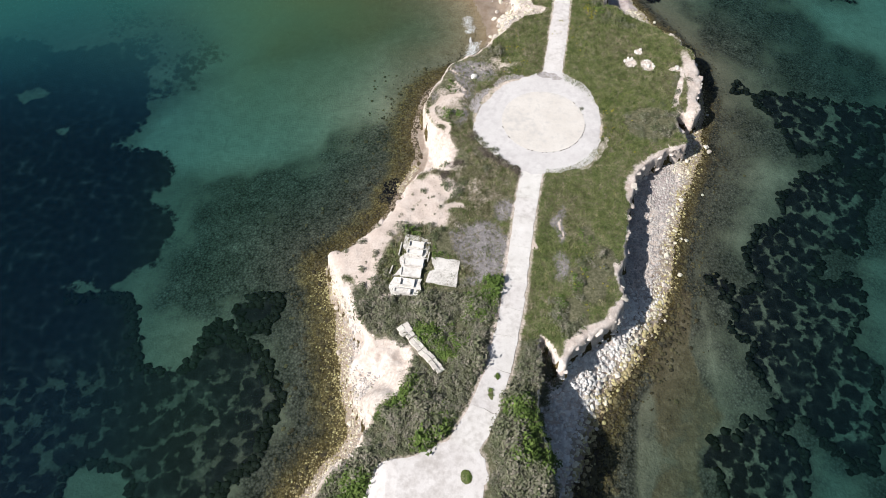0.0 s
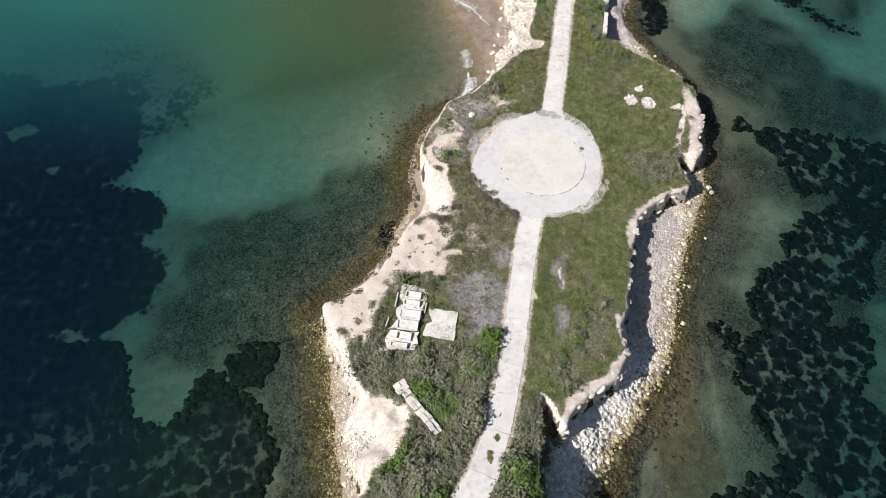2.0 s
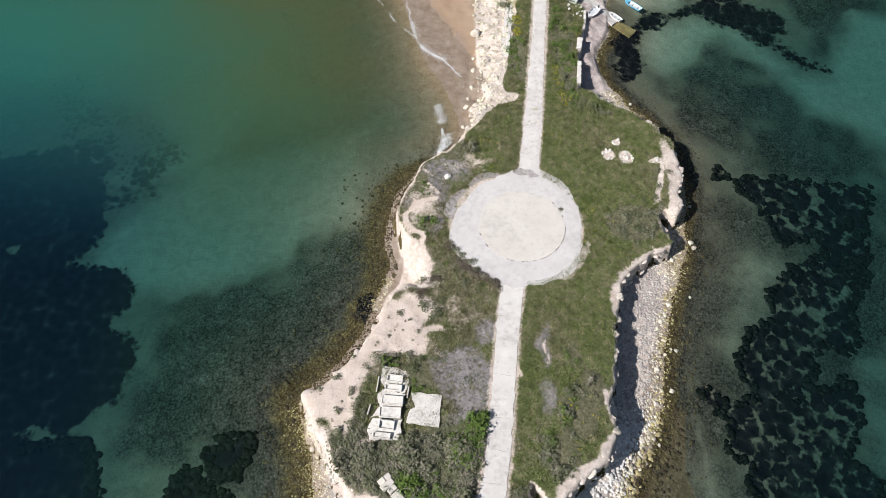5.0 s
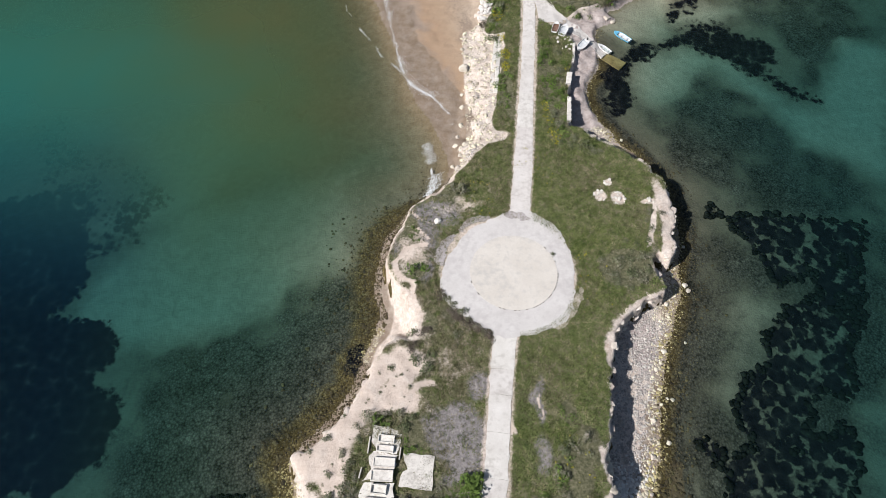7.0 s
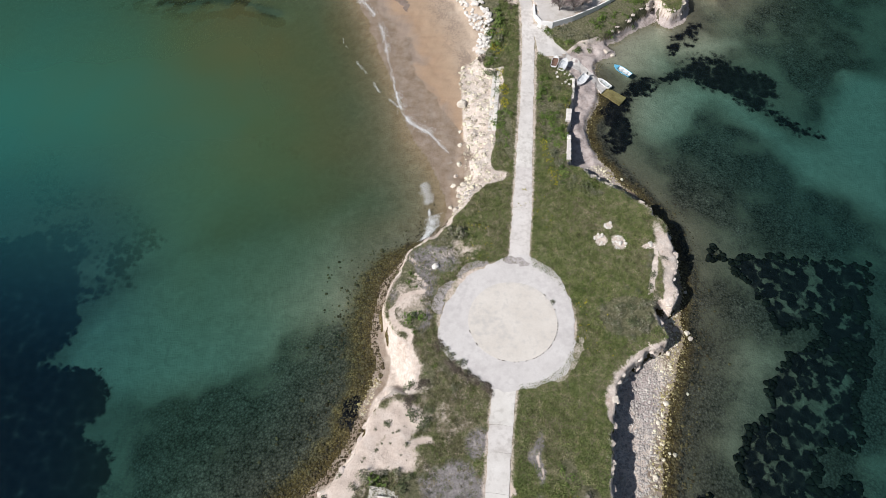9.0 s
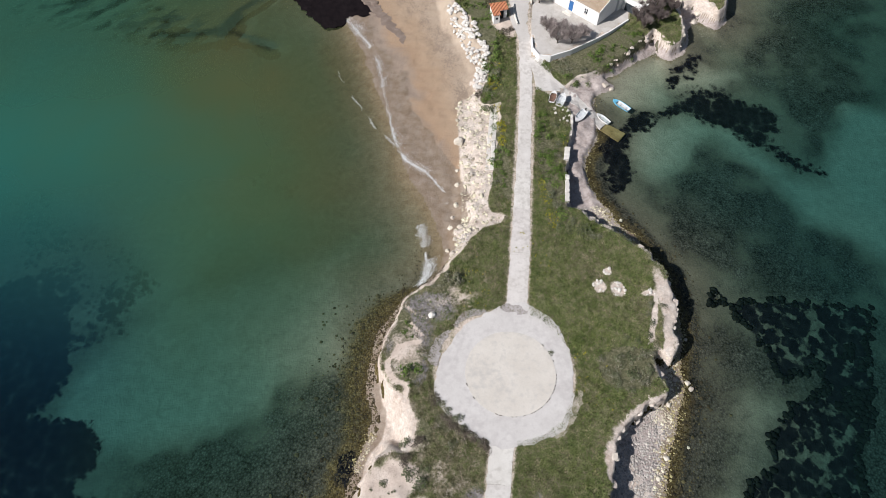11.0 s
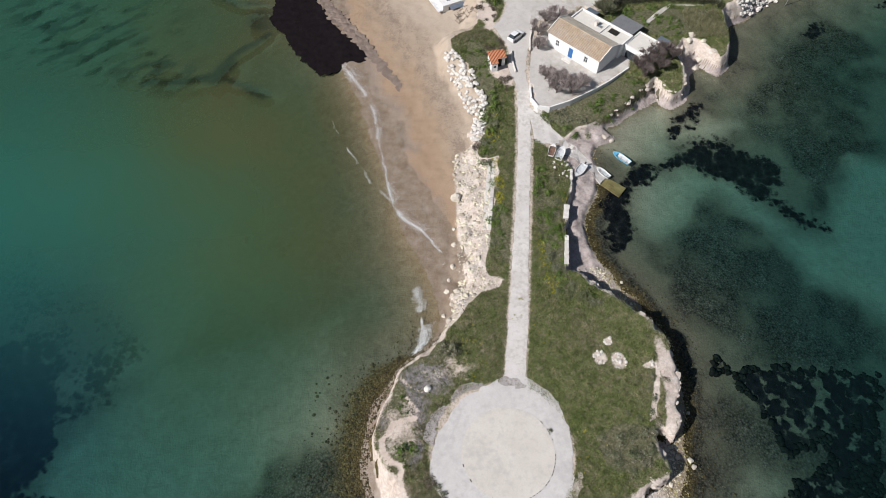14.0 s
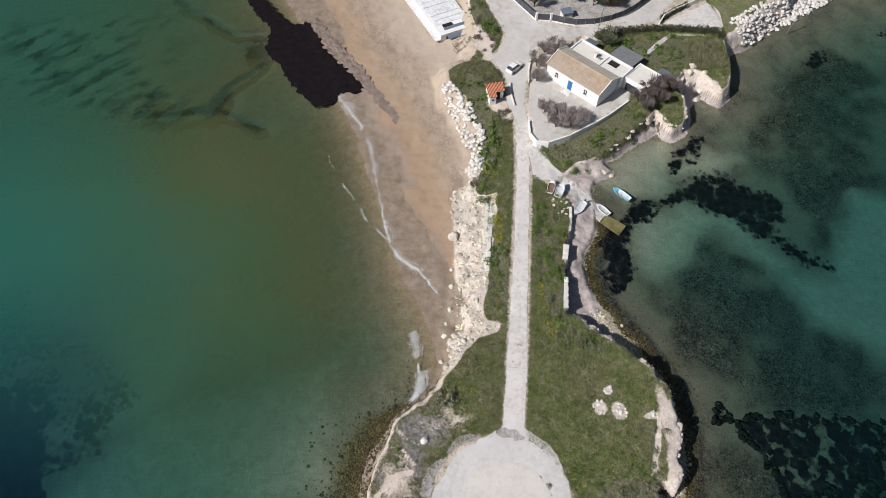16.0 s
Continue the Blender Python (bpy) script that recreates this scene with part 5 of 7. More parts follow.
# rip-rap on the sand beach and along the far shore
for _ in range(1500):
    x, y = rng.uniform(19, 28), rng.uniform(133, 157)
    lo, hi = np.interp(y, [133, 138, 142, 148, 152, 157], [22.2, 22.6, 22.2, 20.8, 19.8, 19.4]), np.interp(y, [133, 138, 142, 148, 152, 157], [24.6, 25.4, 26.4, 25.2, 24.2, 21.2])
    if lo < x < hi and rng.random() < 0.30:
        lay(RIP_MESH, x, y, rng.uniform(0.55, 1.0), "white angular rip-rap block on the beach slope", "armour stone", "rip-rap on the beach", 0.25, "armour_stone", rng.uniform(1.0, 1.4))
RIPS = [stone_shape(40 + k, 0.34, 0.75, 1, 0.75) for k in range(7)]
rest = []
for k in range(520):
    u, v = rng.random(), rng.uniform(-2.8, 2.8)
    x, y, s = 87 + u * 31 - 0.5 * v, 167 + u * 17 + 0.87 * v, rng.uniform(0.55, 0.95)
    if k < 90:
        lay(RIP_MESH, x, y, s, "grey-white rip-rap block protecting the far shore", "armour stone", "rip-rap along the shore", 0.3, "armour_stone", rng.uniform(1.0, 1.5))
    else:
        rest.append([rng.randrange(7), x, y, land(x, y) + 0.3 * s, rng.uniform(0, 6.28), rng.uniform(-0.3, 0.3), s * rng.uniform(1.0, 1.5), s, s * rng.uniform(0.8, 1.05)])
scatter("rip_rap", RIPS, rest, M_WHITESTONE, "grey-white rip-rap blocks along the far shore", "rip-rap")

# white rubble heaps on the grass
for cx, cy, r, n in [(35.6, 85.2, 1.1, 18), (38.3, 84.4, 1.2, 20), (37.5, 87.7, 0.7, 9), (42.8, 83.2, 1.0, 9)]:
    for k in range(n):
        a, d = rng.uniform(0, 6.28), r * math.sqrt(rng.random())
        lay(RIP_MESH, cx + d * math.cos(a), cy + 1.1 * d * math.sin(a), rng.uniform(0.2, 0.55), "white chalky stone in a rubble heap on grass", "stone", "rubble heaps", 0.15 + 0.25 * (1 - d / r), "rubble_stone")
lay(RIP_MESH, 8.8, 83.3, 1.3, "single white flat stone on dry grass", "stone", "", 0.1, "flat_stone")

# broken rock on the white bank above the sand
rows = []
for _ in range(2600):
    x, y = rng.uniform(12, 27), rng.uniform(93, 134)
    dt = sample(D_TOP, x, y)
    if -8.5 < dt < -0.4 and sample(SAND, x, y) < 0.6:
        s = 0.16 + 0.6 * rng.random() ** 4
        rows.append([rng.randrange(7), x, y, land(x, y) + 0.02, rng.uniform(0, 6.28), rng.uniform(-0.4, 0.4), s * rng.uniform(0.9, 1.6), s, s * rng.uniform(0.6, 1.0)])
scatter("scree", RIPS, rows, M_PEBBLE, "pale broken rock and scree on the eroded bank", "scree")

# jagged blocks of limestone that crop out along the brow
rows = []
CRAGS = [stone_shape(70 + k, 0.36, 0.5, 1, 0.85) for k in range(6)]
for line, chance in ((BROW_E[8:], 0.55), (BROW_W[2:40], 0.4), (BROW_NE[14:26], 0.6)):
    for a, b in zip(line, line[1:]):
        for _ in range(int(math.dist(a, b) / 0.42)):
            if rng.random() > chance:
                continue
            u = rng.random()
            x, y = a[0] + (b[0] - a[0]) * u + rng.gauss(0, 0.3), a[1] + (b[1] - a[1]) * u + rng.gauss(0, 0.3)
            s = 0.35 + 0.9 * rng.random() ** 2
            z = float(top_height(np.array([x]), np.array([y]))[0])
            rows.append([rng.randrange(6), x, y, min(land(x, y), z) - 0.16 * s, rng.uniform(0, 6.28), rng.uniform(-0.18, 0.18), s * rng.uniform(0.9, 1.7), s, s * rng.uniform(0.6, 1.1)])
M_CRAG = mottled("weathered_limestone", (0.42, 0.345, 0.285), (0.72, 0.655, 0.59), 0.9, 5.0, 0.92, 0.04, per_island=0.14)
scatter("cliff_rocks", CRAGS, rows, M_CRAG, "jagged pale limestone blocks along the cliff brow", "rocks")


# ---- plants ----
def foliage(name, stops, per="island", rough=0.85, lush=None, vary=0.35):
    m, nt, p = blank(name, rough, 0.2)
    g = nt.nodes.new("ShaderNodeNewGeometry").outputs["Random Per Island"]
    spot = calc(nt, "ADD", calc(nt, "MULTIPLY", calc(nt, "SUBTRACT", tex(nt, 0.9, 3, 0.6), 0.5), 2.0), 0.5, clamp=True)
    v = calc(nt, "ADD", calc(nt, "MULTIPLY", g, vary), calc(nt, "MULTIPLY", spot, 1 - vary))
    if per == "object":
        v = calc(nt, "ADD", calc(nt, "MULTIPLY", v, 0.7), calc(nt, "MULTIPLY", nt.nodes.new("ShaderNodeObjectInfo").outputs["Random"], 0.3))
    c = ramp(nt, v, stops)
    if lush:
        c = mixc(nt, ramp(nt, tex(nt, 0.20, 5, 0.65, 0.6), [(0.42, (0, 0, 0)), (0.60, (1, 1, 1))]), c, ramp(nt, v, lush))
    nt.links.new(c, p.inputs["Base Color"])
    return m


M_SCRUB = foliage("scrub_leaves", [(0.12, (0.042, 0.054, 0.024)), (0.36, (0.092, 0.110, 0.054)), (0.55, (0.145, 0.148, 0.092)), (0.72, (0.21, 0.195, 0.15)), (0.9, (0.30, 0.265, 0.22))], "object")
M_GREEN = foliage("fresh_leaves", [(0.15, (0.040, 0.070, 0.014)), (0.5, (0.090, 0.140, 0.030)), (0.85, (0.18, 0.22, 0.065))], "object")
M_GRASS = foliage("grass_blades", [(0.12, (0.066, 0.096, 0.030)), (0.42, (0.125, 0.158, 0.052)), (0.62, (0.185, 0.190, 0.088)), (0.88, (0.30, 0.27, 0.17))], lush=[(0.12, (0.046, 0.074, 0.020)), (0.45, (0.098, 0.132, 0.036)), (0.70, (0.165, 0.185, 0.066)), (0.9, (0.27, 0.25, 0.12))], vary=0.22)
M_DRYGRASS = foliage("dry_grass", [(0.12, (0.075, 0.078, 0.036)), (0.42, (0.140, 0.132, 0.070)), (0.62, (0.205, 0.185, 0.115)), (0.88, (0.32, 0.28, 0.20))], vary=0.25)
M_YELLOW = foliage("yellow_flowers", [(0.2, (0.16, 0.17, 0.02)), (0.6, (0.40, 0.36, 0.02)), (0.9, (0.55, 0.48, 0.03))])
M_TWIG = foliage("bare_twigs", [(0.2, (0.20, 0.165, 0.155)), (0.6, (0.32, 0.275, 0.26)), (0.9, (0.44, 0.39, 0.36))])
M_BARK = mottled("bark", (0.06, 0.045, 0.035), (0.14, 0.11, 0.09), 4, 20, 0.95, 0.02)
M_REED = foliage("dry_reeds", [(0.2, (0.12, 0.12, 0.06)), (0.6, (0.24, 0.23, 0.13)), (0.9, (0.36, 0.34, 0.22))])


def clump_shape(seed, n, leaf, flat=0.6, fill=0.55):
    """A dome of many small leaf faces, open and uneven, about 1 m across."""
    r = random.Random(seed)
    V, T = [], []
    lobes = [(r.uniform(-0.3, 0.3), r.uniform(-0.3, 0.3), r.uniform(0.22, 0.36)) for _ in range(5)]
    for _ in range(n):
        lx, ly, lr = lobes[r.randrange(5)]
        a, e = r.uniform(0, math.tau), math.asin(r.uniform(-0.1, 1))
        d = lr * r.uniform(fill, 1.08)
        c = Vector((lx + d * math.cos(a) * math.cos(e), ly + d * math.sin(a) * math.cos(e), (0.12 + d * math.sin(e) * 1.5) * flat * 1.5))
        nrm = Vector((math.cos(a) * math.cos(e), math.sin(a) * math.cos(e), math.sin(e) + 0.5)) + Vector((r.uniform(-0.7, 0.7), r.uniform(-0.7, 0.7), r.uniform(-0.5, 0.7)))
        q = nrm.to_track_quat("Z", "Y")
        s, w, t = leaf * r.uniform(0.6, 1.3), leaf * r.uniform(0.35, 0.8), r.uniform(0, math.tau)
        b = len(V)
        for px, py in ((-s, 0), (0, -w), (s, 0), (0, w)):
            V.append((c + q @ Vector((px * math.cos(t) - py * math.sin(t), px * math.sin(t) + py * math.cos(t), 0)))[:])
        T += [(b, b + 1, b + 2), (b, b + 2, b + 3)]
    return np.array(V), np.array(T)


CLUMPS = [clump_shape(k, 60, 0.085) for k in range(6)]
FINE = [clump_shape(30 + k, 120, 0.07) for k in range(5)]
SHRUB_MESH = [mesh_from("shrub", *FINE[k], M_SCRUB) for k in range(5)]
FRESH_MESH = [mesh_from("shrub", *FINE[k], M_GREEN) for k in range(5)]
rng = random.Random(21)


def shrub(x, y, size, fresh=False, label=""):
    ob = new("shrub", rng.choice(FRESH_MESH if fresh else SHRUB_MESH))
    ob.matrix_world = pose(x, y, land(x, y) - 0.05, 0, 0, rng.uniform(0, 360)) @ Matrix.Diagonal((size, size * rng.uniform(0.8, 1.15), size * rng.uniform(0.55, 0.8), 1))
    return tagged(ob, label or ("bright green low shrub growing on the headland" if fresh else "grey-green dry coastal shrub on bare soil"), "shrub", "shrubs")


for x, y, s in [(3.2, 59.6, 2.4), (4.9, 58.5, 2.2), (-0.2, 58.7, 1.4), (5.6, 60.2, 1.6), (1.3, 50.3, 2.0), (2.2, 51.4, 1.6), (3.4, 64.1, 1.9), (8.6, 69.0, 1.8), (9.4, 67.6, 1.7), (10.5, 66.4, 1.9), (11.4, 65.2, 1.6), (12.4, 63.8, 1.5),
                (13.2, 62.9, 1.2), (20.2, 42.4, 2.3), (21.1, 44.9, 2.1), (20.0, 39.8, 1.6), (35.5, 72.6, 2.3), (36.8, 70.2, 2.4), (38.4, 69.2, 2.0), (37.2, 73.0, 1.9), (34.2, 70.6, 1.8), (39.6, 70.6, 1.8), (9.3, 62.8, 1.7), (-8.9, 49.7, 1.5),
                (-11.0, 48.4, 1.1), (42.6, 81.2, 1.5), (41.8, 79.6, 1.3), (41.9, 77.8, 1.6), (41.2, 76.2, 1.4), (41.6, 74.4, 1.5), (44.2, 80.6, 1.5), (33.0, 73.2, 1.5), (40.6, 73.2, 1.6), (39.2, 75.4, 1.3), (37.6, 76.2, 1.2), (34.6, 69.4, 1.6), (-6.6, 52.6, 0.9), (-1.8, 55.4, 0.8), (2.2, 55.8, 0.9)]:
    shrub(x, y, s)
for x, y, s in [(-9.3, 40.6, 1.9), (-8.6, 42.6, 1.7), (-7.0, 43.4, 1.8), (-5.6, 44.6, 1.6), (-6.2, 46.0, 1.7), (-6.8, 47.6, 1.5), (-4.6, 49.2, 1.4), (-3.4, 52.2, 1.8), (-1.2, 52.4, 1.8), (0.8, 52.0, 1.6), (-5.0, 51.0, 1.2), (-7.9, 38.0, 1.8), (-6.2, 36.6, 2.2), (-5.0, 35.8, 1.9), (-8.6, 45.2, 1.2)]:
    shrub(x, y, s)
for x, y, s in [(24.6, 127.2, 2.6), (23.6, 112.3, 2.1), (22.6, 108.6, 2.0), (23.9, 115.6, 1.6), (33.4, 113.2, 2.2), (31.6, 104.5, 2.4), (32.3, 102, 2.2), (32.8, 99.7, 2.2), (31.6, 108.3, 2.1), (37.0, 118.2, 1.9), (34.6, 124.3, 2.2), (33.4, 96.6, 2.0), (35.6, 96.0, 2.6), (34.4, 98.2, 2.0), (34.0, 110.4, 2.0), (33.2, 106.6, 2.0),
                (35.6, 116.4, 1.8), (36.2, 121.4, 1.9), (32.6, 101.0, 1.8), (33.8, 103.4, 1.9), (34.2, 108.4, 1.7), (33.0, 112.0, 1.6), (34.8, 113.6, 1.8), (31.8, 97.6, 1.7), (36.8, 95.2, 1.9), (37.8, 94.6, 1.8), (24.2, 110.4, 1.6), (25.2, 126.0, 1.8), (24.8, 130.6, 1.9), (25.6, 132.4, 1.7), (25.6, 121.4, 1.5), (25.0, 124.6, 1.7), (42.6, 132.8, 2.2), (41.0, 133.8, 2.2), (44.6, 135.2, 2.0)]:
    shrub(x, y, s, rng.random() < 0.5, "dense green shrub beside the narrow road")

BROWN_MESH = [mesh_from("shrub", *FINE[k], foliage("brown_shrub_leaves", [(0.12, (0.040, 0.033, 0.025)), (0.45, (0.095, 0.078, 0.060)), (0.75, (0.165, 0.140, 0.110)), (0.92, (0.25, 0.215, 0.175))], "object")) for k in range(2)]


def brown_shrub(x, y, size, label):
    ob = new("shrub", BROWN_MESH[rng.randrange(2)])
    ob.matrix_world = pose(x, y, land(x, y) - 0.05, 0, 0, rng.uniform(0, 360)) @ Matrix.Diagonal((size, size * rng.uniform(0.8, 1.15), size * rng.uniform(0.5, 0.75), 1))
    return tagged(ob, label, "shrub", "brown shrubs")


for a, b, n in [((7.9, 70.2), (8.0, 68.6), 3), ((8.9, 67.0), (10.6, 65.2), 6), ((10.6, 65.2), (14.4, 62.0), 11)]:
    for k in range(n):
        u = (k + rng.random()) / n
        brown_shrub(a[0] + (b[0] - a[0]) * u + rng.uniform(-0.3, 0.3), a[1] + (b[1] - a[1]) * u + rng.uniform(-0.3, 0.3), rng.uniform(1.1, 1.7), "dark brown shrub crowding the edge of the turning circle")
for cx, cy, r, n in [(31.2, 146.6, 1.4, 7), (29.4, 154.6, 2.2, 9), (31.6, 157.2, 1.6, 6), (30.2, 168.5, 2.0, 10), (31.0, 174.5, 1.6, 8), (23.6, 131.0, 1.3, 4), (25.6, 139.4, 1.2, 5), (2.8, 63.0, 1.2, 3), (5.4, 63.4, 0.8, 2)]:
    for _ in range(n):
        a, d = rng.uniform(0, 6.28), r * math.sqrt(rng.random())
        brown_shrub(cx + d * math.cos(a), cy + 1.6 * d * math.sin(a), rng.uniform(1.0, 1.9), "brown withered shrub on the roadside bank")

# small dry tufts dotted over the bare soil
rows = []
for _ in range(9000):
    x, y = rng.uniform(-13, 22), rng.uniform(26, 92)
    if sample(SOIL, x, y) + 0.6 * sample(HEATH, x, y) > 0.4 and sample(D_TOP, x, y) > 0.2 and sample(D_ROAD, x, y) > 0.3 and rng.random() < 0.13:
        s = 0.12 + 0.5 * rng.random() ** 3
        rows.append([rng.randrange(6), x, y, land(x, y) - 0.02, rng.uniform(0, 6.28), 0, s, s, s * 0.6])
scatter("dry_tufts", CLUMPS, rows, M_SCRUB, "small dry tufts dotted over bare soil", "tufts")

# the turning circle's lone bush
lone = new("bush", SHRUB_MESH[1])
lone.matrix_world = pose(25.7, 75.0, 3.65, 0, 0, 40) @ Matrix.Diagonal((1.0, 1.0, 0.7, 1))
tagged(lone, "small dark bush growing from the turning circle's kerb", "bush")

# thicket over the south and the slopes
LUMPS, PATCHES = fbm(GX, GY, 3.2, 3, 83), fbm(GX, GY, 7, 3, 81)
rows, fresh_rows = [], []
for k in range(34000):
    x, y = (rng.uniform(-14, 90), rng.uniform(2, 186)) if k % 2 else (rng.uniform(-12, 18), rng.uniform(8, 46))
    sc = sample(SCRUB, x, y)
    if sc < 0.4:
        continue
    lump = sample(LUMPS, x, y)
    if rng.random() > sc * (0.2 + 3.2 * max(0, lump - 0.28)) or sample(D_ROAD, x, y) < 0.5 or sample(D_TOP, x, y) < -1.5 or sample(SOIL, x, y) > 0.5:
        continue
    if -4.4 < x < 4.6 and 41 < y < 50.6 and (x < -0.2 or y < 46.6) or seg_dist(np.array([x]), np.array([y]), [(-3.6, 36.4), (1.6, 29.8)])[0] < 1.0:
        continue
    s = 0.5 + (0.5 + 2.2 * max(0, lump - 0.3)) * 1.6 * rng.random() ** 1.6
    row = [rng.randrange(6), x, y, land(x, y) - 0.08, rng.uniform(0, 6.28), rng.uniform(-0.15, 0.15), s, s * rng.uniform(0.8, 1.2), s * rng.uniform(0.65, 1.2)]
    row[8] *= 0.7 + 1.2 * max(0, lump - 0.35)
    g = sample(PATCHES, x, y)
    (fresh_rows if g + 0.12 * rng.random() > (0.57 if y < 60 else 0.2 if x > 57 and y > 156 else 0.50) else rows).append(row)
scatter("thicket", CLUMPS, rows, M_SCRUB, "dense grey-green maquis thicket of low bushes", "thicket")
scatter("green_thicket", CLUMPS, fresh_rows, M_GREEN, "fresh green low bushes among the maquis", "thicket")

# grass tufts
TUFTS = []
for k in range(5):
    r, V, T = random.Random(60 + k), [], []
    for _ in range(5):
        a, l, b = r.uniform(0, math.tau), r.uniform(0.08, 0.22), len(V)
        x, y = r.uniform(-0.2, 0.2), r.uniform(-0.2, 0.2)
        w = Vector((-math.sin(a), math.cos(a), 0)) * 0.045
        V += [(x + w.x, y + w.y, 0), (x - w.x, y - w.y, 0), (x + math.cos(a) * l, y + math.sin(a) * l, r.uniform(0.12, 0.34))]
        T.append((b, b + 1, b + 2))
    TUFTS.append((np.array(V), np.array(T)))
rows, dry_rows = [], []
while len(rows) + len(dry_rows) < 44000:
    x, y = rng.uniform(-13, 84), rng.uniform(8, 186)
    if sample(D_TOP, x, y) < 0.1 or sample(D_ROAD, x, y) < 0.15 or sample(SOIL, x, y) > 0.5 or sample(SCRUB, x, y) > 0.6 or sample(ROCK, x, y) > 0.35 or rng.random() < 0.8 * sample(HEATH, x, y):
        continue
    s = rng.uniform(0.7, 1.5)
    row = [rng.randrange(5), x, y, land(x, y) - 0.02, rng.uniform(0, 6.28), 0, s, s, s * rng.uniform(0.6, 1.2)]
    parched = (0.75 if x < 14 and y < 92 else 0.12) + 0.5 * sample(SOIL, x, y) + 1.6 * (sample(PATCHES, x, y) - 0.5)
    (dry_rows if rng.random() < parched else rows).append(row)
scatter("grass", TUFTS, rows, M_GRASS, "rough green grass with dry straw tufts", "grass")
scatter("dry_grass", TUFTS, dry_rows, M_DRYGRASS, "olive-brown parched grass on the thin soil", "grass")
rows = []
for cx, cy, r, n in [(25.9, 122, 0.9, 130), (25.4, 118.3, 0.8, 90), (25.9, 127.2, 0.7, 60), (25.9, 133.6, 1.0, 90), (30.8, 104, 1.0, 45), (31.0, 99.5, 1.2, 60), (30.8, 107, 0.8, 30), (27.2, 135, 1.2, 30), (37, 117, 1.0, 14), (16, 88, 3, 30), (26, 92, 3, 25), (31, 70, 3, 25), (22, 42, 3, 20), (27, 137.5, 1.2, 25)]:
    for _ in range(n):
        a, d = rng.uniform(0, 6.28), r * math.sqrt(rng.random())
        x, y = cx + d * math.cos(a), cy + 1.8 * d * math.sin(a)
        s = rng.uniform(0.15, 0.4)
        rows.append([rng.randrange(6), x, y, land(x, y) + 0.12, rng.uniform(0, 6.28), 0, s, s, s * 0.7])
scatter("wildflowers", CLUMPS, rows, M_YELLOW, "yellow wildflowers in the verge", "flowers")


def bare_tree(x, y, height, spread_r, label, seed, material=None, leaves=260):
    """A leafless shrubby tree: short trunk, forking limbs and a haze of twigs."""
    r = random.Random(seed)
    root = thing("tree", label, "tree", (x, y, land(x, y) - 0.05), 0)
    bm = bmesh.new()
    tips = []
    fork = Vector((0.05, 0.05, height * 0.25))
    tube(bm, (0, 0, 0), fork, 0.16, 0.12)
    part("trunk", bm, M_BARK, root)
    bm = bmesh.new()
    for k in range(7):
        a = k * math.tau / 7 + r.uniform(-0.4, 0.4)
        d = spread_r * r.uniform(0.4, 0.75)
        mid = fork + Vector((math.cos(a) * d * 0.55, math.sin(a) * d * 0.55, height * r.uniform(0.25, 0.4)))
        end = mid + Vector((math.cos(a) * d * 0.6, math.sin(a) * d * 0.6, height * r.uniform(0.15, 0.4)))
        tube(bm, fork, mid, 0.09, 0.055, 5)
        tube(bm, mid, end, 0.055, 0.02, 5)
        for _ in range(3):
            b2 = mid.lerp(end, r.uniform(0.2, 0.9))
            e2 = b2 + Vector((r.uniform(-1, 1), r.uniform(-1, 1), r.uniform(0.2, 0.9))) * spread_r * 0.32
            tube(bm, b2, e2, 0.03, 0.01, 4)
            tips.append((b2, e2))
        tips.append((mid, end))
    part("limbs", bm, M_BARK, root)
    bm = bmesh.new()
    for _ in range(leaves):
        a, b = tips[r.randrange(len(tips))]
        p = a.lerp(b, r.uniform(0.2, 1.1)) + Vector((r.gauss(0, 1), r.gauss(0, 1), r.gauss(0, 0.6))) * spread_r * 0.13
        d = (p - Vector((0, 0, height * 0.2))).normalized() + Vector((r.uniform(-0.6, 0.6), r.uniform(-0.6, 0.6), r.uniform(-0.2, 0.6)))
        d.normalize()
        side = d.cross(Vector((r.uniform(-1, 1), r.uniform(-1, 1), r.uniform(-1, 1)))).normalized()
        l = r.uniform(0.25, 0.6)
        vs = [bm.verts.new(p - side * 0.018), bm.verts.new(p + side * 0.018), bm.verts.new(p + d * l + side * 0.05), bm.verts.new(p + d * l * 1.1 - side * 0.03)]
        bm.faces.new(vs)
    part("crown", bm, material or M_TWIG, root, "haze of bare grey-brown twigs" if not material else "")
    return root


for k, (x, y, h, s) in enumerate([(40.0, 159.6, 2.6, 1.7), (42.2, 162.6, 2.8, 2.0), (44.8, 163.4, 2.6, 1.8), (39.4, 155.8, 2.2, 1.5), (39.2, 146.6, 2.2, 1.5), (40.6, 142.4, 2.6, 2.0), (43.6, 142.2, 2.6, 2.1), (42.2, 144.4, 2.4, 1.8), (40.2, 144.6, 2.2, 1.4), (45.8, 143.6, 2.0, 1.5)]):
    bare_tree(x, y, h, s * 1.2, "leafless grey-brown tamarisk tree beside the white house", 100 + k, leaves=1500)
M_DARKTWIG = foliage("dark_twigs", [(0.2, (0.10, 0.08, 0.076)), (0.6, (0.17, 0.14, 0.13)), (0.9, (0.25, 0.215, 0.195))])
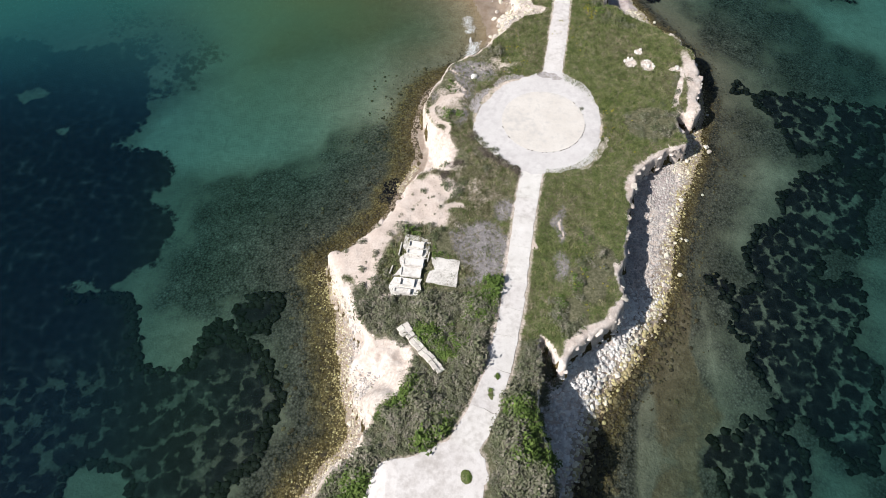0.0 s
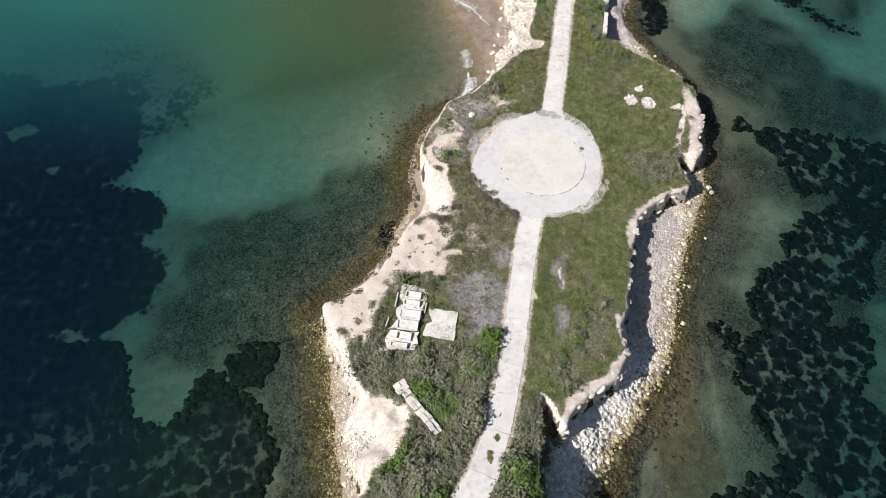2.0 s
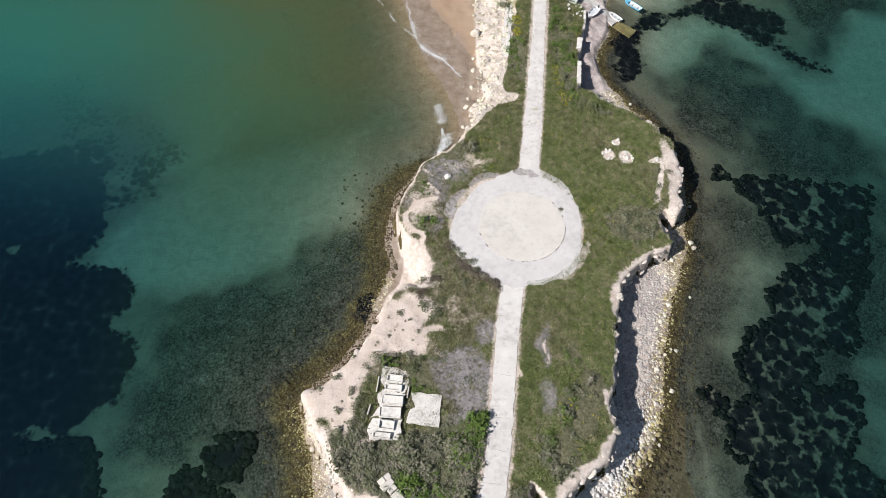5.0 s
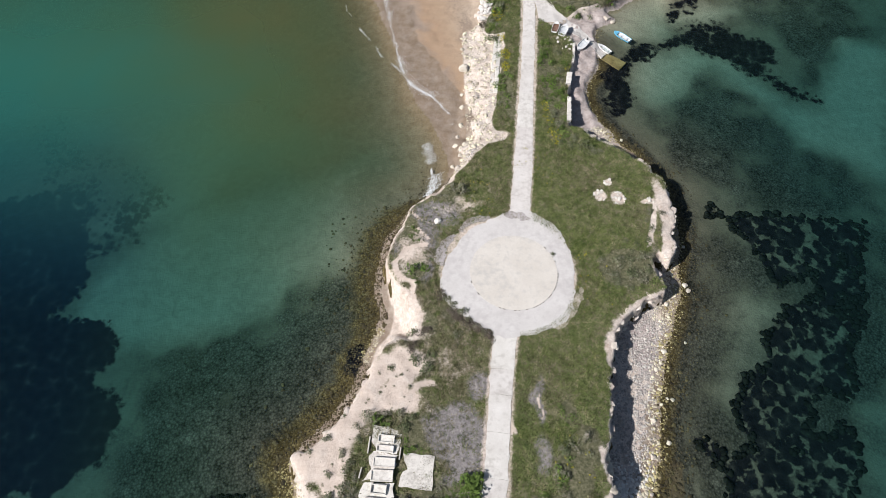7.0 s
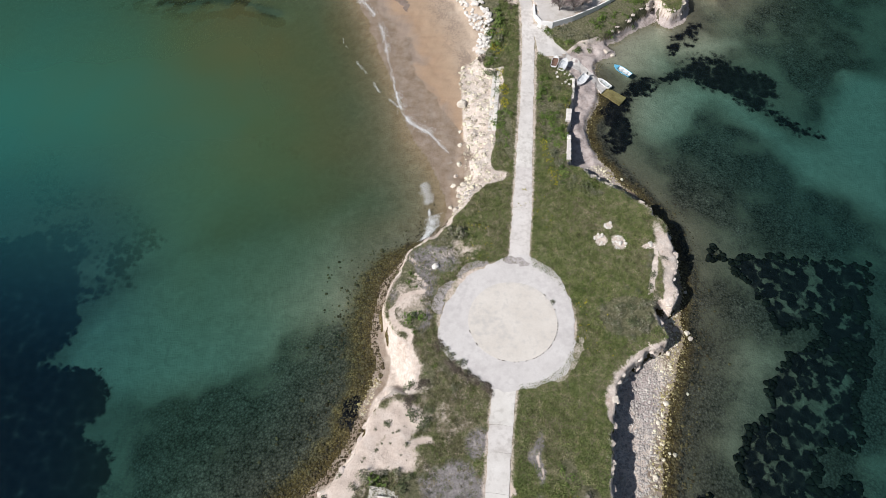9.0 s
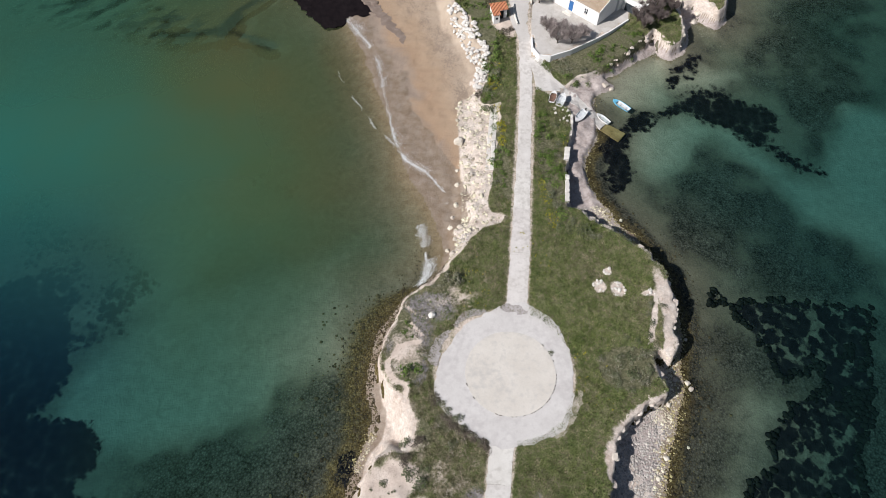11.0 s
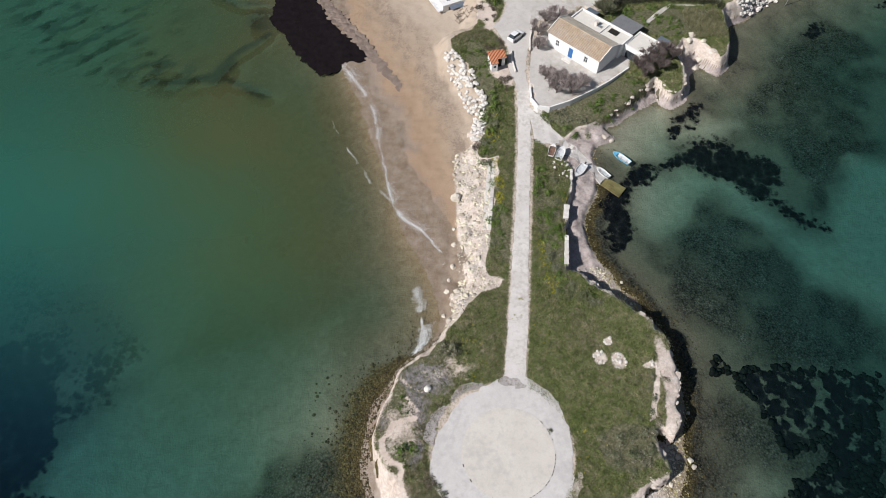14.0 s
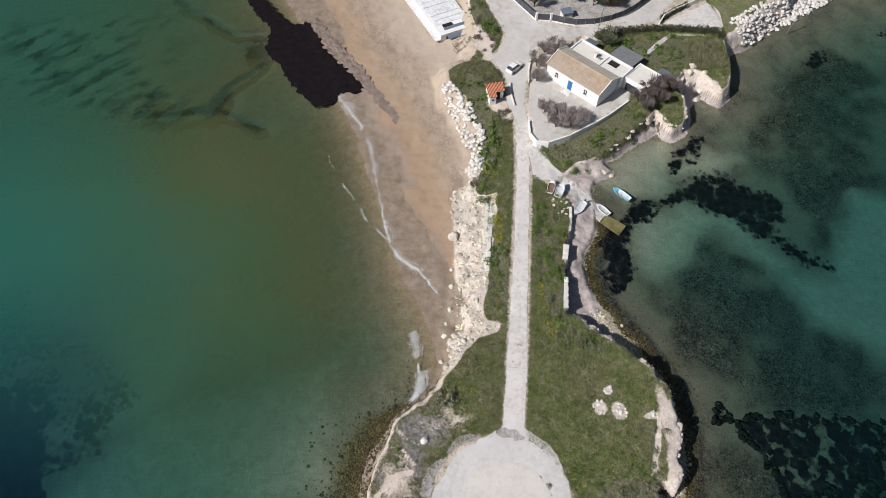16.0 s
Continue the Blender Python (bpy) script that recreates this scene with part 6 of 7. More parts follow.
for k, (x, y, h, s) in enumerate([(58.9, 147.6, 2.6, 1.6), (61.0, 148.4, 3.0, 1.8), (62.8, 149.4, 3.0, 1.9), (65.4, 150.8, 2.8, 1.8), (59.8, 145.4, 2.2, 1.5), (66.8, 149.4, 2.4, 1.5), (63.4, 147.0, 2.4, 1.5)]):
    bare_tree(x, y, h, s, "dark leafless tamarisk thicket on the shore bank", 130 + k, M_DARKTWIG, 1500)
for k, (x, y, h, s) in enumerate([(55.6, 164.2, 3.2, 2.4), (43.0, 178.6, 3.4, 2.2), (56.6, 177.8, 3.6, 2.6), (60.2, 177.2, 3.4, 2.4), (51.6, 180.2, 3.2, 2.2), (58.4, 181.4, 3.4, 2.6), (64.4, 181.0, 3.0, 2.2)]):
    bare_tree(x, y, h, s, "dark green leafy garden tree behind the fence", 160 + k, M_GREEN if k else M_SCRUB, 2400)


# ---- the white house, its yard and the village edge ----
M_PLASTER = mottled("white_plaster", (0.70, 0.69, 0.67), (0.80, 0.79, 0.775), 0.7, 9.0, 0.9, 0.006)
M_TRIM = mottled("cream_trim", (0.58, 0.55, 0.49), (0.70, 0.67, 0.61), 1.0, 9.0, 0.9, 0.006)
M_BLUE = mottled("blue_paint", (0.025, 0.11, 0.30), (0.05, 0.17, 0.40), 2.0, 15.0, 0.5, 0.003)
M_TILE = mottled("pale_clay_tiles", (0.30, 0.22, 0.15), (0.50, 0.40, 0.30), 0.9, 5.0, 0.9, 0.02, stain=(0.42, 0.37, 0.31))
# back slope tiles: colour raised to make up for the weak grazing sun
M_TILE_LIFTED = mottled("brightened_clay_tiles", (0.36, 0.32, 0.26), (0.60, 0.54, 0.45), 1.0, 6.0, 0.95, 0.02)
M_ORANGE = mottled("orange_clay_tiles", (0.36, 0.135, 0.07), (0.52, 0.24, 0.13), 1.2, 6.0, 0.9, 0.02)
M_GLASS = mottled("window_glass", (0.02, 0.025, 0.03), (0.05, 0.06, 0.07), 1.0, 4.0, 0.08, 0.0, spec=0.6)
M_SHEET = mottled("grey_roof_sheet", (0.16, 0.165, 0.17), (0.23, 0.235, 0.24), 0.8, 6.0, 0.6, 0.004)
M_STEEL = mottled("blue_grey_steel", (0.15, 0.18, 0.22), (0.22, 0.26, 0.31), 0.8, 5.0, 0.45, 0.002, metal=0.3)
M_WHITEROOF = mottled("white_sheeting", (0.62, 0.63, 0.64), (0.80, 0.81, 0.82), 0.5, 5.0, 0.7, 0.006, stain=(0.50, 0.49, 0.47))
M_FENCE = mottled("dark_fence_mesh", (0.05, 0.052, 0.06), (0.10, 0.10, 0.11), 1.0, 12.0, 0.9, 0.004)
M_WOOD = mottled("grey_driftwood", (0.16, 0.13, 0.10), (0.33, 0.28, 0.22), 2.0, 16.0, 0.9, 0.01)
M_CARPAINT = mottled("white_car_paint", (0.72, 0.72, 0.72), (0.78, 0.78, 0.78), 1.0, 8.0, 0.25, 0.0, spec=0.5)
M_RUBBER = mottled("black_rubber", (0.015, 0.015, 0.015), (0.03, 0.03, 0.03), 3.0, 20.0, 0.8, 0.0)
# near-black colour that stands in for shade in the light well and doorway
M_DARK = mottled("painted_dark_opening", (0.012, 0.012, 0.012), (0.03, 0.028, 0.025), 2.0, 8.0, 0.9, 0.0)
M_PINK = mottled("terracotta_paving", (0.36, 0.18, 0.14), (0.48, 0.27, 0.22), 0.8, 6.0, 0.9, 0.005)


def wall_with_holes(bm, length, height, thick, holes):
    """A wall along x from y = 0 to -thick, cut through by holes of x0, x1, z0, z1."""
    xs = sorted({0.0, length, *[h[0] for h in holes], *[h[1] for h in holes]})
    for a, b in zip(xs, xs[1:]):
        spans = sorted((h[2], h[3]) for h in holes if h[0] <= a and h[1] >= b)
        z = 0.0
        for lo, hi in spans + [(height, height)]:
            if lo - z > 0.01:
                box(bm, a, -thick, z, b, 0, lo)
            z = hi
    bmesh.ops.remove_doubles(bm, verts=bm.verts, dist=0.001)


def tile_slope(x0, x1, eave, ridge, period=0.46, swell=0.085):
    """Barrel-tiled slope: rounded ridges that run from the eave to the ridge, in stepped courses. eave and ridge are (y, z)."""
    bm = bmesh.new()
    n, courses = max(4, int((x1 - x0) / period) * 4), 9
    grid = []
    for j in range(courses * 2 + 1):
        k = j / (courses * 2)
        y, z = eave[0] + (ridge[0] - eave[0]) * k, eave[1] + (ridge[1] - eave[1]) * k
        lip = 0.03 if j % 2 else 0.0
        grid.append([bm.verts.new((x0 + (x1 - x0) * i / n, y, z + lip + swell * math.sin(i * math.pi / 2) + 0.012 * noise.noise(Vector((i * 0.7, j * 0.9, x0))))) for i in range(n + 1)])
    for a, b in zip(grid, grid[1:]):
        for i in range(n):
            bm.faces.new((a[i], a[i + 1], b[i + 1], b[i]))
    low = [bm.verts.new(v.co - Vector((0, 0, 0.10))) for v in grid[0]]
    for i in range(n):
        bm.faces.new((low[i], low[i + 1], grid[0][i + 1], grid[0][i]))
    return bm


def window_in(parent, m, w, h, frame_mat, cross=True):
    win = part("window", boxed(-w / 2, -0.02, 0, w / 2, 0.0, h), M_GLASS, parent, "dark four-pane glass")
    win.matrix_basis = m
    f = bmesh.new()
    for a in (-w / 2, w / 2 - 0.07):
        box(f, a, -0.0, 0, a + 0.07, 0.05, h)
    for z in (0, h - 0.07):
        box(f, -w / 2 + 0.07, 0, z, w / 2 - 0.07, 0.05, z + 0.07)
    if cross:
        box(f, -0.035, 0, 0.07, 0.035, 0.045, h - 0.07)
        box(f, -w / 2 + 0.07, 0, h * 0.5 - 0.03, w / 2 - 0.07, 0.04, h * 0.5 + 0.03)
    part("frame", f, frame_mat, win)
    part("sill", boxed(-w / 2 - 0.12, -0.05, -0.1, w / 2 + 0.12, 0.16, 0.0, 0.01), M_TRIM, win)
    return win


def white_house():
    H = thing("house", "single-storey white plastered house with pale clay tile roof and blue door", "house", (50.0, 147.0, 3.84), 130.4)
    LEN, DEP, WALL, TOP = 13.1, 6.7, 3.5, 4.85
    holes = [(2.75, 3.65, 1.15, 2.5), (6.45, 7.55, 0.05, 2.45), (10.1, 11.0, 1.15, 2.5)]
    bm = bmesh.new()
    wall_with_holes(bm, LEN, WALL, 0.35, holes)
    box(bm, 0, -DEP, 0, LEN, -DEP + 0.35, WALL)
    part("wall", bm, M_PLASTER, H)
    for x0, x1 in ((0.0, 0.35), (LEN - 0.35, LEN)):
        bm = bmesh.new()
        prof = [(0.001, 0), (0.001, WALL), (-DEP / 2, TOP - 0.05), (-DEP - 0.001, WALL), (-DEP - 0.001, 0)]
        a = [bm.verts.new((x0 - 0.001, y, z)) for y, z in prof]
        b = [bm.verts.new((x1 + 0.001, y, z)) for y, z in prof]
        bm.faces.new(a)
        bm.faces.new(b[::-1])
        for k in range(5):
            bm.faces.new((a[k], a[(k + 1) % 5], b[(k + 1) % 5], b[k]))
        part("gable", bm, M_PLASTER, H)
    part("roof", tile_slope(-0.25, LEN + 0.2, (0.3, WALL - 0.02), (-DEP / 2, TOP + 0.06)), M_TILE, H, "pale straw-coloured clay tiles")
    # back slope turned from the sun; its paler colour adds the missing light
    part("roof", tile_slope(-0.25, LEN + 0.2, (-DEP - 0.25, WALL - 0.02), (-DEP / 2, TOP + 0.06), swell=0.015), M_TILE_LIFTED, H, "grey clay tiles, brightened to offset the slope's shade")
    rc = bmesh.new()
    tube(rc, (-0.3, -DEP / 2, TOP + 0.06), (LEN + 0.25, -DEP / 2, TOP + 0.06), 0.13, 0.13, 8)
    part("ridge", rc, M_TILE, H)
    for x in (-0.27, LEN + 0.12):
        for y in (0.28, -DEP - 0.23):
            bm = bmesh.new()
            vs = [bm.verts.new(p) for p in ((x, y, WALL + 0.02), (x + 0.14, y, WALL + 0.02), (x + 0.14, -DEP / 2, TOP + 0.12), (x, -DEP / 2, TOP + 0.12))]
            up = [bm.verts.new(v.co + Vector((0, 0, 0.13))) for v in vs]
            bm.faces.new(vs)
            bm.faces.new(up)
            for k in range(4):
                bm.faces.new((vs[k], vs[(k + 1) % 4], up[(k + 1) % 4], up[k]))
            part("verge", bm, M_PLASTER, H)
    for x in (3.2, 10.55):
        window_in(H, pose(x, -0.12, 1.15), 0.9, 1.35, M_PLASTER)
    window_in(H, pose(0.06, -3.3, 1.2, 0, 0, -90) @ pose(0, 0.06, 0), 0.8, 1.2, M_BLUE)
    d = part("door", boxed(6.47, -0.16, 0.06, 7.53, -0.10, 2.43, 0.01), M_BLUE, H, "bright blue wooden door")
    for x in (6.55, 7.04):
        for z in (0.2, 1.3):
            part("panel", boxed(x, -0.10, z, x + 0.4, -0.085, z + 0.9, 0.01), M_BLUE, d)
    part("doorstep", boxed(6.2, 0.01, 0.0, 7.8, 1.0, 0.14, 0.02), M_TRIM, H)
    part("doorstep", boxed(5.9, 1.01, 0.0, 8.1, 1.6, 0.07, 0.02), M_TRIM, H)
    # flat-roofed rear wing
    wing = part("wing", boxed(-0.4, -11.3, -0.1, 12.7, -DEP - 0.27, 3.0), M_PLASTER, H, "flat-roofed rear wing")
    pr = bmesh.new()
    box(pr, -0.45, -11.35, 3.002, 12.75, -11.1, 3.38)
    box(pr, -0.45, -DEP - 0.5, 3.002, 12.75, -DEP - 0.27, 3.3)
    box(pr, -0.45, -11.09, 3.002, -0.2, -DEP - 0.51, 3.38)
    box(pr, 12.5, -11.09, 3.002, 12.75, -DEP - 0.51, 3.38)
    box(pr, 5.2, -11.09, 3.002, 5.4, -DEP - 0.51, 3.3)
    part("parapet", pr, M_PLASTER, wing)
    part("flat_roof", boxed(-0.19, -11.09, 3.002, 12.49, -DEP - 0.51, 3.02), M_TRIM, wing)
    # closed plate on the roof; its black colour is the well's shade
    part("light_well_shade", boxed(2.2, -10.6, 3.022, 4.4, -9.0, 3.06), M_DARK, wing, "black plate painted as the shade of an open light well")
    part("hatch", boxed(5.9, -9.6, 3.022, 6.9, -8.9, 3.1, 0.02), M_SHEET, wing)
    ch = part("chimney", boxed(7.1, -9.3, 3.002, 7.7, -8.7, 4.0, 0.02), M_TRIM, wing)
    part("cap", boxed(7.02, -9.38, 4.0, 7.78, -8.62, 4.1, 0.02), M_SLAB, ch)
    annex = part("annex", boxed(-5.6, -14.0, -0.9, -0.5, -8.4, 2.7), M_PLASTER, H, "low side annex with cream flat roof")
    pr = bmesh.new()
    for a in ((-5.65, -14.05, -0.45, -13.85), (-5.65, -8.6, -0.45, -8.35), (-5.65, -13.84, -5.45, -8.61), (-0.7, -13.84, -0.45, -8.61)):
        box(pr, a[0], a[1], 2.702, a[2], a[3], 2.95)
    part("parapet", pr, M_PLASTER, annex)
    part("flat_roof", boxed(-5.44, -13.84, 2.702, -0.71, -8.61, 2.74), M_TRIM, annex)
    part("glazing", boxed(-3.9, -8.36, 0.1, -1.2, -8.32, 1.9), M_GLASS, annex)
    # roof sheets
    for x0, x1, y0, y1, z0, z1, mat, nm in [(0.1, 5.8, -16.6, -12.0, 2.5, 2.9, M_SHEET, "pergola_roof"), (9.6, 12.2, -13.7, -11.45, 2.5, 3.0, M_STEEL, "lean_to_roof"), (-6.5, -4.0, -17.2, -14.1, 1.9, 2.3, M_STEEL, "lean_to_roof")]:
        bm = bmesh.new()
        n = int((x1 - x0) / 0.12)
        rows_v = []
        for j in range(2):
            rows_v.append([bm.verts.new((x0 + (x1 - x0) * i / n, (y0, y1)[j], (z0, z1)[j] + (0.03 if i % 2 else 0))) for i in range(n + 1)])
        for i in range(n):
            bm.faces.new((rows_v[0][i], rows_v[0][i + 1], rows_v[1][i + 1], rows_v[1][i]))
        ex = bmesh.ops.extrude_face_region(bm, geom=bm.faces[:])
        bmesh.ops.translate(bm, vec=(0, 0, -0.04), verts=[e for e in ex["geom"] if isinstance(e, bmesh.types.BMVert)])
        sh = part(nm, bm, mat, H, "grey corrugated roof sheeting")
        for px in (x0 + 0.15, x1 - 0.15):
            for py in (y0 + 0.15, y1 - 0.15):
                part("post", boxed(px - 0.05, py - 0.05, -1.2, px + 0.05, py + 0.05, z0 - 0.02), M_WOOD, sh)
    return H


white_house()
pave("terrace", TERRACE[:8] + [(58.5, 152.5), (52, 160), (46, 163), (41.5, 162.5), (38.4, 157.5), (36.6, 150)], 0.06, M_DUST, "pale gravel and concrete terrace round the house", "terrace", 0.05, 0.2, 0.6)


def low_wall(line, height, thick, label, mat, category="wall", base=None, kind="structure", name="low_wall", depth=0.4):
    """A low wall along a polyline, of one part for each stretch."""
    w = thing(name, label, category, (line[0][0], line[0][1], 0), 0, "", kind)
    for a, b in zip(line, line[1:]):
        d = math.dist(a, b)
        za, zb = (base, base) if base is not None else (land(*a), land(*b))
        bm = bmesh.new()
        vs = box(bm, 0, -thick / 2, -depth, d + thick * 0.45, thick / 2, height, 0.02)
        for v in vs:
            v.co.z += za + (zb - za) * v.co.x / d
        ob = part("stretch", bm, mat, w)
        ob.matrix_world = pose(a[0], a[1], 0, 0, 0, math.degrees(math.atan2(b[1] - a[1], b[0] - a[0])))
    return w


low_wall([(35.6, 144.3)] + TERRACE[1:8], 0.5, 0.28, "low white parapet wall round the terrace", M_PLASTER, base=3.8, depth=1.4)
def promenade(line, width, label):
    """Straight edge of an old sea walk: large cast blocks, some sunk or tilted."""
    w = thing("sea_walk", label, "sea walk", (line[0][0], line[0][1], 0), 0, "", "structure")
    g = random.Random(17)
    for a, b in zip(line, line[1:]):
        n, ang = max(1, int(math.dist(a, b) / 1.7)), math.degrees(math.atan2(b[1] - a[1], b[0] - a[0]))
        for k in range(n):
            x, y = a[0] + (b[0] - a[0]) * k / n, a[1] + (b[1] - a[1]) * k / n
            l = math.dist(a, b) / n
            for off, drop in ((width * 0.27, 0.0), (-width * 0.27, 0.16)):
                ob = part("block", boxed(0.03, -width * 0.25, -1.6, l - 0.03, width * 0.25, 0.12 - drop + g.uniform(-0.05, 0.05), 0.04), M_WHITESTONE, w)
                ob.matrix_world = pose(x, y, max(land(x, y), 1.7) + 0.05, g.uniform(-1.5, 1.5), 0, ang + g.uniform(-1, 1)) @ pose(0, -off, 0)
    return w


promenade([(22.0, 111.6), (23.9, 120.8), (25.9, 129.6)], 1.5, "worn white concrete edge of an old sea walk")
low_wall([(37.5, 155.2), (38.0, 158.2), (39.0, 161.2)], 0.5, 0.3, "low cream garden wall by the road", M_TRIM)
low_wall([(33.4, 149.0), (33.2, 152.5), (33.5, 155.0)], 0.5, 0.25, "low stone edging wall beside the hut", M_TRIM)


def hut():
    h = thing("hut", "small white roadside hut with orange clay tile roof", "hut", (28.4, 149.6, land(30, 151) - 0.1), 6)
    wall = bmesh.new()
    for a in ((0, 0.0, 1.3, 0.2), (0, 0.2, 0.2, 3.3), (0.2, 3.1, 3.2, 3.3), (3.0, 1.4, 3.2, 3.1), (1.3, 1.4, 3.0, 1.6), (1.1, 0.2, 1.3, 1.6)):
        box(wall, a[0], a[1], 0, a[2], a[3], 2.15)
    part("wall", wall, M_PLASTER, h)
    r = tile_slope(-0.2, 3.4, (-0.1, 2.16), (3.5, 2.6), 0.3)
    bmesh.ops.delete(r, geom=[f for f in r.faces if f.calc_center_median().x > 1.5 and f.calc_center_median().y < 1.2], context="FACES")
    part("roof", r, M_ORANGE, h)
    # flat panel before the wall, black for the unlit inside of the hut
    part("door", boxed(1.7, 1.36, 0.05, 2.5, 1.395, 1.95), M_DARK, h, "black panel painted as the shade in the doorway")
    part("window", boxed(0.4, -0.02, 1.0, 0.9, -0.002, 1.5), M_GLASS, h)


hut()


def parked_car():
    """A small white hatchback, 4.1 m long, along x."""
    c = thing("car", "small white hatchback car parked at the junction", "car", (35.1, 159.1, land(35.1, 159.1) + 0.05), 41)
    sect = [(-2.0, 0.55, 0.80, 0.84), (-1.85, 0.50, 0.92, 0.86), (-0.9, 0.42, 0.95, 0.87), (0.6, 0.42, 0.93, 0.87), (1.6, 0.45, 0.82, 0.84), (2.0, 0.52, 0.62, 0.74)]
    bm = bmesh.new()
    rings = []
    for x, lo, hi, w in sect:
        rings.append([bm.verts.new((x, s * w * k, z)) for s, k, z in ((-1, 0.94, lo * 0.5), (-1, 1.0, (lo + hi) / 2), (-1, 0.9, hi), (1, 0.9, hi), (1, 1.0, (lo + hi) / 2), (1, 0.94, lo * 0.5))])
    for a, b in zip(rings, rings[1:]):
        for k in range(6):
            bm.faces.new((a[k], a[(k + 1) % 6], b[(k + 1) % 6], b[k]))
    bm.faces.new(rings[0])
    bm.faces.new(rings[-1][::-1])
    part("body", bm, M_CARPAINT, c)
    cab = bmesh.new()
    lo = [(-1.8, -0.76, 0.93), (0.95, -0.78, 0.92), (0.95, 0.78, 0.92), (-1.8, 0.76, 0.93)]
    hi = [(-1.35, -0.6, 1.45), (0.2, -0.62, 1.47), (0.2, 0.62, 1.47), (-1.35, 0.6, 1.45)]
    va, vb = [cab.verts.new(p) for p in lo], [cab.verts.new(p) for p in hi]
    cab.faces.new(vb)
    for k in range(4):
        cab.faces.new((va[k], va[(k + 1) % 4], vb[(k + 1) % 4], vb[k]))
    part("windows", cab, M_GLASS, c, "dark tinted car glass")
    part("roof", boxed(-1.36, -0.6, 1.452, 0.18, 0.6, 1.50, 0.02), M_CARPAINT, c)
    for x in (-1.25, 1.25):
        for y in (-0.78, 0.78):
            bm = bmesh.new()
            tube(bm, (x, y - 0.1, 0.3), (x, y + 0.1, 0.3), 0.3, 0.3, 14)
            wheel = part("wheel", bm, M_RUBBER, c)
            bm = bmesh.new()
            tube(bm, (x, y - 0.11, 0.3), (x, y + 0.11, 0.3), 0.18, 0.18, 10)
            part("rim", bm, M_STEEL, wheel)
    for y in (-0.6, 0.6):
        part("headlight", boxed(1.9, y - 0.15, 0.5, 2.0, y + 0.15, 0.62, 0.01), M_GLASS, c)


parked_car()


def beach_building():
    """Long white flat-roofed beach building; x along its length."""
    b = thing("beach_building", "long white flat-roofed beach building with worn roof sheets", "building", (20.9, 172.6, 0.7), 110.4)
    part("wall", boxed(0, -8.6, -0.3, 24, 0, 2.7), M_PLASTER, b)
    for k in range(12):
        z = 2.72 + 0.03 * (k % 3)
        part("roof_sheet", boxed(3.4 + k * 1.7, -8.5 + 0.2 * (k % 2), z, 5.02 + k * 1.7, -0.4 - 0.25 * (k % 3), z + 0.05), M_WHITEROOF, b)
    part("walkway", boxed(-0.2, 0.02, 1.6, 24, 1.3, 1.75), M_WHITEROOF, b)
    bm = bmesh.new()
    vs = [bm.verts.new(p) for p in ((-1.0, -8.3, 1.9), (-1.0, -1.6, 1.9), (1.9, -1.6, 2.95), (1.9, -8.3, 2.95))]
    bm.faces.new(vs)
    ex = bmesh.ops.extrude_face_region(bm, geom=bm.faces[:])
    bmesh.ops.translate(bm, vec=(0, 0, -0.06), verts=[e for e in ex["geom"] if isinstance(e, bmesh.types.BMVert)])
    part("lean_to_roof", bm, M_STEEL, b, "sloping pale grey lean-to roof")
    part("roof_hatch", boxed(2.2, -4.2, 2.72, 3.1, -1.8, 2.86), M_DARK, b)
    for y in (-7.6, -5.2, -2.6):
        part("window", boxed(-0.03, y, 1.0, -0.004, y + 1.2, 2.0), M_GLASS, b)


beach_building()
r = random.Random(7)
for k in range(26):
    x, y = 23.4 + r.uniform(0, 4.2), 170.0 + r.uniform(-1.6, 2.6)
    l = r.uniform(1.2, 2.8)
    ob = tagged(new("plank", mesh_from("plank", [(-l / 2, -0.06, 0), (l / 2, -0.06, 0), (l / 2, 0.06, 0), (-l / 2, 0.06, 0), (-l / 2, -0.06, 0.07), (l / 2, -0.06, 0.07), (l / 2, 0.06, 0.07), (-l / 2, 0.06, 0.07)],
                [(3, 2, 1, 0), (4, 5, 6, 7), (0, 1, 5, 4), (1, 2, 6, 5), (2, 3, 7, 6), (3, 0, 4, 7)], M_WOOD)), "weathered grey timber plank from a dismantled frame", "plank", "timber pile")
    ob.matrix_world = pose(x, y, max(land(x, y), 0.6) + 0.02 + 0.03 * (k % 5), 0, r.uniform(-3, 3), r.choice((20, 110, 25, 115, 60)) + r.uniform(-8, 8))

# fence of the villa garden, gate piers and hedges
FENCE = [(37.9, 183.0), (40.2, 178.4), (42.4, 174.2)]
FENCE_E = [(45.9, 173.4), (48.5, 172.2), (51.1, 171.3), (55.2, 171.2), (59.1, 172.0), (62.2, 173.2), (65.1, 174.9), (70.3, 178.9), (74, 182.4)]


